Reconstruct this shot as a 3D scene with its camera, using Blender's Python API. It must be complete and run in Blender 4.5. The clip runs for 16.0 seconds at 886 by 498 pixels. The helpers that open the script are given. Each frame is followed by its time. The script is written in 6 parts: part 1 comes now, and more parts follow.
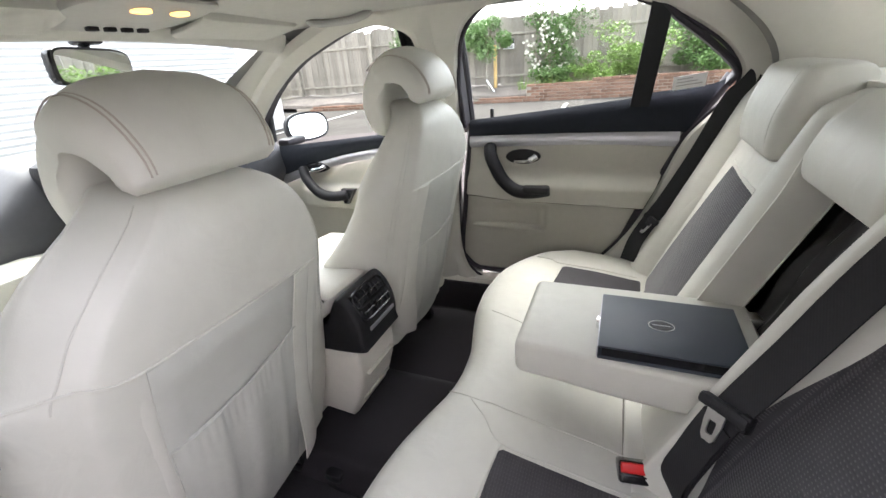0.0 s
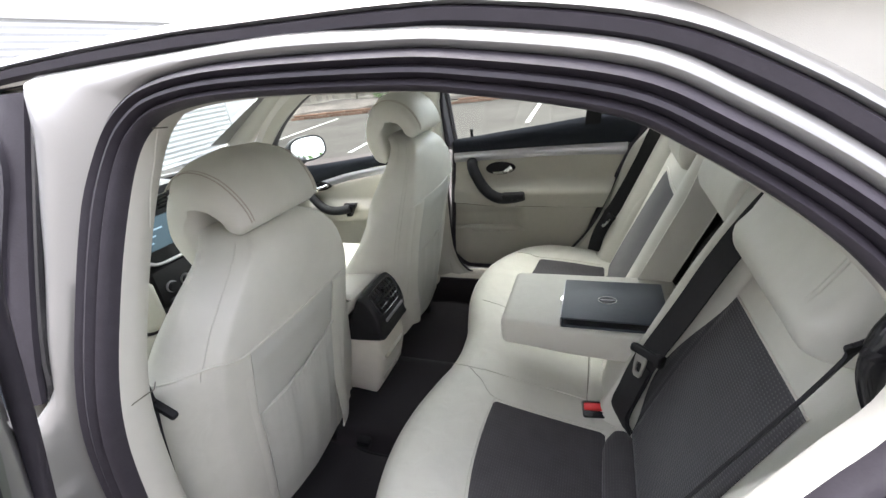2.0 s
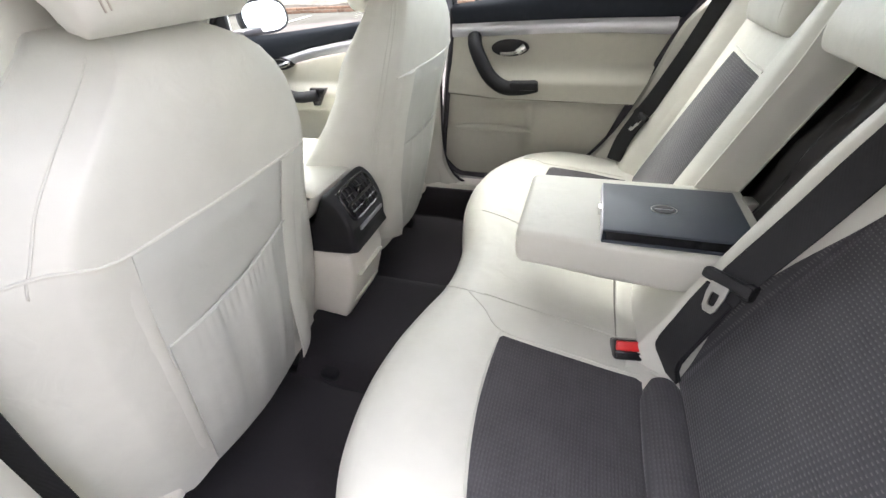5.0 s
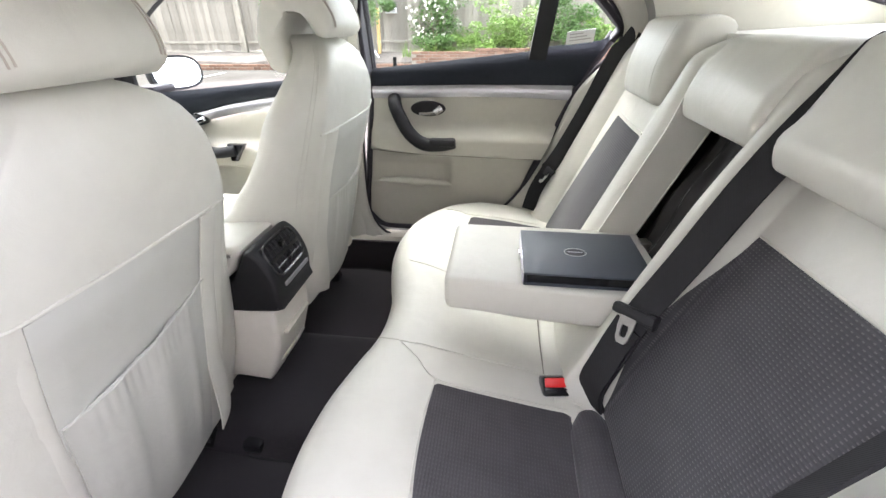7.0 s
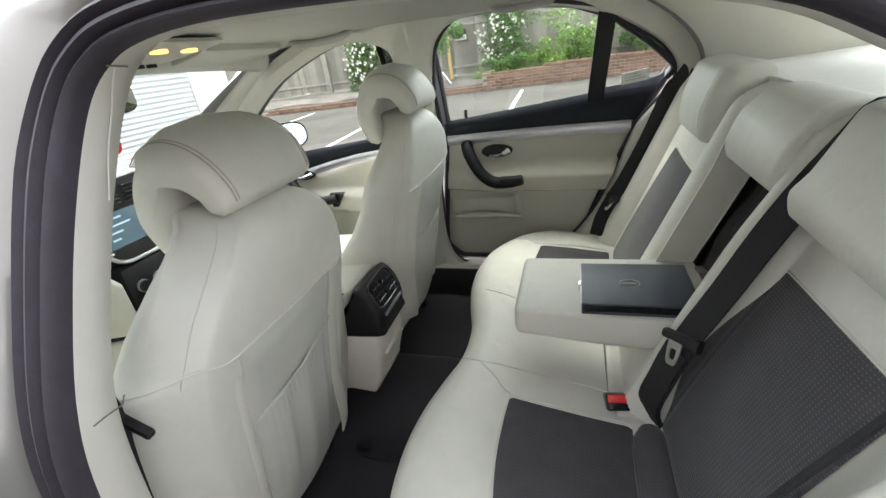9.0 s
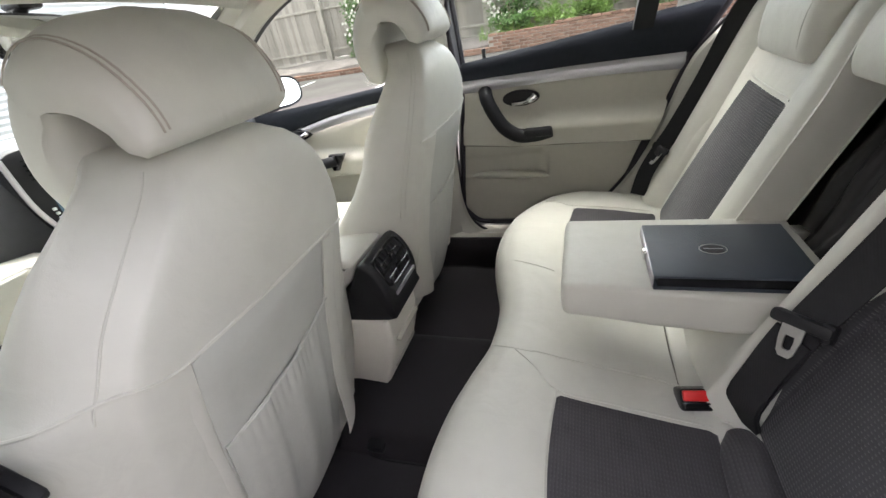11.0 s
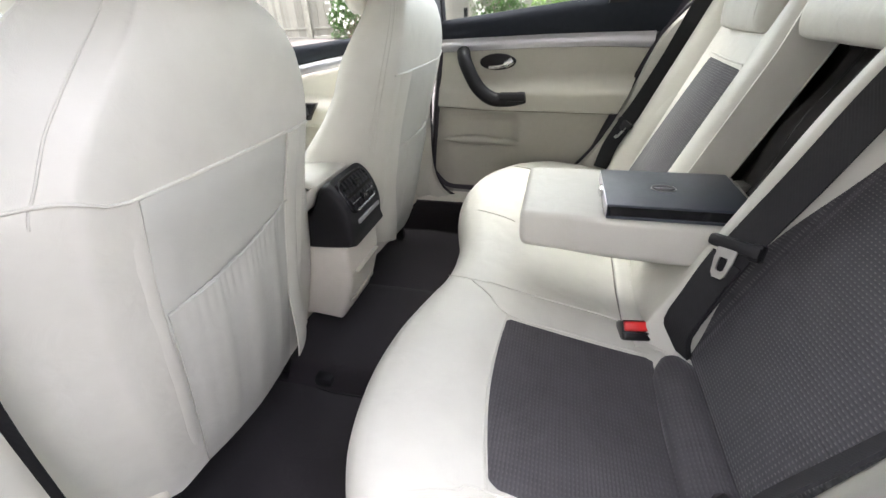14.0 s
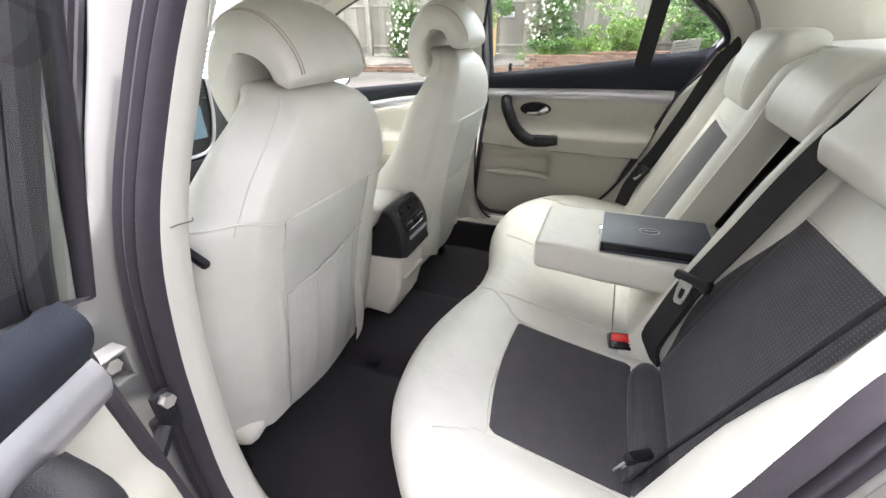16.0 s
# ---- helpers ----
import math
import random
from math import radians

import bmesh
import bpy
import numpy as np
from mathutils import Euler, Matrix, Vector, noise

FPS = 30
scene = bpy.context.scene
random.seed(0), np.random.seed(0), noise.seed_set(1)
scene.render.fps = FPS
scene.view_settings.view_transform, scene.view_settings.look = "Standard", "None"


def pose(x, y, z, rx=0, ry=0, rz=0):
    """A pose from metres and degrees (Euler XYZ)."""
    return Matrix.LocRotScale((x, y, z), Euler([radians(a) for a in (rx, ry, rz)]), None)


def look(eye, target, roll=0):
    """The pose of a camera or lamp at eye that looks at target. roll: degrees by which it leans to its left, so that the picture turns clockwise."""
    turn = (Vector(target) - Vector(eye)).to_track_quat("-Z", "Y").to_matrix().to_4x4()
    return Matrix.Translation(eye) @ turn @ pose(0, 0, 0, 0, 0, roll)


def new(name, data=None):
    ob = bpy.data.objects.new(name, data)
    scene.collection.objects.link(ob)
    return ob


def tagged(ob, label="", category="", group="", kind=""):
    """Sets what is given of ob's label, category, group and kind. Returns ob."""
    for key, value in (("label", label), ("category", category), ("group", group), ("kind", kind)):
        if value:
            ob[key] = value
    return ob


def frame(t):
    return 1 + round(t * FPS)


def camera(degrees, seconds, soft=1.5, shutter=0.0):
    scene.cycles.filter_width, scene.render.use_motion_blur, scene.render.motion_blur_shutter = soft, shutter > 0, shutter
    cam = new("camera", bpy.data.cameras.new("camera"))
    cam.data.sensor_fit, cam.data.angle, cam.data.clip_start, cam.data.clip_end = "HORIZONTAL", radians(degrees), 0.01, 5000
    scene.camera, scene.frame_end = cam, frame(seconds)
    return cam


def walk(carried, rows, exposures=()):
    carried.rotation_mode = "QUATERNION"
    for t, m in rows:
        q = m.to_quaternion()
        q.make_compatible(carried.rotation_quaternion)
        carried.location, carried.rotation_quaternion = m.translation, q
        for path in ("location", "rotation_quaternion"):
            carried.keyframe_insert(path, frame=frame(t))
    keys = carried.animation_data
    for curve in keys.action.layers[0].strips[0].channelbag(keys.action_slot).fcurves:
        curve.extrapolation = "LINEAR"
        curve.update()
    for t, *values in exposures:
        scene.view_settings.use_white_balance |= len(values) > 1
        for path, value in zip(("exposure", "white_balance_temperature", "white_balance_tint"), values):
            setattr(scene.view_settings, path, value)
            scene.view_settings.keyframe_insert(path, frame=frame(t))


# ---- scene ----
cam = camera(92.4, 16.0)
PATH = [
    (0, (0.196, -0.704, 1.151), (-0.532, 0.977, 0.35), -4.4),
    (0.5, (0.206, -0.815, 1.225), (-0.547, 0.853, 0.418), -6.1),
    (1, (0.188, -0.937, 1.246), (-0.414, 0.782, 0.421), -4.6),
    (1.5, (0.218, -0.961, 1.271), (-0.326, 0.779, 0.45), -5.5),
    (2, (0.261, -0.904, 1.262), (-0.418, 0.791, 0.448), -7.6),
    (2.5, (0.217, -0.848, 1.214), (-0.523, 0.8, 0.355), -7.0),
    (3, (0.144, -0.79, 1.181), (-0.562, 0.773, 0.151), -4.9),
    (5.5, (0.133, -0.664, 1.08), (-0.312, 0.922, -0.053), -3.3),
    (6, (0.104, -0.607, 1.093), (-0.2, 1.154, 0.197), -2.4),
    (6.5, (0.088, -0.651, 1.057), (-0.172, 1.103, 0.13), -3.4),
    (7, (0.136, -0.732, 1.093), (-0.092, 1.022, 0.158), -0.3),
    (7.5, (0.193, -0.804, 1.155), (-0.018, 0.935, 0.191), 0.3),
    (8, (0.215, -0.899, 1.19), (-0.194, 0.815, 0.245), -5.8),
    (8.5, (0.219, -0.959, 1.246), (-0.351, 0.751, 0.379), -8.1),
    (9, (0.178, -0.853, 1.21), (-0.414, 0.859, 0.365), -8.0),
    (9.5, (0.116, -0.764, 1.191), (-0.501, 0.936, 0.337), -11.2),
    (12, (0.087, -0.694, 1.077), (-0.456, 0.947, 0.071), -6.4),
    (12.5, (0.093, -0.76, 1.075), (-0.338, 0.95, 0.132), -3.2),
    (13, (0.097, -0.788, 1.064), (-0.392, 0.902, 0.113), -3.0),
    (13.5, (0.121, -0.769, 1.031), (-0.328, 0.932, 0.079), -2.0),
    (14, (0.103, -0.77, 1.003), (-0.365, 0.908, 0.02), -2.6),
    (14.5, (0.099, -0.764, 1.021), (-0.362, 0.907, 0.024), -3.2),
    (15, (0.118, -0.785, 1.083), (-0.378, 0.881, 0.094), -2.1),
    (15.5, (0.164, -0.866, 1.125), (-0.435, 0.823, 0.239), 1.6),
    (16, (0.176, -0.957, 1.119), (-0.476, 0.694, 0.199), -1.1),
]
EXPOSURES = [(0, 3.56, 6450, 19), (0.5, 3.52, 6450, 19), (1.5, 3.58, 6480, 17), (2, 3.22, 6400, 15), (2.5, 3.38, 6500, 14), (3, 3.52, 6520, 13), (5.5, 4.04, 6480, 18), (6, 4.04, 6480, 18), (7, 4.08, 6430, 19), (7.5, 3.92, 6430, 18), (8, 3.84, 6480, 16), (8.5, 3.34, 6450, 16),
             (9, 3.25, 6500, 11), (9.5, 3.23, 6550, 11), (12, 3.74, 6560, 20), (12.5, 4.02, 6500, 19), (13, 3.8, 6480, 18), (14.5, 3.96, 6460, 18), (15, 3.98, 6460, 17), (15.5, 3.84, 6470, 17), (16, 3.8, 6500, 16)]
walk(cam, [(t, look(eye, target, roll)) for t, eye, target, roll in PATH], EXPOSURES)

# ---- world, sun, exposure ----
world = bpy.data.worlds.new("sky")
scene.world = world
world.use_nodes = True
wn = world.node_tree
sky = wn.nodes.new("ShaderNodeTexSky")
sky.sky_type = "NISHITA"
sky.sun_disc = False
SUN_EL, SUN_ROT = radians(64), radians(-40)
sky.sun_elevation = SUN_EL
sky.sun_rotation = SUN_ROT
sky.air_density = 1.0
sky.dust_density = 4.0
grey = wn.nodes.new("ShaderNodeHueSaturation")
grey.inputs["Saturation"].default_value = 0.3
wn.links.new(sky.outputs["Color"], grey.inputs["Color"])
wn.links.new(grey.outputs["Color"], wn.nodes["Background"].inputs["Color"])
wn.nodes["Background"].inputs["Strength"].default_value = 0.15
sun_data = bpy.data.lights.new("sun", "SUN")
sun_data.energy, sun_data.angle, sun_data.color = 0.3, radians(60), (1.0, 0.98, 0.95)
sun = new("sun", sun_data)
sun.matrix_world = look((30 * math.cos(SUN_EL) * math.sin(SUN_ROT), 30 * math.cos(SUN_EL) * math.cos(SUN_ROT), 30 * math.sin(SUN_EL)), (0, 0, 0))


# ---- materials ----
def material(name, colour, rough=0.6, metal=0.0, noise_scale=60.0, vary=0.08, bump=0.1, bump_scale=400.0, spec=0.5, coarse=4.0, coat=0.0, sheen=0.0, random_amount=0.0):
    m = bpy.data.materials.new(name)
    m.use_nodes = True
    t = m.node_tree
    b = t.nodes["Principled BSDF"]
    b.inputs["Roughness"].default_value = rough
    b.inputs["Metallic"].default_value = metal
    b.inputs["Specular IOR Level"].default_value = spec
    b.inputs["Coat Weight"].default_value = coat
    b.inputs["Sheen Weight"].default_value = sheen
    co = t.nodes.new("ShaderNodeTexCoord")
    n1 = t.nodes.new("ShaderNodeTexNoise")
    n1.inputs["Scale"].default_value = noise_scale
    n1.inputs["Detail"].default_value = 6
    n2 = t.nodes.new("ShaderNodeTexNoise")
    n2.inputs["Scale"].default_value = coarse
    n2.inputs["Detail"].default_value = 3
    for n in (n1, n2):
        t.links.new(co.outputs["Object"], n.inputs["Vector"])
    add = t.nodes.new("ShaderNodeMath")
    add.operation = "ADD"
    t.links.new(n1.outputs["Fac"], add.inputs[0])
    t.links.new(n2.outputs["Fac"], add.inputs[1])
    last = add.outputs[0]
    if random_amount:
        info = t.nodes.new("ShaderNodeObjectInfo")
        mul = t.nodes.new("ShaderNodeMath")
        mul.operation = "MULTIPLY_ADD"
        mul.inputs[1].default_value = random_amount
        t.links.new(info.outputs["Random"], mul.inputs[0])
        t.links.new(last, mul.inputs[2])
        last = mul.outputs[0]
    ramp = t.nodes.new("ShaderNodeMapRange")
    ramp.inputs["From Min"].default_value = 0.6
    ramp.inputs["From Max"].default_value = 1.4 + random_amount
    t.links.new(last, ramp.inputs["Value"])
    mix = t.nodes.new("ShaderNodeMix")
    mix.data_type = "RGBA"
    lo = [max(0.0, c * (1 - vary)) for c in colour]
    hi = [min(1.0, c * (1 + vary)) for c in colour]
    mix.inputs["A"].default_value = (*lo, 1)
    mix.inputs["B"].default_value = (*hi, 1)
    t.links.new(ramp.outputs["Result"], mix.inputs["Factor"])
    t.links.new(mix.outputs["Result"], b.inputs["Base Color"])
    if bump:
        n3 = t.nodes.new("ShaderNodeTexNoise")
        n3.inputs["Scale"].default_value = bump_scale
        n3.inputs["Detail"].default_value = 4
        t.links.new(co.outputs["Object"], n3.inputs["Vector"])
        bp = t.nodes.new("ShaderNodeBump")
        bp.inputs["Strength"].default_value = bump
        bp.inputs["Distance"].default_value = 0.002
        t.links.new(n3.outputs["Fac"], bp.inputs["Height"])
        t.links.new(bp.outputs["Normal"], b.inputs["Normal"])
    return m


def math_node(t, op, a, b=None, c=None):
    n = t.nodes.new("ShaderNodeMath")
    n.operation = op
    for i, v in enumerate((a, b, c)):
        if v is None:
            continue
        if isinstance(v, (int, float)):
            n.inputs[i].default_value = v
        else:
            t.links.new(v, n.inputs[i])
    return n.outputs[0]


def leather(name, colour, rough=0.5):
    """Grained leather with soft pull wrinkles."""
    m = material(name, colour, rough, vary=0.05, noise_scale=25, bump=0.0, coarse=5)
    t = m.node_tree
    b = t.nodes["Principled BSDF"]
    co = t.nodes.new("ShaderNodeTexCoord")
    v = t.nodes.new("ShaderNodeTexVoronoi")
    v.feature = "DISTANCE_TO_EDGE"
    v.inputs["Scale"].default_value = 700
    w = t.nodes.new("ShaderNodeTexNoise")
    w.inputs["Scale"].default_value = 22
    w.inputs["Detail"].default_value = 4
    w.inputs["Distortion"].default_value = 0.6
    for n in (v, w):
        t.links.new(co.outputs["Object"], n.inputs["Vector"])
    b1 = t.nodes.new("ShaderNodeBump")
    b1.inputs["Strength"].default_value = 0.28
    b1.inputs["Distance"].default_value = 0.006
    t.links.new(w.outputs["Fac"], b1.inputs["Height"])
    b2 = t.nodes.new("ShaderNodeBump")
    b2.inputs["Strength"].default_value = 0.25
    b2.inputs["Distance"].default_value = 0.0006
    t.links.new(v.outputs["Distance"], b2.inputs["Height"])
    t.links.new(b1.outputs["Normal"], b2.inputs["Normal"])
    t.links.new(b2.outputs["Normal"], b.inputs["Normal"])
    return m


def cloth(name, base, dash, along):
    """Ribbed upholstery cloth with rows of small light dashes. along: the axis (1 or 2 components) that the ribs step over."""
    m = bpy.data.materials.new(name)
    m.use_nodes = True
    t = m.node_tree
    b = t.nodes["Principled BSDF"]
    b.inputs["Roughness"].default_value = 0.9
    b.inputs["Sheen Weight"].default_value = 0.25
    b.inputs["Sheen Roughness"].default_value = 0.35
    b.inputs["Specular IOR Level"].default_value = 0.2
    co = t.nodes.new("ShaderNodeTexCoord")
    sep = t.nodes.new("ShaderNodeSeparateXYZ")
    t.links.new(co.outputs["Object"], sep.inputs["Vector"])
    u = sep.outputs[1]
    v = math_node(t, "ADD", math_node(t, "MULTIPLY", sep.outputs[0], along[0]), math_node(t, "MULTIPLY", sep.outputs[2], along[1]))
    cu = math_node(t, "MULTIPLY", u, 1 / 0.0072)
    cv = math_node(t, "MULTIPLY", v, 1 / 0.0048)
    fu = math_node(t, "FRACT", cu)
    fv = math_node(t, "FRACT", cv)
    on = math_node(t, "MULTIPLY", math_node(t, "LESS_THAN", math_node(t, "ABSOLUTE", math_node(t, "SUBTRACT", fu, 0.5)), 0.2),
                   math_node(t, "LESS_THAN", math_node(t, "ABSOLUTE", math_node(t, "SUBTRACT", fv, 0.5)), 0.16))
    n1 = t.nodes.new("ShaderNodeTexNoise")
    n1.inputs["Scale"].default_value = 30
    n1.inputs["Detail"].default_value = 5
    t.links.new(co.outputs["Object"], n1.inputs["Vector"])
    shade = t.nodes.new("ShaderNodeMix")
    shade.data_type = "RGBA"
    shade.inputs["A"].default_value = (*[c * 0.8 for c in base], 1)
    shade.inputs["B"].default_value = (*[c * 1.25 for c in base], 1)
    t.links.new(n1.outputs["Fac"], shade.inputs["Factor"])
    mix = t.nodes.new("ShaderNodeMix")
    mix.data_type = "RGBA"
    t.links.new(on, mix.inputs["Factor"])
    t.links.new(shade.outputs["Result"], mix.inputs["A"])
    mix.inputs["B"].default_value = (*dash, 1)
    t.links.new(mix.outputs["Result"], b.inputs["Base Color"])
    rib = math_node(t, "ABSOLUTE", math_node(t, "SUBTRACT", fv, 0.5))
    bp = t.nodes.new("ShaderNodeBump")
    bp.inputs["Strength"].default_value = 0.85
    bp.inputs["Distance"].default_value = 0.0014
    bp.invert = True
    t.links.new(rib, bp.inputs["Height"])
    t.links.new(bp.outputs["Normal"], b.inputs["Normal"])
    return m


def webbing(name, colour):
    m = material(name, colour, 0.75, vary=0.15, noise_scale=120, bump=0.0, spec=0.3)
    t = m.node_tree
    co = t.nodes.new("ShaderNodeTexCoord")
    wv = t.nodes.new("ShaderNodeTexWave")
    wv.inputs["Scale"].default_value = 160
    t.links.new(co.outputs["Object"], wv.inputs["Vector"])
    bp = t.nodes.new("ShaderNodeBump")
    bp.inputs["Strength"].default_value = 0.3
    bp.inputs["Distance"].default_value = 0.0008
    t.links.new(wv.outputs["Fac"], bp.inputs["Height"])
    t.links.new(bp.outputs["Normal"], t.nodes["Principled BSDF"].inputs["Normal"])
    return m


def glass(name, colour=(1, 1, 1), weight=0.1):
    m = bpy.data.materials.new(name)
    m.use_nodes = True
    t = m.node_tree
    t.nodes.remove(t.nodes["Principled BSDF"])
    tr = t.nodes.new("ShaderNodeBsdfTransparent")
    tr.inputs["Color"].default_value = (*colour, 1)
    gl = t.nodes.new("ShaderNodeBsdfGlossy")
    gl.inputs["Roughness"].default_value = 0.02
    fr = t.nodes.new("ShaderNodeLayerWeight")
    fr.inputs["Blend"].default_value = 0.5
    power = math_node(t, "POWER", fr.outputs["Facing"], 4.0)
    fac = math_node(t, "MULTIPLY_ADD", power, 0.5, 0.035)
    mx = t.nodes.new("ShaderNodeMixShader")
    t.links.new(fac, mx.inputs["Fac"])
    t.links.new(tr.outputs["BSDF"], mx.inputs[1])
    t.links.new(gl.outputs["BSDF"], mx.inputs[2])
    t.links.new(mx.outputs["Shader"], t.nodes["Material Output"].inputs["Surface"])
    return m


def glow(name, colour, strength):
    m = bpy.data.materials.new(name)
    m.use_nodes = True
    b = m.node_tree.nodes["Principled BSDF"]
    b.inputs["Base Color"].default_value = (*colour, 1)
    b.inputs["Emission Color"].default_value = (*colour, 1)
    b.inputs["Emission Strength"].default_value = strength
    return m


M = dict(
    leather=leather("cream leather", (0.59, 0.58, 0.523)),
    panel_vinyl=leather("grey cream panel vinyl", (0.465, 0.467, 0.428), 0.52),
    piping=leather("cream piping", (0.57, 0.56, 0.503), 0.45),
    trim=material("beige soft trim", (0.47, 0.453, 0.385), 0.5, vary=0.04, bump=0.25, bump_scale=900, spec=0.35),
    pillar=material("beige pillar trim", (0.52, 0.505, 0.45), 0.65, vary=0.03, bump=0.2, bump_scale=1200, spec=0.3),
    shelf=material("pale shelf cloth", (0.76, 0.74, 0.69), 0.9, vary=0.05, bump=0.3, bump_scale=900, spec=0.2),
    headliner=material("grey beige headliner", (0.46, 0.45, 0.415), 0.95, vary=0.05, bump=0.4, bump_scale=1500, spec=0.1),
    dash_beige=material("grey beige dash plastic", (0.42, 0.415, 0.365), 0.6, vary=0.03, bump=0.2, bump_scale=1100),
    console=material("beige hard plastic", (0.62, 0.59, 0.52), 0.5, vary=0.03, bump=0.2, bump_scale=1100),
    black=material("black grained plastic", (0.012, 0.012, 0.014), 0.5, vary=0.2, bump=0.3, bump_scale=900, spec=0.32),
    belt_panel=material("dark blue grey dash skin", (0.022, 0.025, 0.033), 0.75, vary=0.15, bump=0.3, bump_scale=800, spec=0.15),
    vinyl=material("black vinyl", (0.012, 0.011, 0.012), 0.55, vary=0.2, bump=0.2, bump_scale=200, spec=0.3),
    stitch=material("brown beige stitching", (0.43, 0.39, 0.335), 0.7, vary=0.1, bump=0.0),
    # dark colour for trim joints and for shade drawn into creases
    crease=material("brown grey crease", (0.16, 0.15, 0.125), 0.8, vary=0.1, bump=0.0),
    dash=material("dark grey grained dash skin", (0.045, 0.046, 0.052), 0.55, vary=0.15, bump=0.3, bump_scale=800, spec=0.5),
    gloss=material("black gloss plastic", (0.012, 0.012, 0.014), 0.2, vary=0.1, bump=0.0),
    rubber=material("black rubber seal", (0.03, 0.026, 0.033), 0.6, vary=0.2, bump=0.15, bump_scale=300, spec=0.35),
    carpet=material("dark carpet", (0.029, 0.0255, 0.029), 0.98, vary=0.4, noise_scale=300, bump=0.9, bump_scale=900, spec=0.1, sheen=0.15),
    seat_cloth=cloth("grey ribbed cloth seat", (0.064, 0.061, 0.065), (0.088, 0.085, 0.088), (1.0, 0.0)),
    back_cloth=cloth("grey ribbed cloth back", (0.057, 0.056, 0.060), (0.115, 0.112, 0.113), (0.38, 0.92)),
    paint=material("champagne metallic paint", (0.25, 0.246, 0.236), 0.32, 0.5, vary=0.04, noise_scale=900, bump=0.0, coat=0.6),
    silver=material("satin silver trim", (0.56, 0.55, 0.575), 0.38, 0.8, vary=0.04, bump=0.0),
    chrome=material("chrome", (0.8, 0.8, 0.8), 0.12, 1.0, vary=0.02, bump=0.0),
    steel=material("bare steel", (0.55, 0.54, 0.52), 0.35, 0.9, vary=0.15, bump=0.1),
    webbing=webbing("black belt webbing", (0.02, 0.02, 0.022)),
    recess=material("creased black vinyl lining", (0.012, 0.01, 0.011), 0.42, vary=0.2, bump=0.25, bump_scale=60, spec=0.4),
    wallet=material("dark slate leatherette", (0.04, 0.05, 0.064), 0.36, vary=0.12, bump=0.4, bump_scale=900),
    red=material("red plastic", (0.7, 0.02, 0.02), 0.35, vary=0.05, bump=0.0),
    mirror=material("mirror glass", (0.85, 0.87, 0.88), 0.02, 1.0, vary=0.0, bump=0.0),
    glass=glass("clear glass", (0.84, 0.905, 0.845)),
    screen=glow("lit display glass", (0.035, 0.06, 0.075), 0.22),
    screen_text=glow("lit display text", (0.3, 0.42, 0.5), 0.12),
    lamp=glow("warm lamp lens", (1.0, 0.5, 0.11), 0.36),
    grey_plastic=material("grey overhead plastic", (0.38, 0.37, 0.345), 0.7, vary=0.05, bump=0.2, bump_scale=900),
    asphalt=material("worn asphalt", (0.07, 0.066, 0.061), 1.0, vary=0.35, noise_scale=40, bump=0.7, bump_scale=90, coarse=0.6, spec=0.0),
    line=material("worn white road paint", (0.36, 0.36, 0.34), 0.8, vary=0.2, noise_scale=30, bump=0.3, bump_scale=80),
    brick=material("weathered red brick", (0.19, 0.112, 0.08), 0.9, vary=0.5, noise_scale=25, bump=0.6, bump_scale=60, coarse=9, random_amount=1.2, spec=0.2),
    mortar=material("grey mortar", (0.27, 0.24, 0.2), 0.95, vary=0.2, bump=0.6, bump_scale=120),
    board=material("weathered grey fence board", (0.27, 0.245, 0.21), 0.9, vary=0.35, noise_scale=14, bump=0.7, bump_scale=60, coarse=2.5, random_amount=1.2, spec=0.2),
    post=material("weathered pale post", (0.28, 0.255, 0.215), 0.9, vary=0.25, noise_scale=10, bump=0.5, bump_scale=50),
    stake=material("yellow pine stake", (0.5, 0.34, 0.14), 0.8, vary=0.2, noise_scale=12, bump=0.4, bump_scale=60),
    soil=material("dry mulch soil", (0.115, 0.1, 0.088), 0.98, vary=0.5, noise_scale=18, bump=1.0, bump_scale=25, coarse=2),
    leaf=material("fresh green leaves", (0.145, 0.25, 0.045), 0.6, vary=0.45, noise_scale=6, bump=0.0, coarse=2.0),
    leaf_dark=material("mid green leaves", (0.075, 0.15, 0.035), 0.6, vary=0.45, noise_scale=6, bump=0.0, coarse=2.0),
    leaf_tree=material("soft green drooping leaves", (0.11, 0.2, 0.06), 0.6, vary=0.45, noise_scale=6, bump=0.0, coarse=2.0),
    petal=material("white rose petals", (0.6, 0.58, 0.5), 0.7, vary=0.1, bump=0.0),
    bark=material("brown bark", (0.16, 0.11, 0.075), 0.9, vary=0.3, bump=0.6, bump_scale=60),
    shutter=material("white roller shutter enamel", (0.56, 0.565, 0.56), 0.5, vary=0.06, noise_scale=8, bump=0.05, coarse=0.7),
    plain_grey=material("plain matt grey", (0.42, 0.41, 0.4), 0.9, vary=0.08, noise_scale=10, bump=0.3, bump_scale=60, coarse=0.8),
    render_wall=material("pale painted render", (0.68, 0.67, 0.66), 0.85, vary=0.07, noise_scale=12, bump=0.3, bump_scale=60, coarse=0.8),
    tyre=material("black tyre", (0.02, 0.02, 0.02), 0.85, vary=0.2, bump=0.4, bump_scale=200),
    sign_white=material("white sign board", (0.75, 0.75, 0.74), 0.5, vary=0.05, bump=0.0),
    sign_black=material("black sign board", (0.03, 0.03, 0.03), 0.5, vary=0.1, bump=0.0),
)

# ---- building helpers ----
ORIGIN = {}


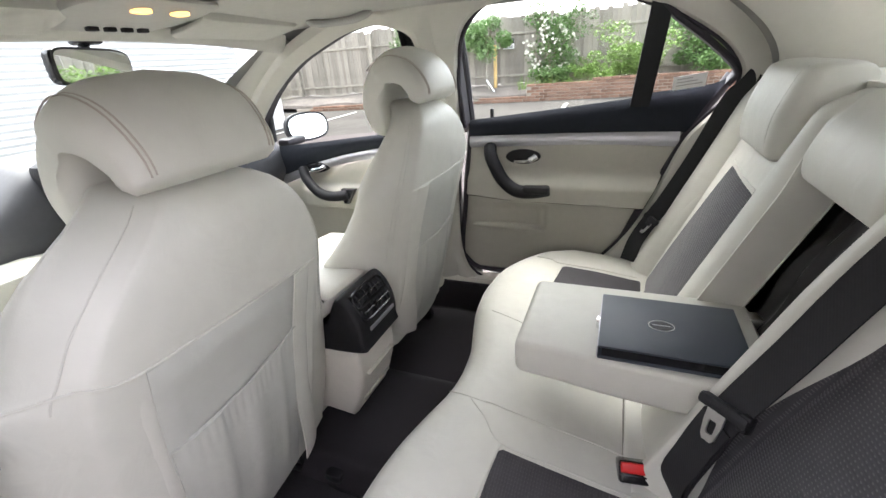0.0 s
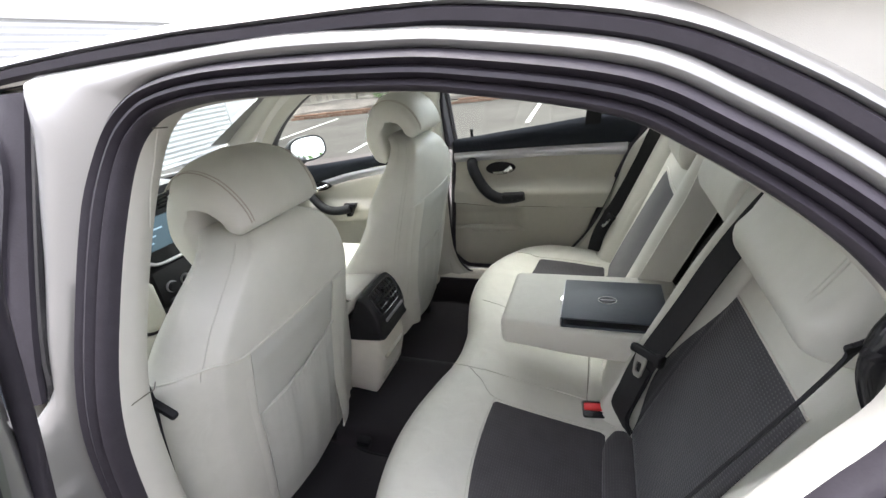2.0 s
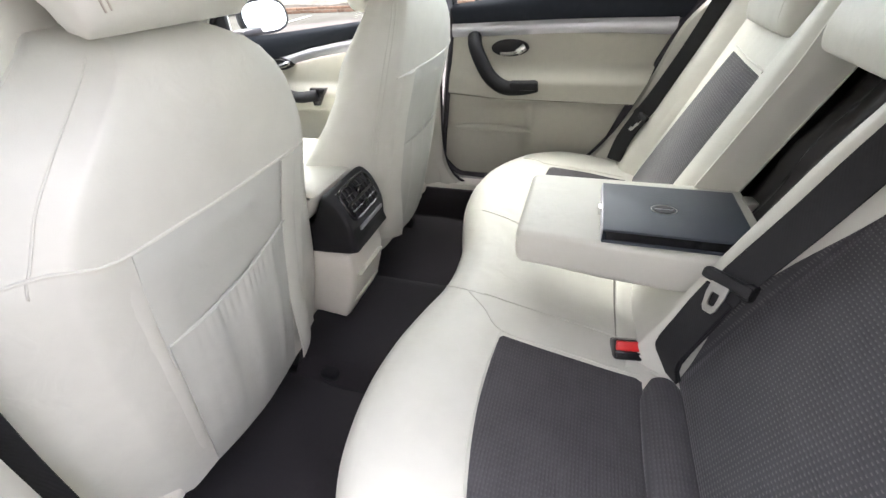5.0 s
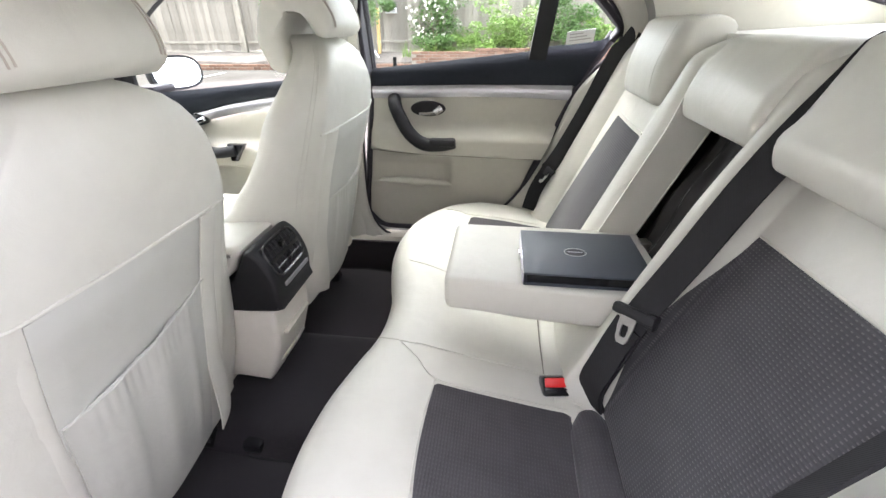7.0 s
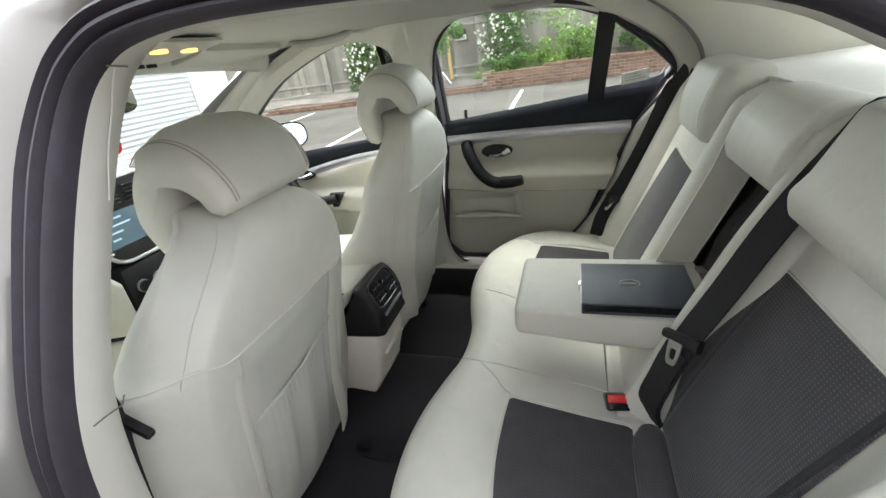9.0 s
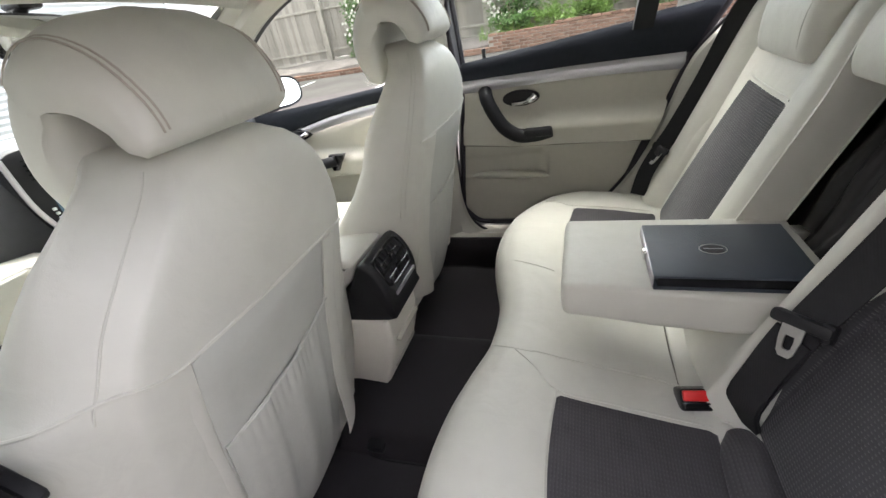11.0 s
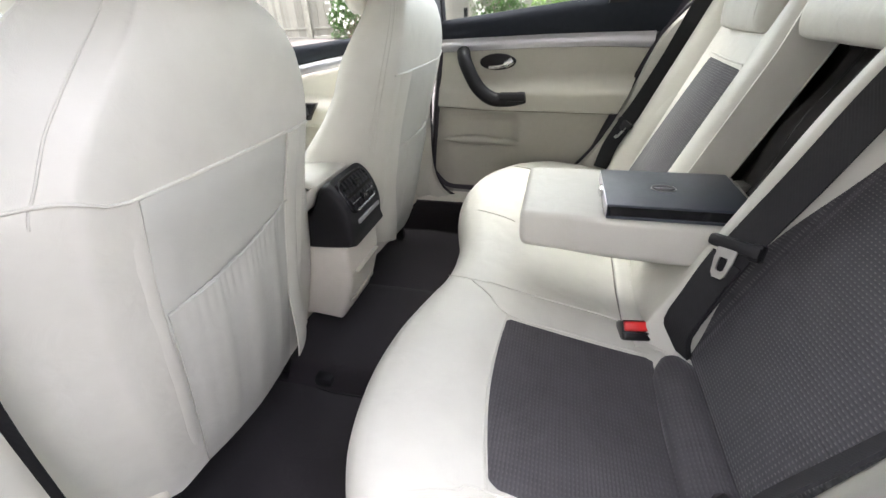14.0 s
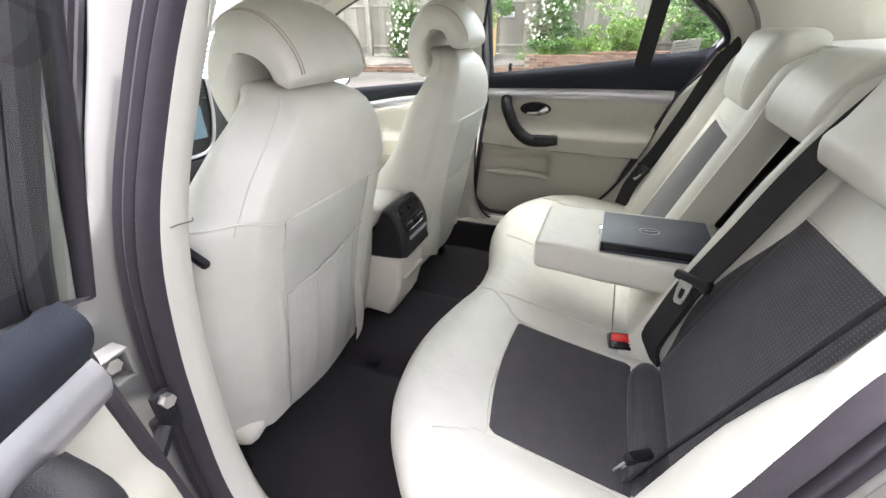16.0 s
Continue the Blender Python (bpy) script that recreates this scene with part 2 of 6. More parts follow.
def thing(name, label, category, at=(0, 0, 0), group="", kind=""):
    """An empty at the base of a thing, which parents its parts."""
    ob = new(name)
    ob.empty_display_size = 0.05
    ob.location = at
    ORIGIN[ob.name] = Vector(at)
    return tagged(ob, label, category, group, kind)


def part(name, bm, mat, parent=None, label="", smooth=True, kind=""):
    """Links a bmesh, given in world places, as one mesh under a thing or a part."""
    origin = Vector((0, 0, 0))
    if parent is not None:
        origin = ORIGIN[parent.name]
        bmesh.ops.translate(bm, verts=bm.verts, vec=-origin)
    bmesh.ops.recalc_face_normals(bm, faces=bm.faces)
    me = bpy.data.meshes.new(name)
    bm.to_mesh(me)
    bm.free()
    me.materials.append(M[mat] if isinstance(mat, str) else mat)
    if smooth:
        me.shade_smooth()
        me.set_sharp_from_angle(angle=radians(42))
    ob = new(name, me)
    if parent is not None:
        ob.parent = parent
    ORIGIN[ob.name] = origin
    if label:
        tagged(ob, label)
    if kind:
        tagged(ob, kind=kind)
    return ob


def solo(name, bm, mat, label, category, group="", kind="", smooth=True):
    """A thing that is one mesh."""
    return tagged(part(name, bm, mat, None, label, smooth), label, category, group, kind)


def surf(rows, close_u=False, close_v=False, skip=None):
    """A sheet over rows of points."""
    bm = bmesh.new()
    vs = [[bm.verts.new(p) for p in r] for r in rows]
    nu, nv = len(vs), len(vs[0])
    for i in range(nu if close_u else nu - 1):
        for j in range(nv if close_v else nv - 1):
            if skip and skip(i, j):
                continue
            a, b = vs[i][j], vs[(i + 1) % nu][j]
            c, d = vs[(i + 1) % nu][(j + 1) % nv], vs[i][(j + 1) % nv]
            try:
                bm.faces.new((a, b, c, d))
            except ValueError:
                pass
    if skip:
        for v in [v for v in bm.verts if not v.link_faces]:
            bm.verts.remove(v)
    return bm


def loft(rings, caps=True):
    """A closed body through closed rings of points."""
    bm = bmesh.new()
    vs = [[bm.verts.new(p) for p in r] for r in rings]
    n = len(vs[0])
    for a, b in zip(vs, vs[1:]):
        for j in range(n):
            bm.faces.new((a[j], a[(j + 1) % n], b[(j + 1) % n], b[j]))
    if caps:
        bm.faces.new(vs[0])
        bm.faces.new(vs[-1])
    return bm


def thicken(bm, d):
    bmesh.ops.recalc_face_normals(bm, faces=bm.faces)
    bmesh.ops.solidify(bm, geom=bm.faces[:], thickness=d)
    return bm


def join(*bms):
    out = bmesh.new()
    for b in bms:
        me = bpy.data.meshes.new("tmp")
        b.to_mesh(me)
        b.free()
        out.from_mesh(me)
        bpy.data.meshes.remove(me)
    return out


def box(x0, x1, y0, y1, z0, z1, r=0.0, seg=2):
    bm = bmesh.new()
    bmesh.ops.create_cube(bm, size=1)
    for v in bm.verts:
        v.co = Vector((x0 + (v.co.x + 0.5) * (x1 - x0), y0 + (v.co.y + 0.5) * (y1 - y0), z0 + (v.co.z + 0.5) * (z1 - z0)))
    if r:
        bmesh.ops.bevel(bm, geom=bm.edges[:] , offset=r, segments=seg, profile=0.5, affect="EDGES")
    return bm


def turn(bm, m):
    bmesh.ops.transform(bm, matrix=m, verts=bm.verts)
    return bm


def prism(poly, axis, a, b, r=0.0, seg=2):
    """A flat outline (pairs in the two other axes) pushed from a to b along axis, its edges rounded by r."""
    def at(p, d):
        q = list(p)
        q.insert("xyz".index(axis), d)
        return q
    bm = bmesh.new()
    lo = [bm.verts.new(at(p, a)) for p in poly]
    hi = [bm.verts.new(at(p, b)) for p in poly]
    n = len(poly)
    bm.faces.new(lo)
    bm.faces.new(hi[::-1])
    for i in range(n):
        bm.faces.new((lo[i], hi[i], hi[(i + 1) % n], lo[(i + 1) % n]))
    bmesh.ops.recalc_face_normals(bm, faces=bm.faces)
    if r:
        caps = [e for e in bm.edges if len({round(v.co["xyz".index(axis)], 6) for v in e.verts}) == 1]
        bmesh.ops.bevel(bm, geom=caps, offset=r, segments=seg, profile=0.5, affect="EDGES")
    return bm


def smooth_line(pts, n=8, closed=False):
    """Catmull-Rom points through pts."""
    pts = [Vector(p) for p in pts]
    m, out = len(pts), []
    for i in range(m if closed else m - 1):
        p1, p2 = pts[i], pts[(i + 1) % m]
        p0 = pts[i - 1] if (closed or i) else p1 + (p1 - p2)
        p3 = pts[(i + 2) % m] if (closed or i + 2 < m) else p2 + (p2 - p1)
        for k in range(n):
            t = k / n
            out.append(0.5 * ((2 * p1) + (p2 - p0) * t + (2 * p0 - 5 * p1 + 4 * p2 - p3) * t * t + (3 * p1 - p0 - 3 * p2 + p3) * t ** 3))
    if not closed:
        out.append(pts[-1])
    return out


def tube(pts, r, n=8, taper=None, squash=1.0):
    """A rod along pts."""
    pts = [Vector(p) for p in pts]
    rings = []
    up = Vector((0.123, 0.21, 0.97)).normalized()
    for i, p in enumerate(pts):
        d = (pts[min(i + 1, len(pts) - 1)] - pts[max(i - 1, 0)]).normalized()
        a = d.cross(up)
        if a.length < 0.05:
            a = d.cross(Vector((1, 0, 0)))
        a.normalize()
        b = a.cross(d)
        rr = r * (1 if taper is None else 1 + (taper - 1) * i / max(1, len(pts) - 1))
        rings.append([p + a * math.cos(k * math.tau / n) * rr + b * math.sin(k * math.tau / n) * rr * squash for k in range(n)])
    return loft(rings)


def strap(pts, wide, width, thick=0.0022):
    """A flat band along pts; wide: its broad direction."""
    pts = [Vector(p) for p in pts]
    wide = Vector(wide).normalized()
    rings = []
    for i, p in enumerate(pts):
        d = (pts[min(i + 1, len(pts) - 1)] - pts[max(i - 1, 0)]).normalized()
        w = (wide - d * wide.dot(d)).normalized()
        nrm = d.cross(w)
        rings.append([p + w * sx * width / 2 + nrm * sz * thick / 2 for sx, sz in ((-1, -1), (1, -1), (1, 1), (-1, 1))])
    return loft(rings)


def step(a, b, x):
    t = min(1.0, max(0.0, (x - a) / (b - a)))
    return t * t * (3 - 2 * t)


def curve_at(pts, x):
    """Straight steps through pairs in rising order."""
    if x <= pts[0][0]:
        return pts[0][1]
    for (x0, y0), (x1, y1) in zip(pts, pts[1:]):
        if x <= x1:
            return y0 + (y1 - y0) * (x - x0) / (x1 - x0)
    return pts[-1][1]


def soft_at(pts, x):
    """Smooth curve through pairs in rising order."""
    if x <= pts[0][0]:
        return pts[0][1]
    n = len(pts)
    for i in range(n - 1):
        if x <= pts[i + 1][0]:
            (x0, y0), (x1, y1) = pts[i], pts[i + 1]
            m0 = (y1 - pts[i - 1][1]) / (x1 - pts[i - 1][0]) if i else (y1 - y0) / (x1 - x0)
            m1 = (pts[i + 2][1] - y0) / (pts[i + 2][0] - x0) if i + 2 < n else (y1 - y0) / (x1 - x0)
            h = x1 - x0
            t = (x - x0) / h
            return (2 * t ** 3 - 3 * t * t + 1) * y0 + (t ** 3 - 2 * t * t + t) * h * m0 + (3 * t * t - 2 * t ** 3) * y1 + (t ** 3 - t * t) * h * m1
    return pts[-1][1]


def spread(a, b, n):
    return [a + (b - a) * i / (n - 1) for i in range(n)]

# ---- the car's shell ----
def side_y(z, s=1):
    """Half width of the cabin side at height z, leaning in above the belt line."""
    d = z - 0.93
    return s * (0.702 - 0.22 * (d + math.sqrt(d * d + 0.008)))


def roof_z(x, y):
    return 1.352 - 0.036 * (y / 0.58) ** 2 - 0.10 * max(0.0, (-0.35 - x)) ** 1.6 - 0.16 * max(0.0, x - 0.25) ** 1.7


OPENING = [(-0.285, 0.5), (-0.286, 0.7), (-0.274, 0.83), (-0.26, 0.945), (-0.25, 1.02), (-0.235, 1.12), (-0.213, 1.2), (-0.185, 1.235), (-0.142, 1.25),
           (-0.06, 1.254), (0.096, 1.246), (0.168, 1.237), (0.269, 1.216), (0.323, 1.189), (0.381, 1.151), (0.417, 1.118), (0.442, 1.079), (0.438, 1.035),
           (0.398, 0.986), (0.353, 0.925), (0.325, 0.856), (0.304, 0.794), (0.25, 0.66), (0.17, 0.54), (0.06, 0.44), (-0.08, 0.39), (-0.23, 0.395)]
FRONT_OPENING = [(-0.5, 0.39), (-0.8, 0.385), (-1.1, 0.39), (-1.22, 0.45), (-1.25, 0.6), (-1.24, 0.8), (-1.2, 0.92), (-1.12, 1.0), (-1.0, 1.095), (-0.85, 1.18), (-0.7, 1.235), (-0.6, 1.262), (-0.5, 1.272), (-0.41, 1.245), (-0.385, 1.2), (-0.4, 1.1), (-0.39, 0.95), (-0.39, 0.75), (-0.4, 0.5)]


def outline(pairs, n=5):
    return [(p.x, p.y) for p in smooth_line([(a, b, 0) for a, b in pairs], n, True)]


def normals(loop):
    out, n = [], len(loop)
    for i in range(n):
        (x0, z0), (x1, z1) = loop[i - 1], loop[(i + 1) % n]
        dx, dz = x1 - x0, z1 - z0
        k = math.hypot(dx, dz) or 1
        out.append((-dz / k, dx / k))
    return out


def pillarness(x, z):
    """1 on the middle pillar, 0 along the roof and behind the opening."""
    return step(-0.10, -0.2, x) * step(1.25, 1.15, z)


def ring_sheet(loop, roof_profile, pillar_profile, s):
    """A moulding round a side opening. Profiles: pairs of (outward in the side's plane, outward across the car), blended between roof and pillar."""
    nrm = normals(loop)
    rows = []
    for (d0, o0), pp in zip(roof_profile, pillar_profile):
        row = []
        for (x, z), (nx, nz) in zip(loop, nrm):
            f = pillarness(x, z)
            low = step(0.95, 0.86, z)
            d1, o1 = pp[0], pp[1] + (pp[2] if len(pp) > 2 else 0.0) * low
            d, o = d0 + (d1 - d0) * f, o0 + (o1 - o0) * f
            row.append((x + nx * d, side_y(z, s) + s * o, z + nz * d))
        rows.append(row)
    return surf(rows, close_v=True)


car = thing("car", "champagne metallic saloon car with its rear door open", "car", (0, 0, 0.0))
loop_r = outline(OPENING)
loop_f = outline(FRONT_OPENING)


SEAL_SHAPE = [(0.0, 0.0), (0.03, 0.012), (0.1, 0.018), (0.2, 0.02), (0.28, 0.017), (0.33, 0.011), (0.38, 0.016), (0.48, 0.022), (0.58, 0.02), (0.63, 0.013), (0.68, 0.017), (0.8, 0.022), (0.9, 0.018), (1.0, 0.008)]
EDGE_SHAPE = [(0.0, 0.0, 0.0), (0.03, 0.012, 0.011), (0.2, 0.02, 0.015), (0.4, 0.023, 0.016), (0.6, 0.018, 0.014), (0.78, 0.006, 0.01), (0.9, -0.01, 0.004), (1.0, -0.045, -0.01)]
# roof edge line: along the windscreen pillar, the roof and down behind the rear door
DRIP = smooth_line([(-1.3, 1.01, 0), (-1.0, 1.165, 0), (-0.85, 1.232, 0), (-0.7, 1.277, 0), (-0.5, 1.302, 0), (-0.3, 1.308, 0), (-0.14, 1.307, 0), (-0.06, 1.304, 0), (0.1, 1.296, 0), (0.18, 1.287, 0), (0.29, 1.262, 0), (0.36, 1.228, 0), (0.425, 1.182, 0), (0.475, 1.13, 0), (0.5, 1.075, 0), (0.49, 1.02, 0)], 5)


for s in (-1, 1):
    # beige lining round the door opening, wide enough to close the cabin side
    nr = normals(loop_r)
    rows = []
    for d, o in ((-0.004, 0.0), (-0.006, 0.012), (0.0, 0.03), (0.022, 0.042)):
        g = 0.022 if s > 0 else 0.0
        rows.append([(x + nx * (d + g * (1.0 + 1.0 * max(0.0, -nx) + 0.9 * max(0.0, nz) * step(0.3, 0.1, x))), side_y(z, s) - s * o * (1.0 + (0.3 * max(0.0, -nx) if s < 0 else 0.0)), z + nz * (d + g * (1.0 + 0.9 * max(0.0, nz) * step(0.3, 0.1, x)))) for (x, z), (nx, nz) in zip(loop_r, nr)])
    far = []
    for (x, z), (nx, nz) in zip(loop_r, nr):
        fx, fz = min(1.15, max(-0.325, x + nx * 0.9)), min(1.297, max(0.27, z + nz * 0.9))
        far.append((fx, side_y(fz, s) - s * (0.03 + (0.017 * max(0.0, -nx) if s < 0 else 0.0)), fz))
    rows.append(far)
    part("pillar_lining", surf(rows, close_v=True), "pillar", car, "beige moulded pillar lining")
    if s > 0:
        line = [(x + nx * (0.015 + 0.026 * max(0.0, -nx)), side_y(z, s) - 0.008, z + nz * (0.015 + 0.03 * max(0.0, nz) * step(0.3, 0.1, x))) for (x, z), (nx, nz) in zip(loop_r, nr)]
        part("inner_seal", tube(line + line[:2], 0.0065, 8), "rubber", car, "black inner door seal")
    nf = normals(loop_f)
    rows = [[(x, side_y(z, s) + s * 0.02, z) for (x, z) in loop_f],
            [(x - nx * 0.008, side_y(z, s) - s * 0.02, z - nz * 0.008) for (x, z), (nx, nz) in zip(loop_f, nf)],
            [(x + nx * 0.02, side_y(z, s) - s * 0.05, z + nz * 0.02) for (x, z), (nx, nz) in zip(loop_f, nf)]]
    far = []
    for (x, z), (nx, nz) in zip(loop_f, nf):
        reach = 0.05 if (z > 0.95 and nx < -0.15) else 0.5
        fx, fz = min(-0.325, max(-1.4, x + nx * reach)), min(1.3, max(0.27, z + nz * reach))
        fz = min(fz, curve_at([(-1.4, 0.95), (-0.86, 1.28), (-0.7, 1.3)], fx))
        far.append((fx, side_y(fz, s) - s * 0.03, fz))
    rows.append(far)
    part("pillar_lining", surf(rows, close_v=True), "pillar", car, "beige moulded pillar lining")
    # ribbed rubber seal, painted flange, then the black drip strip and the roof edge
    if s < 0:
        part("door_seal", ring_sheet(loop_r, [(-0.004 + 0.033 * u, o) for u, o in SEAL_SHAPE], [(-0.004 + 0.05 * u, o) for u, o in SEAL_SHAPE], s),
             "rubber", car, "ribbed dark rubber door seal")
    rows = []
    for u, op, ot in EDGE_SHAPE:
        row = []
        for (x, z), (nx, nz) in zip(loop_r, nr):
            f = pillarness(x, z)
            w = 0.028 + 0.016 * f + (0.03 if s > 0 else 0.0)
            ix, iz = x + nx * w, z + nz * w
            front = step(0.1, -0.05, x) * step(0.55, 0.6, z)
            ex, ez = x + nx * 0.044, z + nz * 0.044
            gx, gz = max(-0.35, x + nx * 0.25), min(1.3, z + nz * 0.25)
            if nz > 0.9:
                gx = ex
            ox, oz = ex + (gx - ex) * front, ez + (gz - ez) * front
            low = step(0.95, 0.86, z) * f
            o = ot + (op - ot) * f + low * (0.0, 0.0, 0.004, 0.02, 0.045, 0.075, 0.1, 0.13)[EDGE_SHAPE.index((u, op, ot))]
            row.append((ix + (ox - ix) * u, side_y(z, s) + s * o, iz + (oz - iz) * u))
        rows.append(row)
    part("door_frame", surf(rows, close_v=True), "paint", car, "painted metal door frame")
    dn = []
    for i, p in enumerate(DRIP):
        q = DRIP[min(i + 1, len(DRIP) - 1)] - DRIP[max(i - 1, 0)]
        k = math.hypot(q.x, q.y)
        dn.append((-q.y / k, q.x / k))
    def edge_row(d, o):
        return [(p.x + nx * d, side_y(p.y, s) + s * o, p.y + nz * d) for p, (nx, nz) in zip(DRIP, dn)]
    part("drip_strip", surf([edge_row(-0.011, -0.012), edge_row(-0.009, 0.014), edge_row(-0.004, 0.022), edge_row(0.004, 0.022), edge_row(0.007, 0.014)]), "rubber", car, "black roof drip strip")
    over_roof = []
    for p in DRIP:
        fx = min(p.x, 0.76)
        over_roof.append((p.x, s * 0.5, roof_z(fx, 0.5) + 0.002 if -0.88 < p.x < 0.3 else min(p.y + 0.03, roof_z(fx, 0.5) + 0.002)))
    part("roof_edge", surf([edge_row(0.006, 0.0), edge_row(0.0065, 0.019), edge_row(0.009, 0.022), edge_row(0.013, 0.018), edge_row(0.018, 0.004), over_roof]), "paint", car, "champagne metallic roof edge")
    # rear quarter round the opening's back and foot
    no = normals(loop_r)
    inner, outer, open_at = [], [], []
    for (x, z), (nx, nz) in zip(loop_r, no):
        inner.append((x + nx * 0.042, side_y(z, s) + s * 0.008, z + nz * 0.042))
        open_at.append(nx < -0.3 or (nz > 0.3 and x < 0.36) or (nz > 0.75))
        if nz < -0.5 and z < 0.7:
            outer.append((x + nx * 0.3, s * 0.8, 0.22))
        else:
            outer.append((1.22, s * 0.79, min(1.02, max(0.3, z + nz * 0.5))))
    mid = [((a[0] * 0.8 + b[0] * 0.2), (a[1] * 0.55 + b[1] * 0.45) + s * 0.03, (a[2] * 0.8 + b[2] * 0.2) + 0.008) for a, b in zip(inner, outer)]
    part("body_side", surf([inner, mid, outer], close_v=True, skip=lambda i, j: open_at[j] or open_at[(j + 1) % len(open_at)]), "paint", car, "champagne metallic rear quarter")


part("lining_seam", tube(smooth_line([(-0.181, -0.5625, 1.231), (-0.1965, -0.5595, 1.216), (-0.2085, -0.5625, 1.193), (-0.2185, -0.5715, 1.165), (-0.226, -0.584, 1.125)], 4), 0.0007, 6), "piping", car, "fine pillar trim seam")
part("lining_joint", tube([(-0.181, -0.569, 1.232), (-0.1805, -0.5615, 1.231), (-0.1795, -0.5525, 1.23)], 0.0008, 6), "crease", car, "fine pillar trim joint")
part("lining_joint", tube([(-0.2545, -0.672, 0.932), (-0.2558, -0.661, 0.931), (-0.261, -0.6395, 0.926), (-0.2825, -0.6235, 0.92)], 0.0008, 6), "crease", car, "fine pillar trim joint")


def lining_z(x, y):
    return 1.311 - 0.018 * (y / 0.56) ** 2 - 0.07 * max(0.0, (-0.45 - x)) ** 1.5 - 0.16 * max(0.0, x - 0.35) ** 1.7


xs, ys = spread(-0.9, 0.78, 30), spread(-0.5, 0.5, 25)
part("roof_panel", thicken(surf([[(x, y, roof_z(x, y)) for y in ys] for x in xs]), 0.006), "paint", car, "champagne metallic roof panel")
ys2 = spread(-0.548, 0.548, 31)
part("headliner", thicken(surf([[(x, y, lining_z(x, y)) for y in ys2] for x in spread(-0.88, 0.76, 30)]), -0.008), "headliner", car, "grey beige fabric headliner")
for s in (-1, 1):
    # A pillars and rear pillars inside and out
    a0, a1 = Vector((-0.86, s * 0.555, 1.262)), Vector((-1.38, s * 0.66, 0.95))
    part("windscreen_pillar", tube([a0.lerp(a1, k / 6) + Vector((0, 0, 0.012 * math.sin(k / 6 * math.pi))) for k in range(7)], 0.048, 12, squash=0.8), "pillar", car, "beige lined windscreen pillar")
rings = []
for y in spread(-0.54, 0.54, 15):
    z = 1.247 - 0.03 * (y / 0.54) ** 2
    rings.append([(-0.9, y, z + 0.05), (-0.895, y, z + 0.012), (-0.882, y, z), (-0.862, y, z + 0.002), (-0.848, y, z + 0.014), (-0.838, y, z + 0.05)])
part("header_lining", loft(rings), "headliner", car, "grey beige windscreen header lining")
# windscreen and rear window
def pane(rows, name, label):
    ob = part(name, surf(rows), "glass", car, label)
    return ob


pane([[(-0.86 - 0.02 * (1 - (y / 0.56) ** 2), y, 1.285 - 0.03 * (y / 0.56) ** 2) for y in spread(-0.56, 0.56, 13)],
      [(-1.15 - 0.05 * (1 - (y / 0.6) ** 2), y * 1.08, 1.12) for y in spread(-0.56, 0.56, 13)],
      [(-1.45 - 0.08 * (1 - (y / 0.6) ** 2), y * 1.18, 0.95) for y in spread(-0.56, 0.56, 13)]], "windscreen", "clear windscreen")
pane([[(0.79, y, 1.243 - 0.02 * (y / 0.5) ** 2) for y in spread(-0.5, 0.5, 11)], [(0.97, y * 1.13, 1.185 - 0.02 * (y / 0.5) ** 2) for y in spread(-0.5, 0.5, 11)], [(1.22 - 0.1 * (y / 0.5) ** 4, y * 1.12, 1.11 + 0.015 * (y / 0.5) ** 4) for y in spread(-0.5, 0.5, 11)]],
     "rear_window", "clear rear window")
edge = smooth_line([(1.22, 0, 1.112), (1.2, 0.3, 1.114), (1.15, 0.48, 1.119), (1.05, 0.56, 1.132), (0.93, 0.558, 1.168), (0.8, 0.5, 1.212), (0.775, 0.35, 1.238), (0.77, 0, 1.25)], 5)
edge += [Vector((p.x, -p.y, p.z)) for p in reversed(edge[:-1])]
part("rear_window_frame", tube(edge, 0.007, 8), "rubber", car, "black rear window edge")
for s in (-1, 1):
    part("rear_pillar", surf([[(0.45, s * 0.60, 1.2), (0.62, s * 0.61, 1.14), (0.8, s * 0.63, 1.09), (1.0, s * 0.65, 1.07), (1.2, s * 0.65, 1.07), (1.25, s * 0.4, 1.08), (1.25, 0.0, 1.08)],
                              [(0.45, s * 0.575, 1.25), (0.63, s * 0.57, 1.2), (0.82, s * 0.58, 1.15), (0.98, s * 0.6, 1.125), (1.14, s * 0.57, 1.108), (1.22, s * 0.33, 1.104), (1.24, 0.0, 1.104)],
                              [(0.5, s * 0.545, 1.275), (0.72, s * 0.5, 1.245), (0.8, s * 0.5, 1.212), (0.93, s * 0.56, 1.168), (1.05, s * 0.562, 1.132), (1.15, s * 0.48, 1.117), (1.22, 0.0, 1.11)]]), "pillar", car, "beige rear pillar lining")
    part("rear_pillar_skin", surf([[(0.5, s * 0.64, 1.16), (0.78, s * 0.68, 1.08), (1.2, s * 0.74, 1.0)], [(0.55, s * 0.6, 1.26), (0.8, s * 0.59, 1.2), (1.22, s * 0.66, 1.09)]]), "paint", car, "champagne metallic rear pillar")
# parcel shelf
part("parcel_shelf", thicken(surf([[(x, y, 1.052 + 0.05 * max(0, x - 0.62) + 0.004 * math.sin(y * 9)) for y in spread(-0.6, 0.6, 21)] for x in spread(0.56, 1.24, 8)]), -0.02), "shelf", car, "pale fabric parcel shelf")
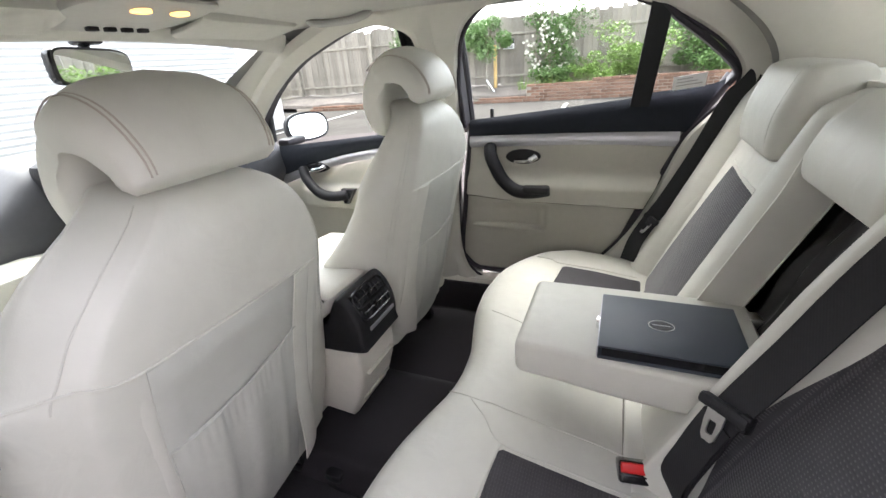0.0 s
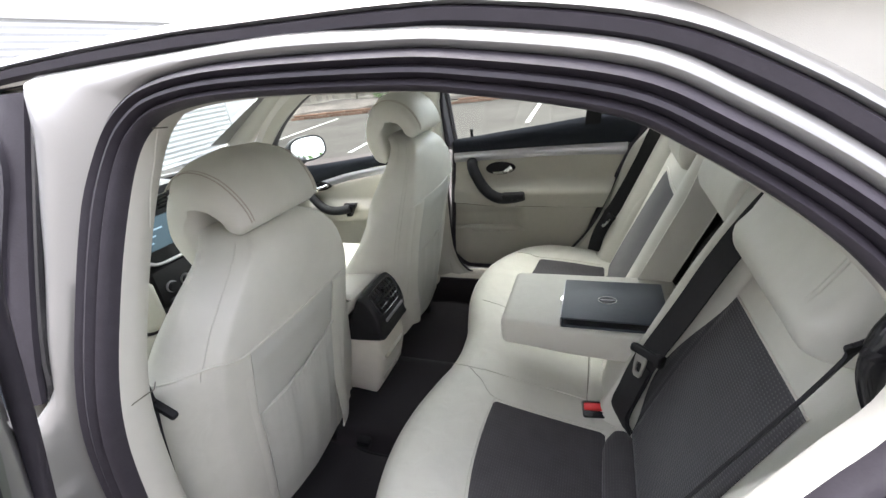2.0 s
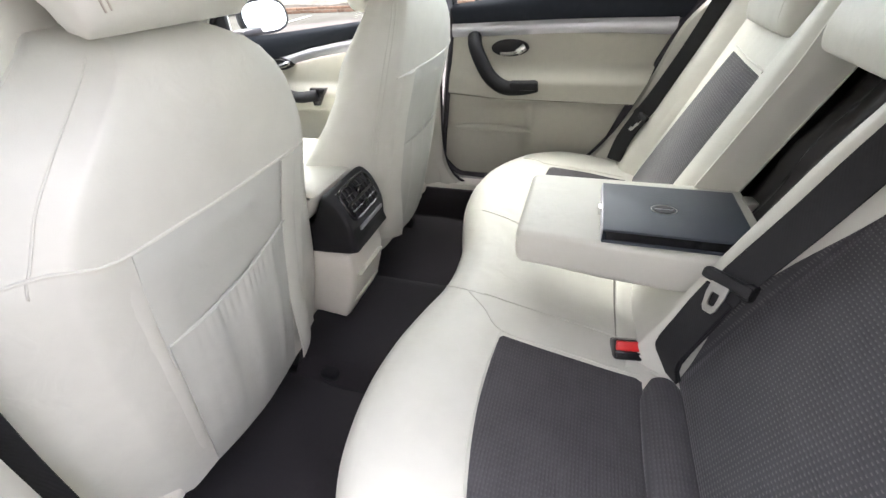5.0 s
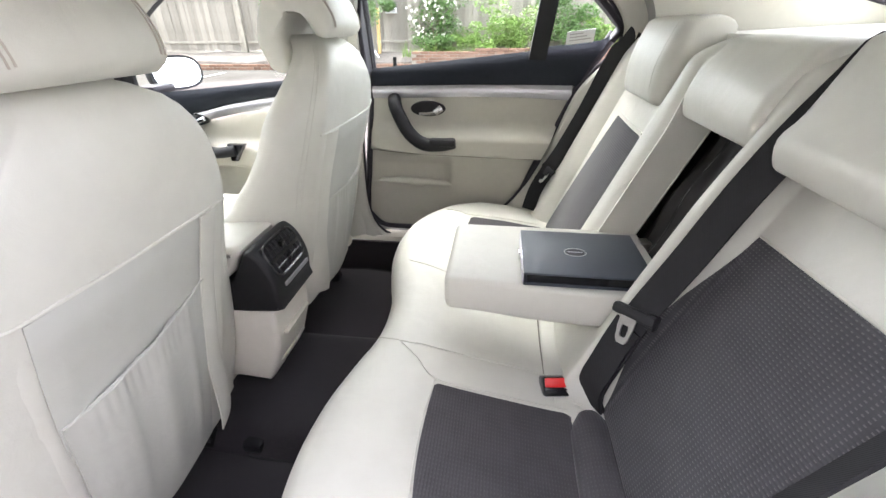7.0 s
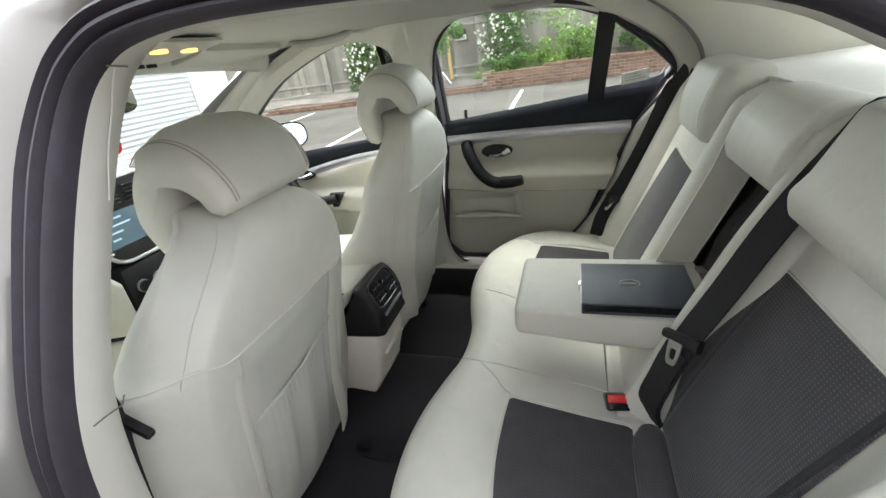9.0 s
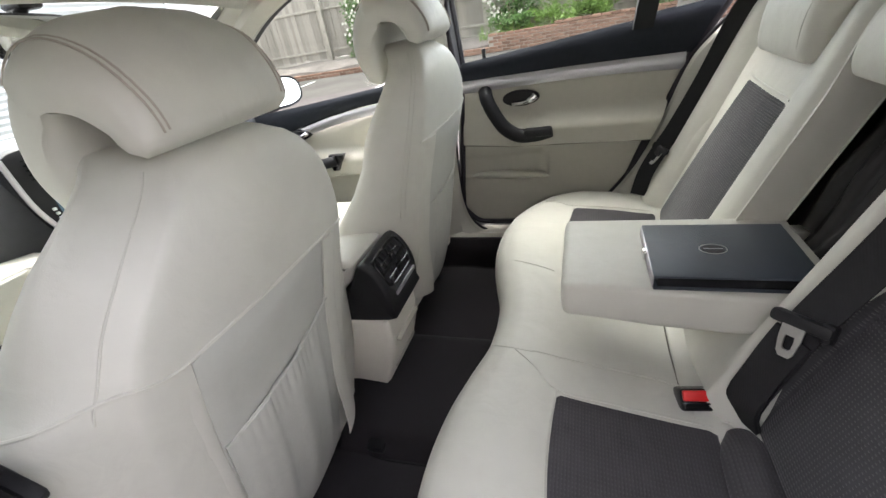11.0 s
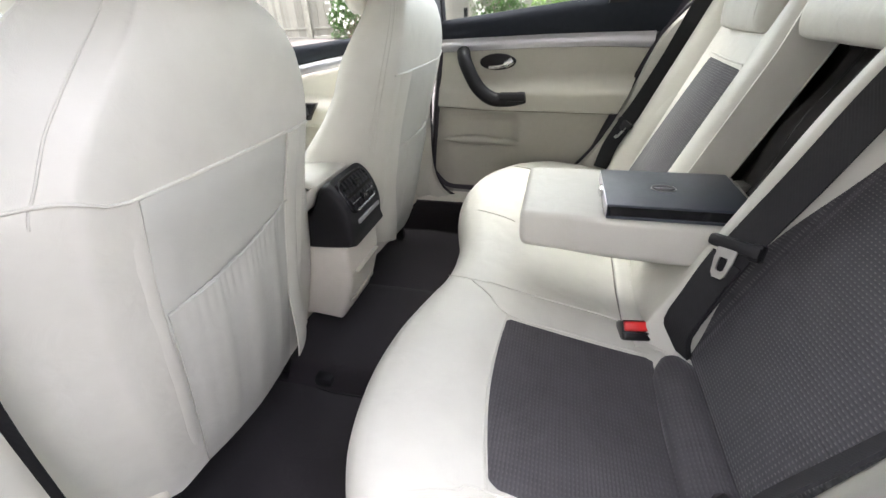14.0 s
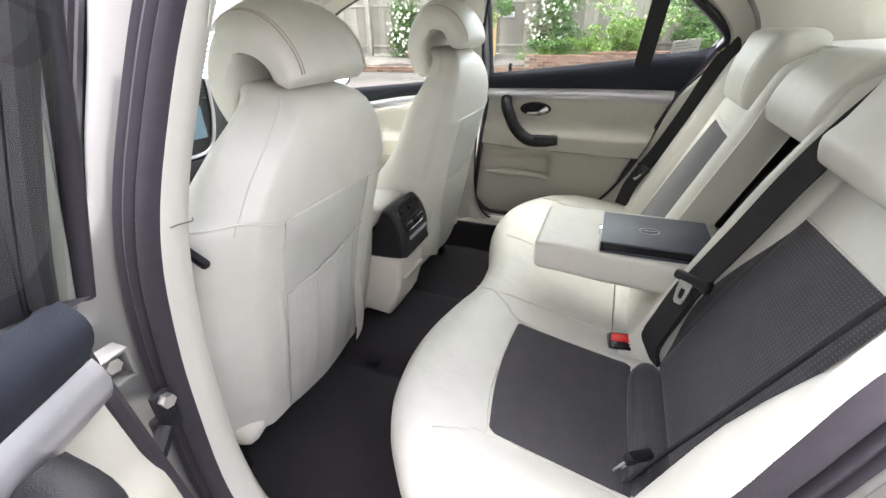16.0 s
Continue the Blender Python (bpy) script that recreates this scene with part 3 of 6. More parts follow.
# bonnet, boot, wings and wheels
part("bonnet", thicken(surf([[(x, y, 0.965 - 0.20 * max(0, (-1.42 - x)) ** 1.5 - 0.06 * (y / 0.75) ** 2) for y in spread(-0.78, 0.78, 15)] for x in spread(-2.55, -1.42, 12)]), -0.01), "paint", car, "champagne metallic bonnet")
part("boot_lid", thicken(surf([[(x, y, 1.03 - 0.10 * max(0, x - 1.2) ** 2 - 0.05 * (y / 0.75) ** 2) for y in spread(-0.76, 0.76, 15)] for x in spread(1.19, 1.95, 8)]), -0.01), "paint", car, "champagne metallic boot lid")
for s in (-1, 1):
    part("front_wing", surf([[(x, s * 0.80, 0.905 - 0.20 * max(0, (-1.42 - x)) ** 1.5) for x in spread(-2.55, -1.25, 14)],
                             [(x, s * 0.87, 0.78 - 0.1 * max(0, (-1.42 - x))) for x in spread(-2.5, -1.25, 14)],
                             [(x, s * 0.87, max(0.24, 0.32 + math.sqrt(max(0, 0.36 ** 2 - (x + 1.85) ** 2)))) for x in spread(-2.5, -1.25, 14)]]), "paint", car, "champagne metallic front wing")
    part("rear_wing", surf([[(x, s * 0.79, 0.97) for x in spread(1.2, 1.95, 10)], [(x, s * 0.86, 0.8) for x in spread(0.9, 1.98, 10)],
                            [(x, s * 0.86, max(0.24, 0.32 + math.sqrt(max(0, 0.36 ** 2 - (x - 0.95) ** 2)))) for x in spread(0.6, 1.98, 10)]]), "paint", car, "champagne metallic rear wing")
    for x in (-1.85, 0.85):
        rings = [[(x + r * math.cos(k * math.tau / 28), s * (0.68 + w), 0.317 + r * math.sin(k * math.tau / 28)) for k in range(28)]
                 for r, w in ((0.21, 0.0), (0.3, 0.0), (0.317, 0.025), (0.317, 0.16), (0.3, 0.185), (0.215, 0.185), (0.21, 0.17))]
        wheel = part("wheel", loft(rings, False), "tyre", car, "black tyre")
        rings = [[(x + r * math.cos(k * math.tau / 28), s * (0.68 + w), 0.317 + r * math.sin(k * math.tau / 28)) for k in range(28)]
                 for r, w in ((0.21, 0.1), (0.212, 0.175), (0.195, 0.17), (0.17, 0.13), (0.06, 0.16), (0.03, 0.165))]
        part("rim", loft(rings), "silver", wheel, "silver alloy rim")
part("front_bumper", prism([(-2.55, -0.8), (-2.68, -0.6), (-2.72, 0), (-2.68, 0.6), (-2.55, 0.8), (-2.2, 0.84), (-2.2, -0.84)], "z", 0.22, 0.66, 0.04), "paint", car, "champagne metallic front bumper")
part("rear_bumper", prism([(1.9, -0.82), (2.02, -0.6), (2.06, 0), (2.02, 0.6), (1.9, 0.82), (1.6, 0.85), (1.6, -0.85)], "z", 0.26, 0.7, 0.04), "paint", car, "champagne metallic rear bumper")
part("boot_panel", surf([[(1.95, y, 0.98) for y in spread(-0.76, 0.76, 9)], [(2.0, y, 0.66) for y in spread(-0.8, 0.8, 9)]]), "paint", car, "champagne metallic boot face")

# floor of the cabin with a low tunnel
def floor_z(x, y):
    z = 0.25 + 0.045 * (step(-0.2, -0.14, y) - step(0.19, 0.25, y))
    z += 0.16 * step(-0.1, 0.02, x)
    z += 0.12 * step(-1.15, -1.4, x)
    return z


part("floor_pan", surf([[(x, y, floor_z(x, y)) for y in spread(-0.69, 0.69, 70)] for x in spread(-1.45, 0.6, 60)]), "carpet", car, "dark charcoal carpet floor")
part("bulkhead", box(-1.47, -1.44, -0.69, 0.69, 0.25, 0.95), "carpet", car)
for s in (-1, 1):
    part("door_sill", prism([(s * 0.648, 0.245), (s * 0.648, 0.37), (s * 0.66, 0.392), (s * 0.72, 0.392), (s * 0.78, 0.36), (s * 0.78, 0.245)][::s], "x", -1.25, 0.12, 0.008), "console", car, "beige plastic door sill")
    part("sill_carpet", box(-1.25, 0.1, min(s * 0.636, s * 0.65), max(s * 0.636, s * 0.65), 0.248, 0.381, 0.006), "carpet", car, "dark carpet climbing the sill")
    part("under_sill", box(-1.4, 0.6, s * 0.80 - 0.03, s * 0.80 + 0.03, 0.2, 0.37, 0.02), "paint", car, "champagne metallic sill")
# wavy near edge of the loose carpet mat
for s in (-1, 1):
    mat_thing = thing("floor_mat", "dark charcoal loose carpet floor mat", "floor mat", (-0.3, s * 0.37, 0.25), "floor mats")
    edge = smooth_line([(-0.56, 0.16, 0), (-0.43, 0.155, 0), (-0.385, 0.175, 0), (-0.33, 0.185, 0), (-0.2, 0.185, 0), (-0.13, 0.22, 0), (-0.12, 0.58, 0), (-0.55, 0.585, 0)], 4, True)
    part("mat", prism([(p.x, s * p.y) for p in edge], "z", 0.2515, 0.262, 0.004), "carpet", mat_thing)
    part("mat_binding", tube([(p.x, s * p.y, 0.2605) for p in edge] + [(edge[0].x, s * edge[0].y, 0.2605)], 0.0035, 6), "black", mat_thing, "black bound mat edge")

# ---- doors ----
STRIP_LO = [(-0.35, 0.882), (-0.265, 0.885), (0.048, 0.893), (0.2, 0.893), (0.36, 0.886)]
STRIP_HI = [(-0.35, 0.912), (-0.265, 0.916), (0.048, 0.923), (0.2, 0.924), (0.36, 0.924)]
BELT = [(-0.35, 0.962), (-0.26, 0.972), (-0.041, 0.994), (0.223, 1.022), (0.265, 1.034), (0.41, 1.05), (0.45, 1.065)]
REAR_X = [(0.42, 0.1), (0.5, 0.17), (0.544, 0.214), (0.666, 0.261), (0.825, 0.329), (0.994, 0.402), (1.056, 0.445), (1.08, 0.452)]
FRONT_X = [(0.42, -0.26), (0.44, -0.29), (0.473, -0.323), (0.55, -0.318), (0.917, -0.272), (1.0, -0.262)]


def rear_door(s, name, label):
    """A rear door in its closed place. s: -1 for the left side, 1 for the right."""
    d = thing(name, label, "car door", (-0.33, s * 0.74, 0.42), "rear doors")
    # lower beige panel with arm ledge and map pocket
    def skin(x, z):
        y = 0.695
        y -= 0.046 * step(0.70, 0.708, z + 0.02 * (x - 0.05)) * (1 - step(0.755, 0.815, z)) * step(-0.34, -0.1, x)
        y += 0.016 * step(0.706, 0.698, z + 0.02 * (x - 0.05))
        pocket = (1 - step(-0.05, -0.018, x)) * step(0.59, 0.602, z) * (1 - step(0.655, 0.69, z))
        y += 0.02 * pocket * (0.35 + 0.65 * step(-0.3, -0.08, x))
        y -= 0.004 * step(0.43, 0.5, z)
        return y
    rows = []
    for z in spread(0.425, 0.89, 94):
        x0, x1 = curve_at(FRONT_X, z), curve_at(REAR_X, z)
        hi = STRIP_LO
        rows.append([(x, s * skin(x, min(z, curve_at(hi, x))), min(z, curve_at(hi, x))) for x in spread(x0, x1, 70)])
    part("door_panel", surf(rows), "trim", d, "beige moulded door panel with arm ledge")
    # shade under the arm ledge, drawn as a thin dark tube
    part("panel_crease", tube([(x, s * (skin(x, 0.7055 - 0.02 * (x - 0.05)) + 0.001), 0.7045 - 0.02 * (x - 0.05)) for x in spread(-0.29, 0.27, 50)], 0.0012, 6), "crease", d, "dark tube for the shade line under the arm ledge")
    lip = []
    for k in spread(0, 1, 25):
        x, w = -0.282 + 0.262 * k, math.sin(math.pi * k) ** 0.45
        lip.append([(x, s * (0.7 - (0.004 + 0.012 * w) * math.cos(a)), 0.592 + 0.006 * w - 0.02 * (k - 0.5) * 0.4 + (0.002 + 0.0125 * w) * math.sin(a)) for a in spread(0, math.tau, 17)[:-1]])
    part("map_pocket", loft(lip), "trim", d, "beige door pocket lip")
    rows = []
    for k in spread(0, 1, 5):
        rows.append([(x, s * (0.688 - 0.006 * math.sin(k * math.pi)), curve_at(STRIP_LO, x) * (1 - k) + curve_at(STRIP_HI, x) * k) for x in spread(-0.274, 0.352, 40)])
    part("trim_strip", thicken(surf(rows), 0.006), "silver", d, "satin silver trim strip")
    # shadow under the trim strip, laid in as a black tube
    part("strip_shadow_gap", tube([(x, s * 0.6895, curve_at(STRIP_LO, x) - 0.002) for x in spread(-0.27, 0.33, 30)], 0.0022, 6), "black", d, "black tube for the shadow below the trim strip")
    rows = []
    for k in spread(0, 1, 9):
        row = []
        for j in spread(0, 1, 44):
            x = -0.268 + (0.445 + 0.268) * j
            lo, hi = curve_at(STRIP_HI, min(x, 0.36)), curve_at(BELT, x)
            z = lo + (hi - lo) * k
            x = min(x, curve_at(REAR_X, z) - 0.004)
            row.append((x, s * (0.69 - 0.02 * math.sin(k * math.pi * 0.8) - 0.004 + 0.004 * step(0.8, 1.0, k)), z))
        rows.append(row)
    part("upper_panel", surf(rows), "belt_panel", d, "dark blue grey upper door panel")
    part("outer_waist_strip", surf([[(x, s * 0.687, curve_at(BELT, x) - 0.014) for x in spread(-0.3, 0.43, 30)], [(x, s * 0.72, curve_at(BELT, x) - 0.02) for x in spread(-0.3, 0.43, 30)], [(x, s * 0.816, 0.928) for x in spread(-0.3, 0.43, 30)]]), "rubber", d, "black outer waist strip")
    # window surround, divider and panes
    top = [(-0.287, 0.955), (-0.283, 1.1), (-0.277, 1.22), (-0.268, 1.278), (-0.23, 1.3), (-0.02, 1.303), (0.12, 1.292), (0.245, 1.258), (0.3, 1.212), (0.37, 1.16), (0.43, 1.108), (0.452, 1.08), (0.44, 1.055)]
    pts = [(p.x, s * (side_y(p.y) + (0.012 if s > 0 else 0.055)), p.y) for p in smooth_line([(a, b, 0) for a, b in top], 4)]
    part("window_frame", strap(pts, (0, 1, 0), 0.05 if s > 0 else 0.03, 0.014), "rubber", d, "black window surround")
    part("window_seal", tube([(p[0], p[1] - s * 0.022, p[2]) for p in pts], 0.008, 8), "rubber", d, "black rubber window seal")
    fr = [(0.925, 0.742), (1.0, 0.722), (1.08, 0.702), (1.14, 0.688), (1.225, 0.652), (1.29, 0.622)]
    part("frame_post", surf([[(-0.352, s * (y + 0.012), z) for z, y in fr], [(-0.346, s * y, z) for z, y in fr], [(-0.322, s * (y - 0.018), z) for z, y in fr], [(-0.296, s * (y - 0.02), z) for z, y in fr], [(-0.288, s * (y - 0.008), z) for z, y in fr], [(-0.283, s * (y + 0.02), z) for z, y in fr]]), "paint", d, "painted door frame post")
    part("frame_seal", tube([(-0.345 - 0.004 * k, s * (y - 0.007), z) for k, (z, y) in enumerate(fr)], 0.008, 10), "rubber", d, "black rubber frame seal")
    part("frame_run", tube([(-0.282, s * (y - 0.004), z) for z, y in fr], 0.014, 8), "rubber", d, "black window run")
    head = [(-0.34, 0.63, 1.285), (-0.25, 0.617, 1.3), (-0.05, 0.612, 1.302), (0.1, 0.617, 1.293), (0.25, 0.63, 1.268)]
    part("frame_head", tube(smooth_line([(a, s * b, c) for a, b, c in head], 4), 0.014, 10), "paint", d, "painted door frame head")
    lo_a, lo_b, hi_a, hi_b = (0.213, 1.0), (0.262, 1.0), (0.238, 1.256), (0.284, 1.232)
    ring = []
    for (xa, za), (xb, zb) in ((lo_a, lo_b), (hi_a, hi_b)):
        ya, yb = side_y(za) + 0.016, side_y(zb) + 0.016
        ring.append([(xa, s * (ya - 0.03), za), (xb, s * (yb - 0.03), zb), (xb, s * yb, zb), (xa, s * ya, za)])
    part("window_divider", loft(ring), "black", d, "black window divider post")
    def pane_of(pairs, nm):
        bm = bmesh.new()
        vs = [bm.verts.new((a, s * (side_y(b) + 0.016), b)) for a, b in pairs]
        bm.faces.new(vs)
        g = part(nm, bm, "glass", d, "clear side window", False)
    pane_of([(-0.286, 0.958), (0.225, 1.01), (0.25, 1.257), (0.12, 1.29), (-0.02, 1.301), (-0.23, 1.298), (-0.27, 1.276)], "window_pane")
    pane_of([(0.25, 1.02), (0.44, 1.055), (0.445, 1.085), (0.37, 1.16), (0.28, 1.23)], "quarter_pane")
    if s > 0:
        at = lambda x, z, o=0.0: (x, side_y(z) + 0.0125 - o, z)
        note = thing("window_sticker", "small white printed sticker on the rear quarter window", "sticker", at(0.352, 1.042))
        part("paper", thicken(surf([[at(x, z + 0.12 * (x - 0.352)) for x in spread(0.314, 0.39, 4)] for z in spread(1.043, 1.077, 4)]), 0.0008), "sign_white", note, "white sticker paper")
        for k in range(3):
            part("print_line", surf([[at(x, z + 0.12 * (x - 0.352), 0.0016) for x in spread(0.322, 0.382 - 0.012 * k, 4)] for z in (1.052 + 0.008 * k, 1.0545 + 0.008 * k)]), "plain_grey", note, "faint grey print")
    # lock pin, release lever, grab handle
    part("lock_pin", tube([(-0.199, s * 0.694, 0.955), (-0.199, s * 0.694, 0.985), (-0.199, s * 0.694, 1.004)], 0.006, 8), "black", d, "black lock pin")
    oval = [(-0.098 + 0.054 * math.cos(a) * (1.12 if math.cos(a) > 0 else 1.0), 0.851 + 0.024 * math.sin(a)) for a in spread(0, math.tau, 29)[:-1]]
    lever = part("latch_bezel", prism([(a, b) for a, b in oval], "y", min(s * 0.68, s * 0.70), max(s * 0.68, s * 0.70), 0.004), "vinyl", d, "black oval release surround")
    part("latch_lever", join(tube(smooth_line([(-0.122, s * 0.676, 0.836), (-0.09, s * 0.672, 0.838), (-0.066, s * 0.67, 0.843)], 4), 0.0055, 8), tube([(-0.07, s * 0.672, 0.843), (-0.056, s * 0.67, 0.851), (-0.05, s * 0.673, 0.856)], 0.011, 10)), "chrome", lever, "chrome release lever")
    grip_pts = smooth_line([(-0.204, s * 0.682, 0.882), (-0.196, s * 0.655, 0.862), (-0.178, s * 0.645, 0.825), (-0.148, s * 0.64, 0.778), (-0.105, s * 0.638, 0.748), (-0.055, s * 0.645, 0.744), (-0.005, s * 0.66, 0.748)], 5)
    grip = part("grab_handle", tube(grip_pts, 0.0215, 12), "black", d, "dark bent grab handle")
    part("switch_pad", box(-0.085, 0.0, min(s * 0.62, s * 0.695), max(s * 0.62, s * 0.695), 0.742, 0.766, 0.007), "black", grip, "black window switch pad")
    # outer skin
    rows = []
    for z in spread(0.3, 0.925, 12):
        x0, x1 = curve_at(FRONT_X, max(z, 0.43)) - 0.03, curve_at(REAR_X, max(z, 0.43)) + 0.03
        rows.append([(x, s * (0.83 + 0.03 * math.sin((z - 0.3) / 0.67 * math.pi) - 0.03 * step(0.8, 1.0, z)), z) for x in spread(x0, x1, 12)])
    part("outer_skin", surf(rows), "paint", d, "champagne metallic door skin")
    rows = []
    for z in spread(0.32, 0.955, 14):
        x0 = curve_at(FRONT_X, max(z, 0.43)) - 0.012
        rows.append([(x0, s * 0.705, z), (x0 - 0.012, s * 0.72, z), (x0 - 0.016, s * 0.8, z), (x0 - 0.018, s * 0.83, z)])
    part("door_edge", surf(rows), "paint", d, "painted door edge")
    rows = []
    for z in spread(0.32, 1.05, 14):
        x0 = curve_at(REAR_X, max(z, 0.43)) + 0.01
        rows.append([(x0, s * 0.705, z), (x0 + 0.012, s * 0.72, z), (x0 + 0.02, s * 0.83, z)])
    part("door_edge", surf(rows), "paint", d, "painted door edge")
    e = [(curve_at(FRONT_X, z) - 0.004, s * 0.694, z) for z in spread(0.44, 0.96, 14)]
    part("edge_seal", tube(smooth_line([(curve_at(REAR_X, 0.44), s * 0.69, 0.424), (-0.1, s * 0.69, 0.422), (-0.24, s * 0.692, 0.423), (-0.28, s * 0.693, 0.43)], 4) + e, 0.0085, 8), "rubber", d, "black door edge seal")
    e = [(curve_at(REAR_X, z) + 0.004, s * (0.698 if s > 0 else 0.705), z) for z in spread(0.43, 1.07, 16)]
    part("edge_seal", tube(e, 0.0145 if s > 0 else 0.01, 10), "rubber", d, "black door edge seal")
    return d


rear_door(1, "rear_door", "beige lined rear car door, closed")
left_door = rear_door(-1, "rear_door", "beige lined rear car door, standing open")
HINGE = Vector((-0.32, -0.86, 0.42))
OPEN = radians(-67)
left_door.matrix_basis = Matrix.Translation(HINGE) @ Matrix.Rotation(OPEN, 4, "Z") @ Matrix.Translation(-HINGE) @ Matrix.Translation(left_door.location)


def front_door(s):
    d = thing("front_door", "beige lined front car door with dark upper panel, closed", "car door", (-0.8, s * 0.74, 0.42), "front doors")
    lo = [(-1.22, 0.69), (-0.93, 0.785), (-0.876, 0.8), (-0.76, 0.824), (-0.58, 0.849), (-0.37, 0.868)]
    hi = [(-1.22, 0.73), (-0.931, 0.82), (-0.797, 0.853), (-0.674, 0.873), (-0.553, 0.885), (-0.37, 0.903)]
    belt = [(-1.22, 0.875), (-0.911, 0.9), (-0.554, 0.935), (-0.37, 0.955)]
    xs = spread(-1.22, -0.385, 40)
    rows = []
    for k in spread(0, 1, 50):
        row = []
        for x in xs:
            z = 0.42 + (curve_at(lo, x) - 0.42) * k
            ledge = step(-1.05, -0.95, x) * step(0.63, 0.645, z) * (1 - step(0.70, 0.735, z))
            row.append((x, s * (0.7 - 0.05 * ledge), z))
        rows.append(row)
    part("door_panel", surf(rows), "trim", d, "beige moulded door panel")
    part("trim_strip", surf([[(x, s * (0.69 - 0.006 * math.sin(k * math.pi)), curve_at(lo, x) * (1 - k) + curve_at(hi, x) * k) for x in xs] for k in spread(0, 1, 5)]), "silver", d, "satin silver trim strip")
    part("strip_edge", tube([(x, s * 0.687, curve_at(hi, x)) for x in xs], 0.0022, 6), "chrome", d, "bright upper edge of the strip")
    part("switch_panel", prism([(-0.8, 0.727), (-0.735, 0.728), (-0.752, 0.7), (-0.772, 0.668), (-0.795, 0.668)], "y", min(s * 0.636, s * 0.66), max(s * 0.636, s * 0.66), 0.003, 2), "gloss", d, "black window switch panel")
    part("mirror_base", prism([(-1.159, 1.028), (-1.114, 1.037), (-1.122, 0.900), (-1.317, 0.899)], "y", min(s * 0.686, s * 0.705), max(s * 0.686, s * 0.705), 0.004, 2), "black", d, "black triangular mirror base cover")
    part("upper_panel", surf([[(x, s * (0.69 - 0.022 * math.sin(k * math.pi * 0.8) + 0.002 * step(0.8, 1, k)), curve_at(hi, x) * (1 - k) + curve_at(belt, x) * k) for x in xs] for k in spread(0, 1, 8)]), "belt_panel", d, "dark blue grey upper door panel")
    part("grab_handle", tube(smooth_line([(-0.985, s * 0.665, 0.80), (-0.96, s * 0.645, 0.76), (-0.9, s * 0.63, 0.712), (-0.84, s * 0.632, 0.698), (-0.77, s * 0.64, 0.706)], 5), 0.02, 10), "black", d, "dark bent grab handle")
    lever = part("latch_bezel", prism([(-0.93 + 0.055 * math.cos(a), 0.80 + 0.02 * math.sin(a)) for a in spread(0, math.tau, 25)[:-1]], "y", min(s * 0.672, s * 0.7), max(s * 0.672, s * 0.7), 0.004), "gloss", d, "black oval release surround")
    part("latch_lever", tube([(-0.95, s * 0.668, 0.79), (-0.9, s * 0.664, 0.8), (-0.88, s * 0.668, 0.808)], 0.008, 8), "chrome", lever, "chrome release lever")
    top = [(p.x, p.y) for p in smooth_line([(-0.405, 0.95, 0), (-0.4, 1.1, 0), (-0.39, 1.2, 0), (-0.42, 1.25, 0), (-0.5, 1.275, 0), (-0.6, 1.268, 0), (-0.7, 1.24, 0), (-0.85, 1.185, 0), (-1.0, 1.1, 0), (-1.12, 1.0, 0), (-1.2, 0.9, 0)], 4)]
    pts = [(a, s * (side_y(b) + 0.014), b) for a, b in top]
    part("window_frame", strap(pts, (0, 1, 0), 0.04, 0.014), "rubber", d, "black window surround")
    bm = bmesh.new()
    bm.faces.new([bm.verts.new(p) for p in pts])
    g = part("window_pane", bm, "glass", d, "clear side window", False)
    part("pillar_cover", surf([[(x, s * (side_y(z) + 0.02 + 0.012 * math.sin(math.pi * k) - 0.03 * (k in (0.0, 1.0))), z) for z in spread(0.94, 1.285, 10)] for k, x in ((0.0, -0.362), (0.06, -0.366), (0.3, -0.385), (0.6, -0.41), (0.95, -0.436), (1.0, -0.44))]), "rubber", d, "dark pillar cover")
    part("cover_seal", tube([(-0.36, s * (side_y(z) + 0.012), z) for z in spread(0.9, 1.29, 10)], 0.006, 8), "gloss", d, "black edge seal")
    part("outer_skin", surf([[(x, s * (0.83 + 0.03 * math.sin((z - 0.3) / 0.65 * math.pi)), z) for x in spread(-1.26, -0.38, 10)] for z in spread(0.3, 0.86, 10)]), "paint", d, "champagne metallic door skin")
    # outside mirror
    hx, hy, hz = -1.12, 0.906, 0.932
    m = Matrix.Translation((hx, s * hy, hz)) @ Matrix.Rotation(radians(-26 * s), 4, "Z") @ Matrix.Rotation(radians(-8), 4, "Y")
    def oval(dx, w, h):
        return [(dx, w * math.copysign(abs(math.cos(a)) ** 0.78, math.cos(a)), h * math.copysign(abs(math.sin(a)) ** 0.72, math.sin(a))) for a in spread(0, math.tau, 33)[:-1]]
    housing = part("mirror_housing", turn(loft([oval(0.004, 0.094, 0.056), oval(0.006, 0.1, 0.062), oval(-0.02, 0.102, 0.064), oval(-0.055, 0.09, 0.055), oval(-0.08, 0.05, 0.03)]), m), "black", d, "dark outside mirror housing")
    part("mirror_glass", turn(loft([oval(0.0, 0.09, 0.053), oval(0.0085, 0.09, 0.053)]), m), "mirror", housing, "mirror glass")
    part("mirror_arm", box(-1.16, -1.1, min(s * 0.74, s * 0.86), max(s * 0.74, s * 0.86), 0.87, 0.902, 0.012), "black", d, "black mirror arm")
    return d


front_door(1)
front_door(-1)

# ---- front seats ----
REAR_FACE = [(0.4, -0.372), (0.46, -0.357), (0.6, -0.325), (0.73, -0.298), (0.87, -0.258), (0.95, -0.243), (1.0, -0.245), (1.03, -0.262), (1.05, -0.3)]
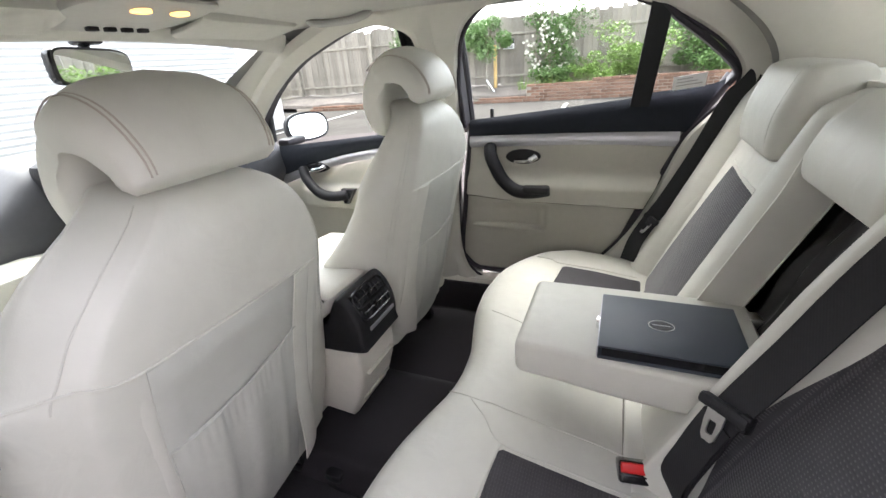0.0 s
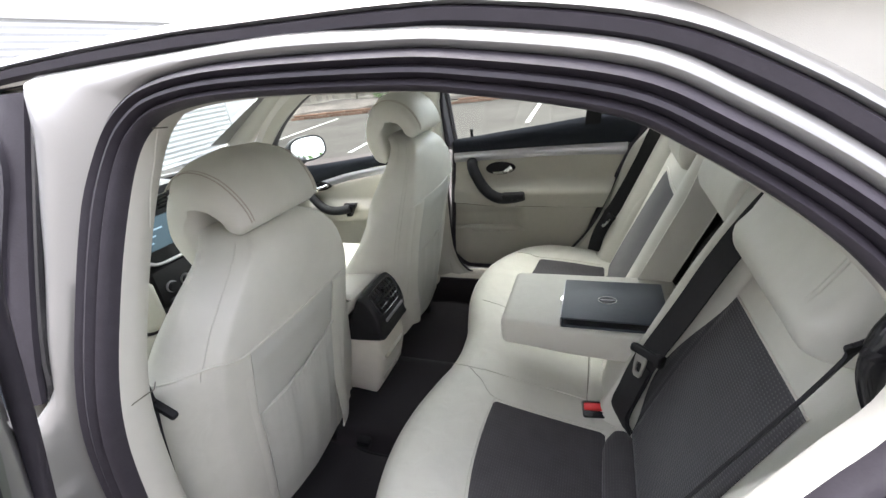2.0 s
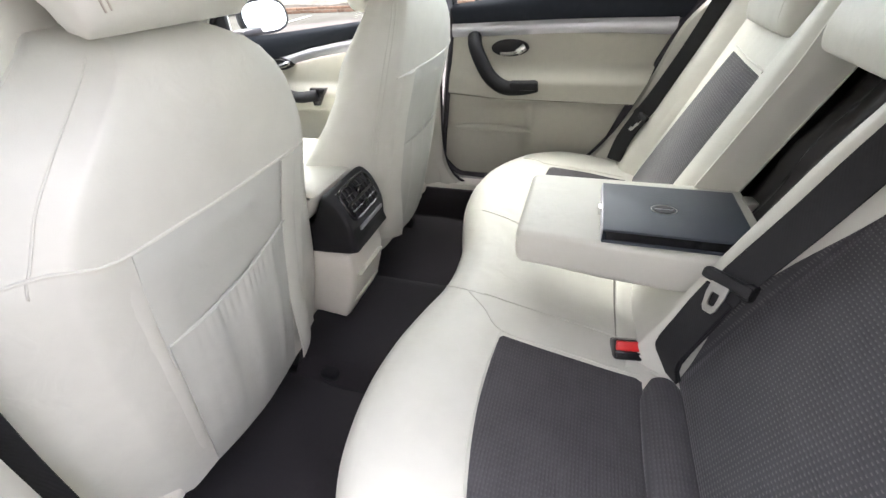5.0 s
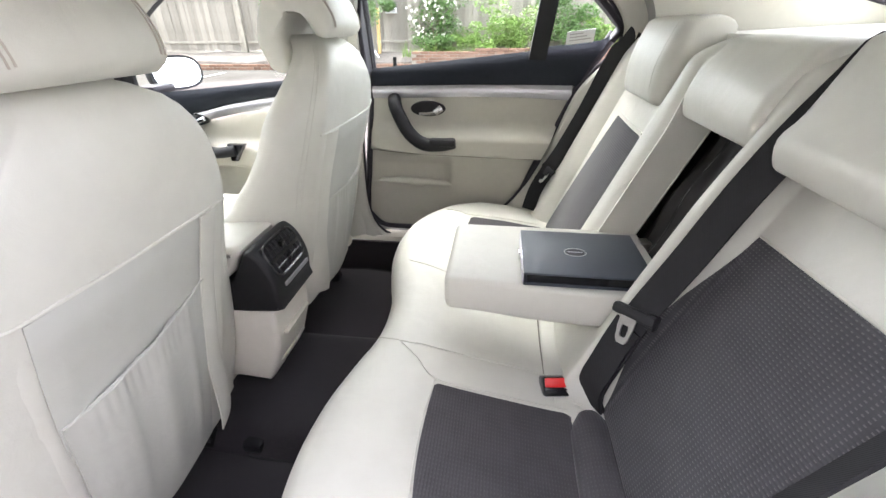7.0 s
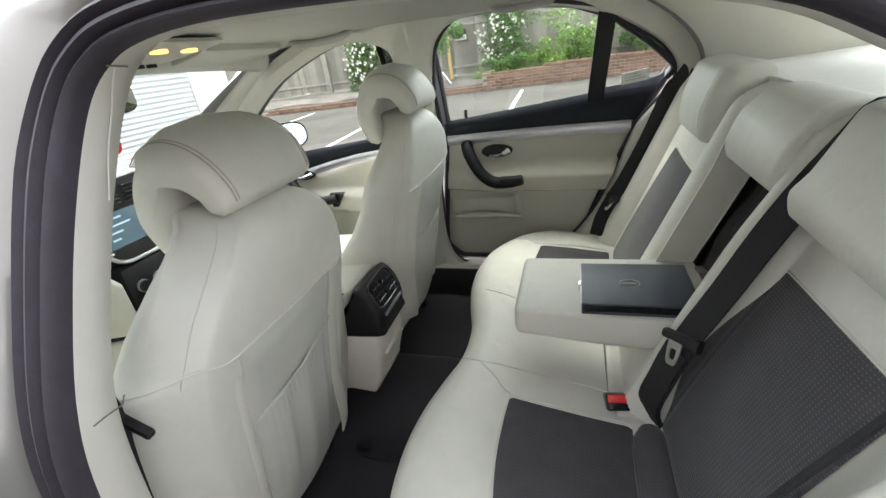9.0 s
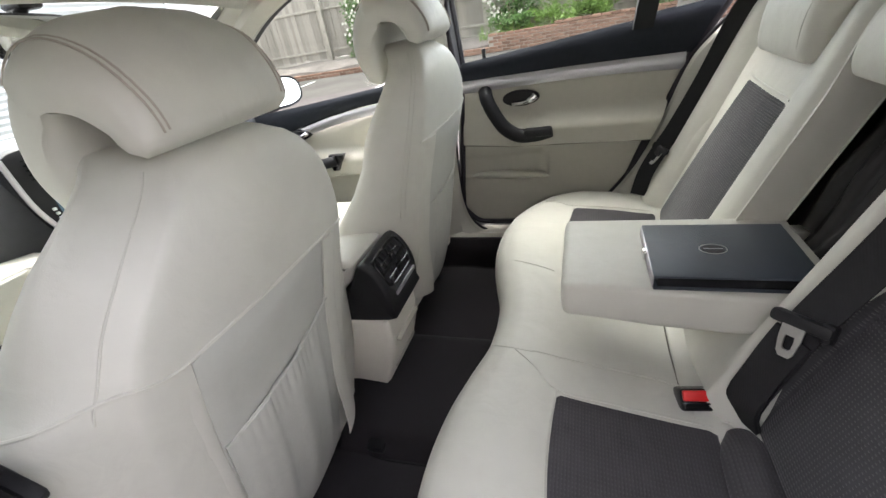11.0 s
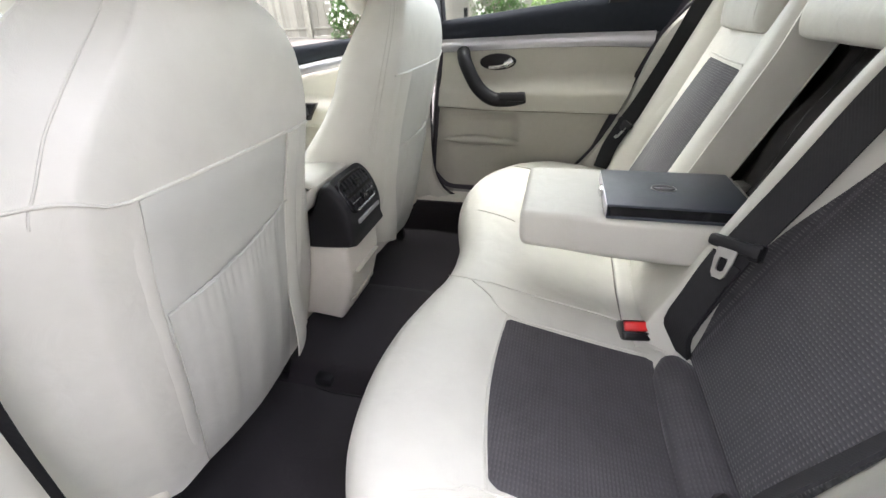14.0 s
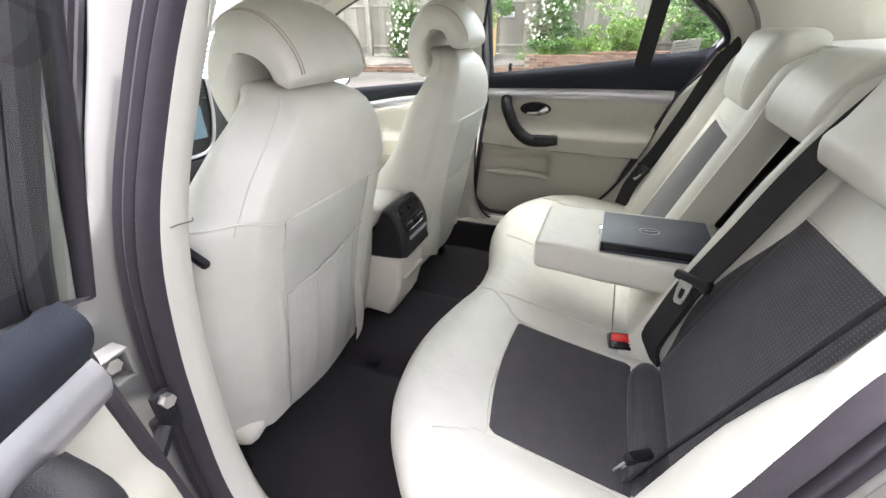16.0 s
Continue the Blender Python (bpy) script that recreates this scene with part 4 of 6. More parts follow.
HALF = [(0.4, 0.185), (0.5, 0.195), (0.7, 0.205), (0.86, 0.203), (0.93, 0.188), (0.98, 0.165), (1.02, 0.128), (1.05, 0.07)]


def front_seat(cx, cy, label, lift=0.0):
    """A front seat whose back's rear face stands at cx further back than the plan's, with its middle at cy."""
    st = thing("front_seat", label, "car seat", (cx - 0.5, cy, 0.26), "front seats")
    def ring(z):
        xr, h = soft_at(REAR_FACE, z) + cx, soft_at(HALF, z)
        flare = 0.055 * (1 - step(0.86, 1.04, z)) + 0.012
        deep = 0.105 - 0.04 * step(0.88, 1.04, z)
        pts = [(xr - 0.002, -h * 0.55), (xr - 0.005, -h * 0.9), (xr - 0.014, -h), (xr - 0.05, -h - flare * 0.74), (xr - deep + 0.012, -h - flare), (xr - deep - 0.012, -h - flare * 0.6), (xr - deep, -h * 0.7), (xr - deep + 0.012, 0),
               (xr - deep, h * 0.7), (xr - deep - 0.012, h + flare * 0.6), (xr - deep + 0.012, h + flare), (xr - 0.05, h + flare * 0.74), (xr - 0.014, h), (xr - 0.005, h * 0.9), (xr - 0.002, h * 0.55), (xr, 0)]
        wide = soft_at([(0.38, 0.235), (0.6, 0.248), (0.8, 0.254), (0.866, 0.255), (0.876, 0.25), (0.886, 0.233), (0.9, 0.222), (0.94, 0.203), (0.98, 0.176), (1.0, 0.152), (1.02, 0.12), (1.035, 0.09), (1.05, 0.055)], z)
        out_side = -1 if cy < 0 else 1
        rear = soft_at([(0.38, 0.16), (0.6, 0.185), (0.855, 0.188), (0.92, 0.163), (0.96, 0.128), (1.0, 0.082), (1.03, 0.045), (1.05, 0.025)], z)
        pts = [(a, b if b * out_side <= 0 else out_side * (abs(b) * rear / h if abs(b) <= h + 1e-6 else rear + (abs(b) - h) / flare * (wide - rear))) for a, b in pts]
        inner = 0.085 * (1 - step(0.5, 0.92, z))
        forth = 0.16 * (1 - step(0.46, 0.84, z))
        sg = 1 if cy < 0 else -1
        pts = [(a - forth * step(h, h + 0.05, b * sg) * step(xr - 0.05, xr - 0.1, a), b + sg * inner * step(0.8 * h, h + 0.03, b * sg) * step(xr - 0.01, xr - 0.09, a)) for a, b in pts]
        return [(p.x, cy + p.y, z) for p in smooth_line([(a, b, 0) for a, b in pts], 3, True)]
    zs = [0.392, 0.4, 0.44, 0.48, 0.54, 0.6, 0.66, 0.72, 0.78, 0.83, 0.862, 0.87, 0.876, 0.882, 0.888, 0.9, 0.93, 0.96, 0.985, 1.005, 1.02, 1.035, 1.045, 1.05]
    part("backrest", loft([ring(z) for z in zs]), "leather", st, "cream leather seat back")
    # rear panel and gathered pocket
    def face(y, z, out=0.0):
        h = soft_at(HALF, z)
        k = abs(y) / h
        return soft_at(REAR_FACE, z) + cx - 0.02 * max(0.0, k - 0.75) ** 2 * 8 - 0.003 * min(1, k / 0.55) + out
    side = math.copysign(1, -cy)          # the inner side, towards the middle of the car
    y_out, y_in = -side * 0.122, side * 0.126
    def panel_y(k, z):
        return y_out + (y_in - y_out) * k + side * 0.02 * (0.86 - z) / 0.45 * (1 - k)
    part("rear_panel", thicken(surf([[(face(panel_y(k, z), z, 0.005 - 0.006 * (k < 0.01 or k > 0.99 or z > 0.854)), cy + panel_y(k, z), z) for k in spread(0, 1, 18)] for z in spread(0.66, 0.856, 12)]), 0.004), "panel_vinyl", st, "smooth grey cream vinyl rear panel")
    rows = []
    random.seed(3)
    folds = [(random.uniform(0.05, 0.95), random.uniform(0.03, 0.07), random.uniform(0.3, 1.0)) for _ in range(8)]
    def hem_z(k):
        return (0.708 + 0.044 * k if cy < 0 else 0.695 - 0.012 * k) - 0.004 * math.sin(math.pi * k)
    for v in spread(0, 1, 44):
        row = []
        for k in spread(0, 1, 90):
            z = 0.4 + (hem_z(k) - 0.4) * v
            bulge = 0.014 * math.sin(math.pi * min(1, max(0, k))) * (0.35 + 0.65 * math.sin(math.pi * min(1, 0.15 + 0.8 * v)))
            f = sum(a * math.exp(-((k - c - 0.05 * (1 - v) * (c - 0.5)) / w) ** 2) for c, w, a in folds)
            f *= 0.0048 * (0.1 + 0.9 * step(0.0, 0.35, v)) * math.sin(math.pi * min(1, k * 6 if k < 0.5 else (1 - k) * 6) / 2)
            f += 0.0011 * step(0.8, 1.0, v) * math.sin(k * 118) * math.sin(math.pi * k)
            row.append((face(panel_y(k, z), z, 0.004 + bulge + f), cy + panel_y(k, z), z))
        rows.append(row)
    pocket = part("seat_pocket", thicken(surf(rows), 0.003), "panel_vinyl", st, "gathered grey cream map pocket")
    part("pocket_hem", tube([(face(panel_y(k, hem_z(k)), hem_z(k), 0.008 + 0.014 * math.sin(math.pi * k) * 0.6), cy + panel_y(k, hem_z(k)), hem_z(k) + 0.0006 * math.sin(k * 118)) for k in spread(0, 1, 120)], 0.002, 6), "panel_vinyl", pocket, "elastic pocket hem")
    # smooth strip on the inner side, hanging a little free at its foot
    rows = []
    for z in spread(0.43, 0.858, 24):
        row = []
        for k in spread(0, 1, 9):
            y = side * (0.122 + (0.205 - 0.122) * k)
            hang = 0.02 * (1 - step(0.44, 0.6, z))
            row.append((face(y * 0.9, z, 0.006 - 0.012 * k * k - 0.05 * k ** 4 + hang), cy + y, z + 0.03 * (k - 0.5) * (1 - step(0.43, 0.5, z)) ))
        rows.append(row)
    part("side_flap", thicken(surf(rows), 0.0025), "leather", st, "cream leather side flap")
    # piping round the back and sides, a seam up from its corners
    order = list(range(38, 48)) + list(range(12)) if cy < 0 else list(range(31, 48)) + list(range(6))
    line = [Vector(ring(0.858 + 0.022 * step(0.13, 0.2, -side * (ring(0.858)[i][1] - cy)))[i]) for i in order]
    mid_at = Vector((soft_at(REAR_FACE, 0.858) + cx - 0.06, cy, 0.858))
    part("back_piping", tube([p + (p - mid_at).normalized() * 0.002 for p in line], 0.002, 7), "piping", st, "cream leather piping")
    for idx in (7, 35):
        inner_one = (idx == 35) == (cy < 0)
        for twin in ((0, 1) if inner_one else (0,)):
            line = []
            for z in spread(0.7 if inner_one else 0.862, 1.03, 24):
                r = ring(z)
                p = Vector(r[idx]).lerp(Vector(r[idx + (1 if idx == 7 else -1)]), 0.5 * twin)
                line.append(p + (p - Vector((soft_at(REAR_FACE, z) + cx - 0.06, cy, z))).normalized() * 0.0006)
            part("side_seam", tube(line, 0.0012, 6), "piping", st, "cream stitched seam")
    for k in (1.0,):
        part("panel_seam", tube([(face(panel_y(k, z), z, 0.005), cy + panel_y(k, z), z) for z in spread(0.402, 0.856, 20)], 0.0016, 6), "piping", st, "cream stitched seam")
    part("panel_border", tube([(face(panel_y(-0.025, z), z, -0.0265 - 0.004 * step(0.8, 0.85, z) - 0.004 * step(0.5, 0.41, z)), cy + panel_y(-0.03, z), z) for z in spread(0.402, 0.852, 24)], 0.028, 24), "leather", st, "raised cream leather panel border")
    # head restraint: a pad that hooks over and hangs above a slot
    hy = cy + side * 0.032
    path = smooth_line([(-0.372, 0.975, 0), (-0.385, 1.02, 0), (-0.388, 1.065, 0), (-0.372, 1.108, 0), (-0.335, 1.134, 0), (-0.296, 1.122, 0), (-0.27, 1.085, 0), (-0.262, 1.044, 0)], 5)
    n = len(path)
    rings, marks = [], []
    for i, p in enumerate(path):
        k = i / (n - 1)
        d = (path[min(i + 1, n - 1)] - path[max(i - 1, 0)]).normalized()
        out = Vector((-d.y, d.x, 0))
        ends = math.sqrt(max(0.03, 1 - max(0.0, (abs(2 * k - 1) - 0.86) / 0.14) ** 2))
        th = (0.026 + 0.009 * math.sin(math.pi * k)) * ends
        hw = (0.115 - 0.01 * step(0.6, 1.0, k) - 0.006 * (1 - step(0.0, 0.3, k))) * (0.9 + 0.1 * ends)
        ring = []
        for a in spread(0, math.tau, 41)[:-1]:
            c, sn = math.cos(a), math.sin(a)
            y = hw * math.copysign(abs(c) ** 0.34, c)
            e = abs(y) / hw
            t = th * math.copysign(abs(sn) ** 0.55, sn)
            sag = 0.03 * e ** 2.6 * math.sin(math.pi * min(1, max(0, k * 1.15 - 0.1)))
            sag *= 1.0 if sn > -0.2 else 0.4
            q = p + out * t
            ring.append((q.x + cx + 0.012 * e * e * (k < 0.5), hy + y, q.y - sag))
        rings.append(ring)
        if 0.45 < k < 0.97:
            e = 0.84
            q = p + out * (th * 0.95)
            marks.append((q.x + cx, hw * e, q.y - 0.03 * e ** 2.6 * math.sin(math.pi * min(1, max(0, k * 1.15 - 0.1)))))
    rest = part("head_restraint", loft(rings), "leather", st, "cream leather hooked head restraint")
    for sg in (-1, 1):
        for off in (0.0, 0.006):
            part("restraint_seam", tube([(a, hy + sg * (b - off), c + off * 0.2) for a, b, c in marks], 0.0011, 6), "stitch", rest, "brown twin stitched seam")
    for sg in (-1, 1):
        part("restraint_post", tube([(cx - 0.345, hy + sg * 0.05, 0.98), (cx - 0.37, hy + sg * 0.05, 1.03)], 0.007, 8), "chrome", rest, "chrome head restraint post")
    # cushion, base and rails
    rings = []
    for x, zt, hw in ((-0.92, 0.46, 0.16), (-0.9, 0.53, 0.2), (-0.84, 0.56, 0.235), (-0.7, 0.555, 0.25), (-0.55, 0.535, 0.24), (-0.47, 0.53, 0.22), (-0.44, 0.5, 0.18)):
        rr = []
        for a in spread(0, math.tau, 33)[:-1]:
            c, sn = math.cos(a), math.sin(a)
            y = hw * math.copysign(abs(c) ** 0.5, c)
            z = 0.45 + (zt - 0.45) * math.copysign(abs(sn) ** 0.5, sn) * (1 if sn > 0 else 0.6)
            z += 0.02 * step(0.6, 1.0, abs(y) / hw) * (sn > 0)
            rr.append((x + cx, cy + y, z))
        rings.append(rr)
    part("cushion", loft(rings), "leather", st, "cream leather seat cushion")
    part("seat_base", box(cx - 0.86, cx - 0.46, cy - 0.2, cy + 0.2, 0.31, 0.44, 0.02), "black", st, "black seat base")
    for sg in (-1, 1):
        part("seat_rail", join(box(cx - 0.95, cx - 0.44, cy + sg * 0.2 - 0.02, cy + sg * 0.2 + 0.02, 0.262, 0.285, 0.004), box(cx - 0.9, cx - 0.44, cy + sg * 0.2 - 0.013, cy + sg * 0.2 + 0.013, 0.28, 0.33, 0.004)), "black", st, "black steel seat rail")
        if sg == side and cy < 0:
            part("rail_cover", box(cx - 0.37, cx - 0.325, cy + sg * 0.2 - 0.02, cy + sg * 0.2 + 0.02, 0.262, 0.288, 0.008), "black", st, "black rail end cover")
    cap = []
    for k, (d, r) in enumerate(((0.0, 0.0), (0.002, 0.02), (0.01, 0.03), (0.025, 0.033), (0.05, 0.028))):
        cap.append([(cx - 0.41 + (r + 0.001) * math.cos(a), cy - side * (0.215 - d), 0.405 + (r + 0.001) * 0.8 * math.sin(a)) for a in spread(0, math.tau, 21)[:-1]])
    part("hinge_cap", loft(cap), "console", st, "beige plastic recliner cap")
    part("side_lever", tube(smooth_line([(cx - 0.36, cy - side * 0.236, 0.80), (cx - 0.352, cy - side * 0.25, 0.80), (cx - 0.346, cy - side * 0.254, 0.799)], 3), 0.005, 8), "black", st, "black seat release knob")
    # the seat stands higher on its rails
    for ch in st.children:
        if not ch.name.startswith(("seat_rail", "rail_cover")):
            ch.location.z += lift
    return st


front_seat(-0.012, -0.358, "cream leather front seat with gathered rear pocket")
front_seat(0.028, 0.345, "cream leather front seat with gathered rear pocket", 0.025)

# ---- centre console ----
cons = thing("centre_console", "beige centre console with black rear air vents", "console", (-0.6, 0, 0.29))
prof = smooth_line([(-1.0, 0.29, 0), (-1.0, 0.62, 0), (-0.7, 0.6, 0), (-0.42, 0.578, 0), (-0.315, 0.575, 0), (-0.298, 0.56, 0), (-0.302, 0.48, 0), (-0.335, 0.392, 0), (-0.36, 0.384, 0), (-0.46, 0.382, 0), (-0.5, 0.29, 0)], 2, False)
part("console_body", prism([(p.x, p.y) for p in prof], "y", -0.08, 0.08, 0.014, 3), "console", cons, "beige plastic console body")
part("console_slot", box(-0.325, -0.313, -0.06, 0.06, 0.427, 0.434, 0.002), "trim", cons, "beige ashtray lip")
part("console_slot", box(-0.3, -0.288, -0.058, 0.058, 0.505, 0.511, 0.002), "trim", cons, "beige ashtray lip")
prof = smooth_line([(-0.47, 0.576, 0), (-0.47, 0.638, 0), (-0.4, 0.642, 0), (-0.366, 0.652, 0), (-0.35, 0.682, 0), (-0.335, 0.708, 0), (-0.318, 0.71, 0), (-0.296, 0.688, 0), (-0.28, 0.645, 0), (-0.2805, 0.6, 0), (-0.292, 0.578, 0)], 3, True)
hous = part("vent_housing", prism([(p.x, p.y) for p in prof], "y", -0.081, 0.081, 0.009, 3), "black", cons, "black plastic vent housing")
# two stacked vents on the slanting rear face: glossy rim, dark hollow, upright vanes and a cross blade each
va, vb = Vector((-0.3125, 0, 0.708)), Vector((-0.2825, 0, 0.646))
along = (vb - va).normalized()
out = Vector((-along.z, 0, along.x))
part("vent_back", strap([va + out * 0.0015, vb + out * 0.0015], (0, 1, 0), 0.118, 0.002), "recess", hous, "dark vent hollow")
rim = []
for a in spread(0, math.tau, 41)[:-1]:
    u, w = math.copysign(abs(math.cos(a)) ** 0.4, math.cos(a)), math.copysign(abs(math.sin(a)) ** 0.4, math.sin(a))
    rim.append(va.lerp(vb, 0.5 + 0.5 * u) + Vector((0, 0.06 * w, 0)) + out * 0.004)
part("vent_rim", tube(rim + rim[:2], 0.0034, 8), "gloss", hous, "glossy black vent rim")
for half in (0, 1):
    p, q = va.lerp(vb, 0.06 + 0.47 * half), va.lerp(vb, 0.47 + 0.47 * half)
    for k in range(7):
        y = -0.045 + 0.015 * k
        part("vent_slat", strap([p + out * 0.005 + Vector((0, y, 0)), p.lerp(q, 0.5) + out * 0.0075 + Vector((0, y, 0)), q + out * 0.005 + Vector((0, y, 0))], (0, 1, 0), 0.004, 0.006), "black", hous)
    m = p.lerp(q, 0.5) + out * 0.009
    part("vent_blade", tube([m + Vector((0, -0.052, 0)), m + Vector((0, 0.052, 0))], 0.0022, 8), "gloss", hous, "glossy cross blade")
    part("vent_tab", box(m.x - 0.004, m.x + 0.006, -0.007, 0.007, m.z - 0.005, m.z + 0.007, 0.002), "gloss", hous, "small vent slider")
m = va.lerp(vb, 0.5) + out * 0.006
part("vent_frame", strap([m + Vector((0, -0.057, 0)), m + Vector((0, 0.057, 0))], along, 0.007, 0.008), "gloss", hous, "black vent frame")
part("vent_accent", strap([Vector((-0.2765, -0.045, 0.626)), Vector((-0.2765, 0.06, 0.626))], (0, 0, 1), 0.008, 0.004), "silver", hous, "silver accent bar")
lid = [(-0.72, 0.648), (-0.735, 0.69), (-0.71, 0.715), (-0.6, 0.723), (-0.45, 0.724), (-0.372, 0.721), (-0.342, 0.711), (-0.354, 0.688), (-0.372, 0.659), (-0.42, 0.647)]
part("armrest_lid", prism([(p.x, p.y) for p in smooth_line([(a, b, 0) for a, b in lid], 3, True)], "y", -0.084, 0.084, 0.014, 3), "leather", cons, "cream leather console lid")
part("console_front", box(-1.05, -0.74, -0.09, 0.09, 0.6, 0.66, 0.015), "black", cons, "black gear surround")
part("gear_lever", join(tube([(-0.9, 0.01, 0.65), (-0.88, 0.01, 0.73)], 0.01, 8), tube([(-0.88, 0.01, 0.72), (-0.877, 0.01, 0.74), (-0.873, 0.01, 0.77), (-0.872, 0.01, 0.782)], 0.02, 10)), "black", cons, "black gear lever")

# ---- dashboard ----
dash = thing("dashboard", "dark grey dashboard with silver framed centre screen", "dashboard", (-1.2, 0, 0.5))
rows = []
for y in spread(-0.68, 0.68, 41):
    lift = 0.03 * math.exp(-((y - 0.36) / 0.17) ** 2) + 0.012 * math.exp(-((y + 0.02) / 0.16) ** 2)
    drop = 0.075 * step(0.13, 0.28, abs(y))
    rows.append([(p.x, y, p.y + (lift * (abs(y) < 0.2) - drop) * step(0.7, 0.9, p.y)) for p in smooth_line([(-1.46, 0.97, 0), (-1.3, 0.995, 0), (-1.16, 0.99, 0), (-1.1, 0.965, 0), (-1.085, 0.9, 0), (-1.1, 0.8, 0), (-1.14, 0.68, 0), (-1.2, 0.5, 0)], 4)])
part("dash_top", surf(rows), "dash", dash, "dark grey dash moulding")
stack = part("console_face", prism([(p.x, p.y) for p in smooth_line([(-0.137, 0.99, 0), (0.0, 1.0, 0), (0.135, 0.99, 0), (0.125, 0.87, 0), (0.085, 0.78, 0), (0.0, 0.766, 0), (-0.08, 0.782, 0), (-0.125, 0.87, 0)], 4, True)], "x", -1.12, -1.066, 0.01), "black", dash, "black centre stack")
line = [(-1.062, p.x, p.y) for p in smooth_line([(-0.137, 0.99, 0), (-0.125, 0.87, 0), (-0.08, 0.782, 0), (0.0, 0.766, 0), (0.085, 0.78, 0), (0.125, 0.87, 0), (0.135, 0.99, 0)], 5)]
part("stack_bezel", tube(line, 0.006, 8), "silver", stack, "silver centre stack bezel")
screen = part("screen", box(-1.068, -1.06, -0.082, 0.085, 0.815, 0.915, 0.003), "screen", stack, "lit blue grey touch screen")
for k, (a, b) in enumerate(((-0.07, -0.02), (-0.07, 0.0), (-0.07, -0.03), (-0.07, -0.045))):
    part("screen_line", box(-1.0605, -1.0592, a, b, 0.897 - 0.02 * k, 0.902 - 0.02 * k), "screen_text", screen, "pale line of screen text")
for k in range(6):
    part("screen_button", box(-1.064, -1.057, -0.099 + 0.0016 * k, -0.092 + 0.0016 * k, 0.86 - 0.011 * k, 0.866 - 0.011 * k, 0.001), "sign_white", stack)
for sg in (-1, 1):
    for k in range(5):
        part("vent_slat", box(-1.066, -1.054, sg * 0.058 + 0.006 - 0.048, sg * 0.058 + 0.006 + 0.048, 0.934 + 0.0105 * k, 0.937 + 0.0105 * k, 0.001), "gloss", stack)
    part("vent_wheel", tube([(-1.062, sg * 0.065, 0.957), (-1.048, sg * 0.065, 0.957)], 0.008, 10), "silver", stack, "silver vent wheel")
for k in (-1, 0, 1):
    knob = part("dial", tube([(-1.052, 0.055 * k, 0.69), (-1.032, 0.055 * k, 0.689), (-1.03, 0.055 * k, 0.689)], 0.017, 16), "black", stack, "black rotary dial")
    part("dial_ring", tube([(-1.051, 0.055 * k, 0.69), (-1.043, 0.055 * k, 0.6896)], 0.0195, 18), "silver", knob, "silver dial ring")
part("lower_stack_panel", box(-1.12, -1.05, -0.1, 0.1, 0.62, 0.76, 0.02), "black", dash, "black lower stack")
edge = [(-0.64, 0.695), (-0.4, 0.684), (-0.314, 0.672), (-0.273, 0.655), (-0.232, 0.627), (-0.19, 0.605), (-0.13, 0.59)]
part("knee_panel", prism([(a, b) for a, b in edge] + [(-0.13, 0.74), (-0.16, 0.785), (-0.24, 0.8), (-0.64, 0.8)], "x", -1.2, -1.0, 0.02, 4), "dash_beige", dash, "beige knee panel under the dash")
part("panel_gap", box(-1.19, -1.02, -0.64, -0.13, 0.5, 0.72, 0.004), "black", dash, "black gap under the knee panel")
part("footwell_panel", prism([(-0.64, 0.46)] + [(a, b - 0.011) for a, b in edge] + [(-0.13, 0.46)], "x", -1.2, -1.004, 0.012, 3), "dash_beige", dash, "beige footwell panel")
lid = [(-0.6, 0.705), (-0.6, 0.79), (-0.235, 0.79), (-0.216, 0.783), (-0.222, 0.762), (-0.244, 0.727), (-0.271, 0.7), (-0.292, 0.686), (-0.4, 0.694)]
part("lid_joint", prism([(a + 0.004 * (a > -0.5), b) for a, b in lid], "x", -1.1, -0.998, 0.002, 2), "crease", dash, "dark joint round the glove box lid")
part("glove_box", prism(lid, "x", -1.1, -0.994, 0.006, 3), "dash_beige", dash, "beige glove box lid")

# ---- roof fittings ----
over = thing("overhead_console", "grey overhead console with two lit warm reading lamps", "roof console", (-0.66, -0.02, 1.262))
part("console_shell", loft([[(x + 0.0, -0.03 + w * math.copysign(abs(math.cos(a)) ** 0.5, math.cos(a)), 1.295 + z * math.copysign(abs(math.sin(a)) ** 0.6, math.sin(a)) - 0.07 * max(0, -0.62 - x)) for a in spread(0, math.tau, 25)[:-1]]
                            for x, w, z in ((-0.88, 0.1, 0.012), (-0.85, 0.125, 0.018), (-0.78, 0.135, 0.018), (-0.69, 0.135, 0.014), (-0.625, 0.12, 0.008), (-0.605, 0.1, 0.003))]), "grey_plastic", over, "grey overhead console shell")
for y in (-0.062, 0.02):
    ring = [[(-0.663 + 0.016 * r * math.cos(a), y + 0.02 * r * math.sin(a), z) for a in spread(0, math.tau, 21)[:-1]] for r, z in ((1.0, 1.284), (0.95, 1.277), (0.6, 1.2755), (0.1, 1.275))]
    part("reading_lamp", loft(ring), "lamp", over, "warm lit reading lamp lens")
for k in range(4):
    part("roof_switch", box(-0.80, -0.785, -0.09 + 0.035 * k, -0.07 + 0.035 * k, 1.2565, 1.265, 0.002), "black", over, "black roof switch")
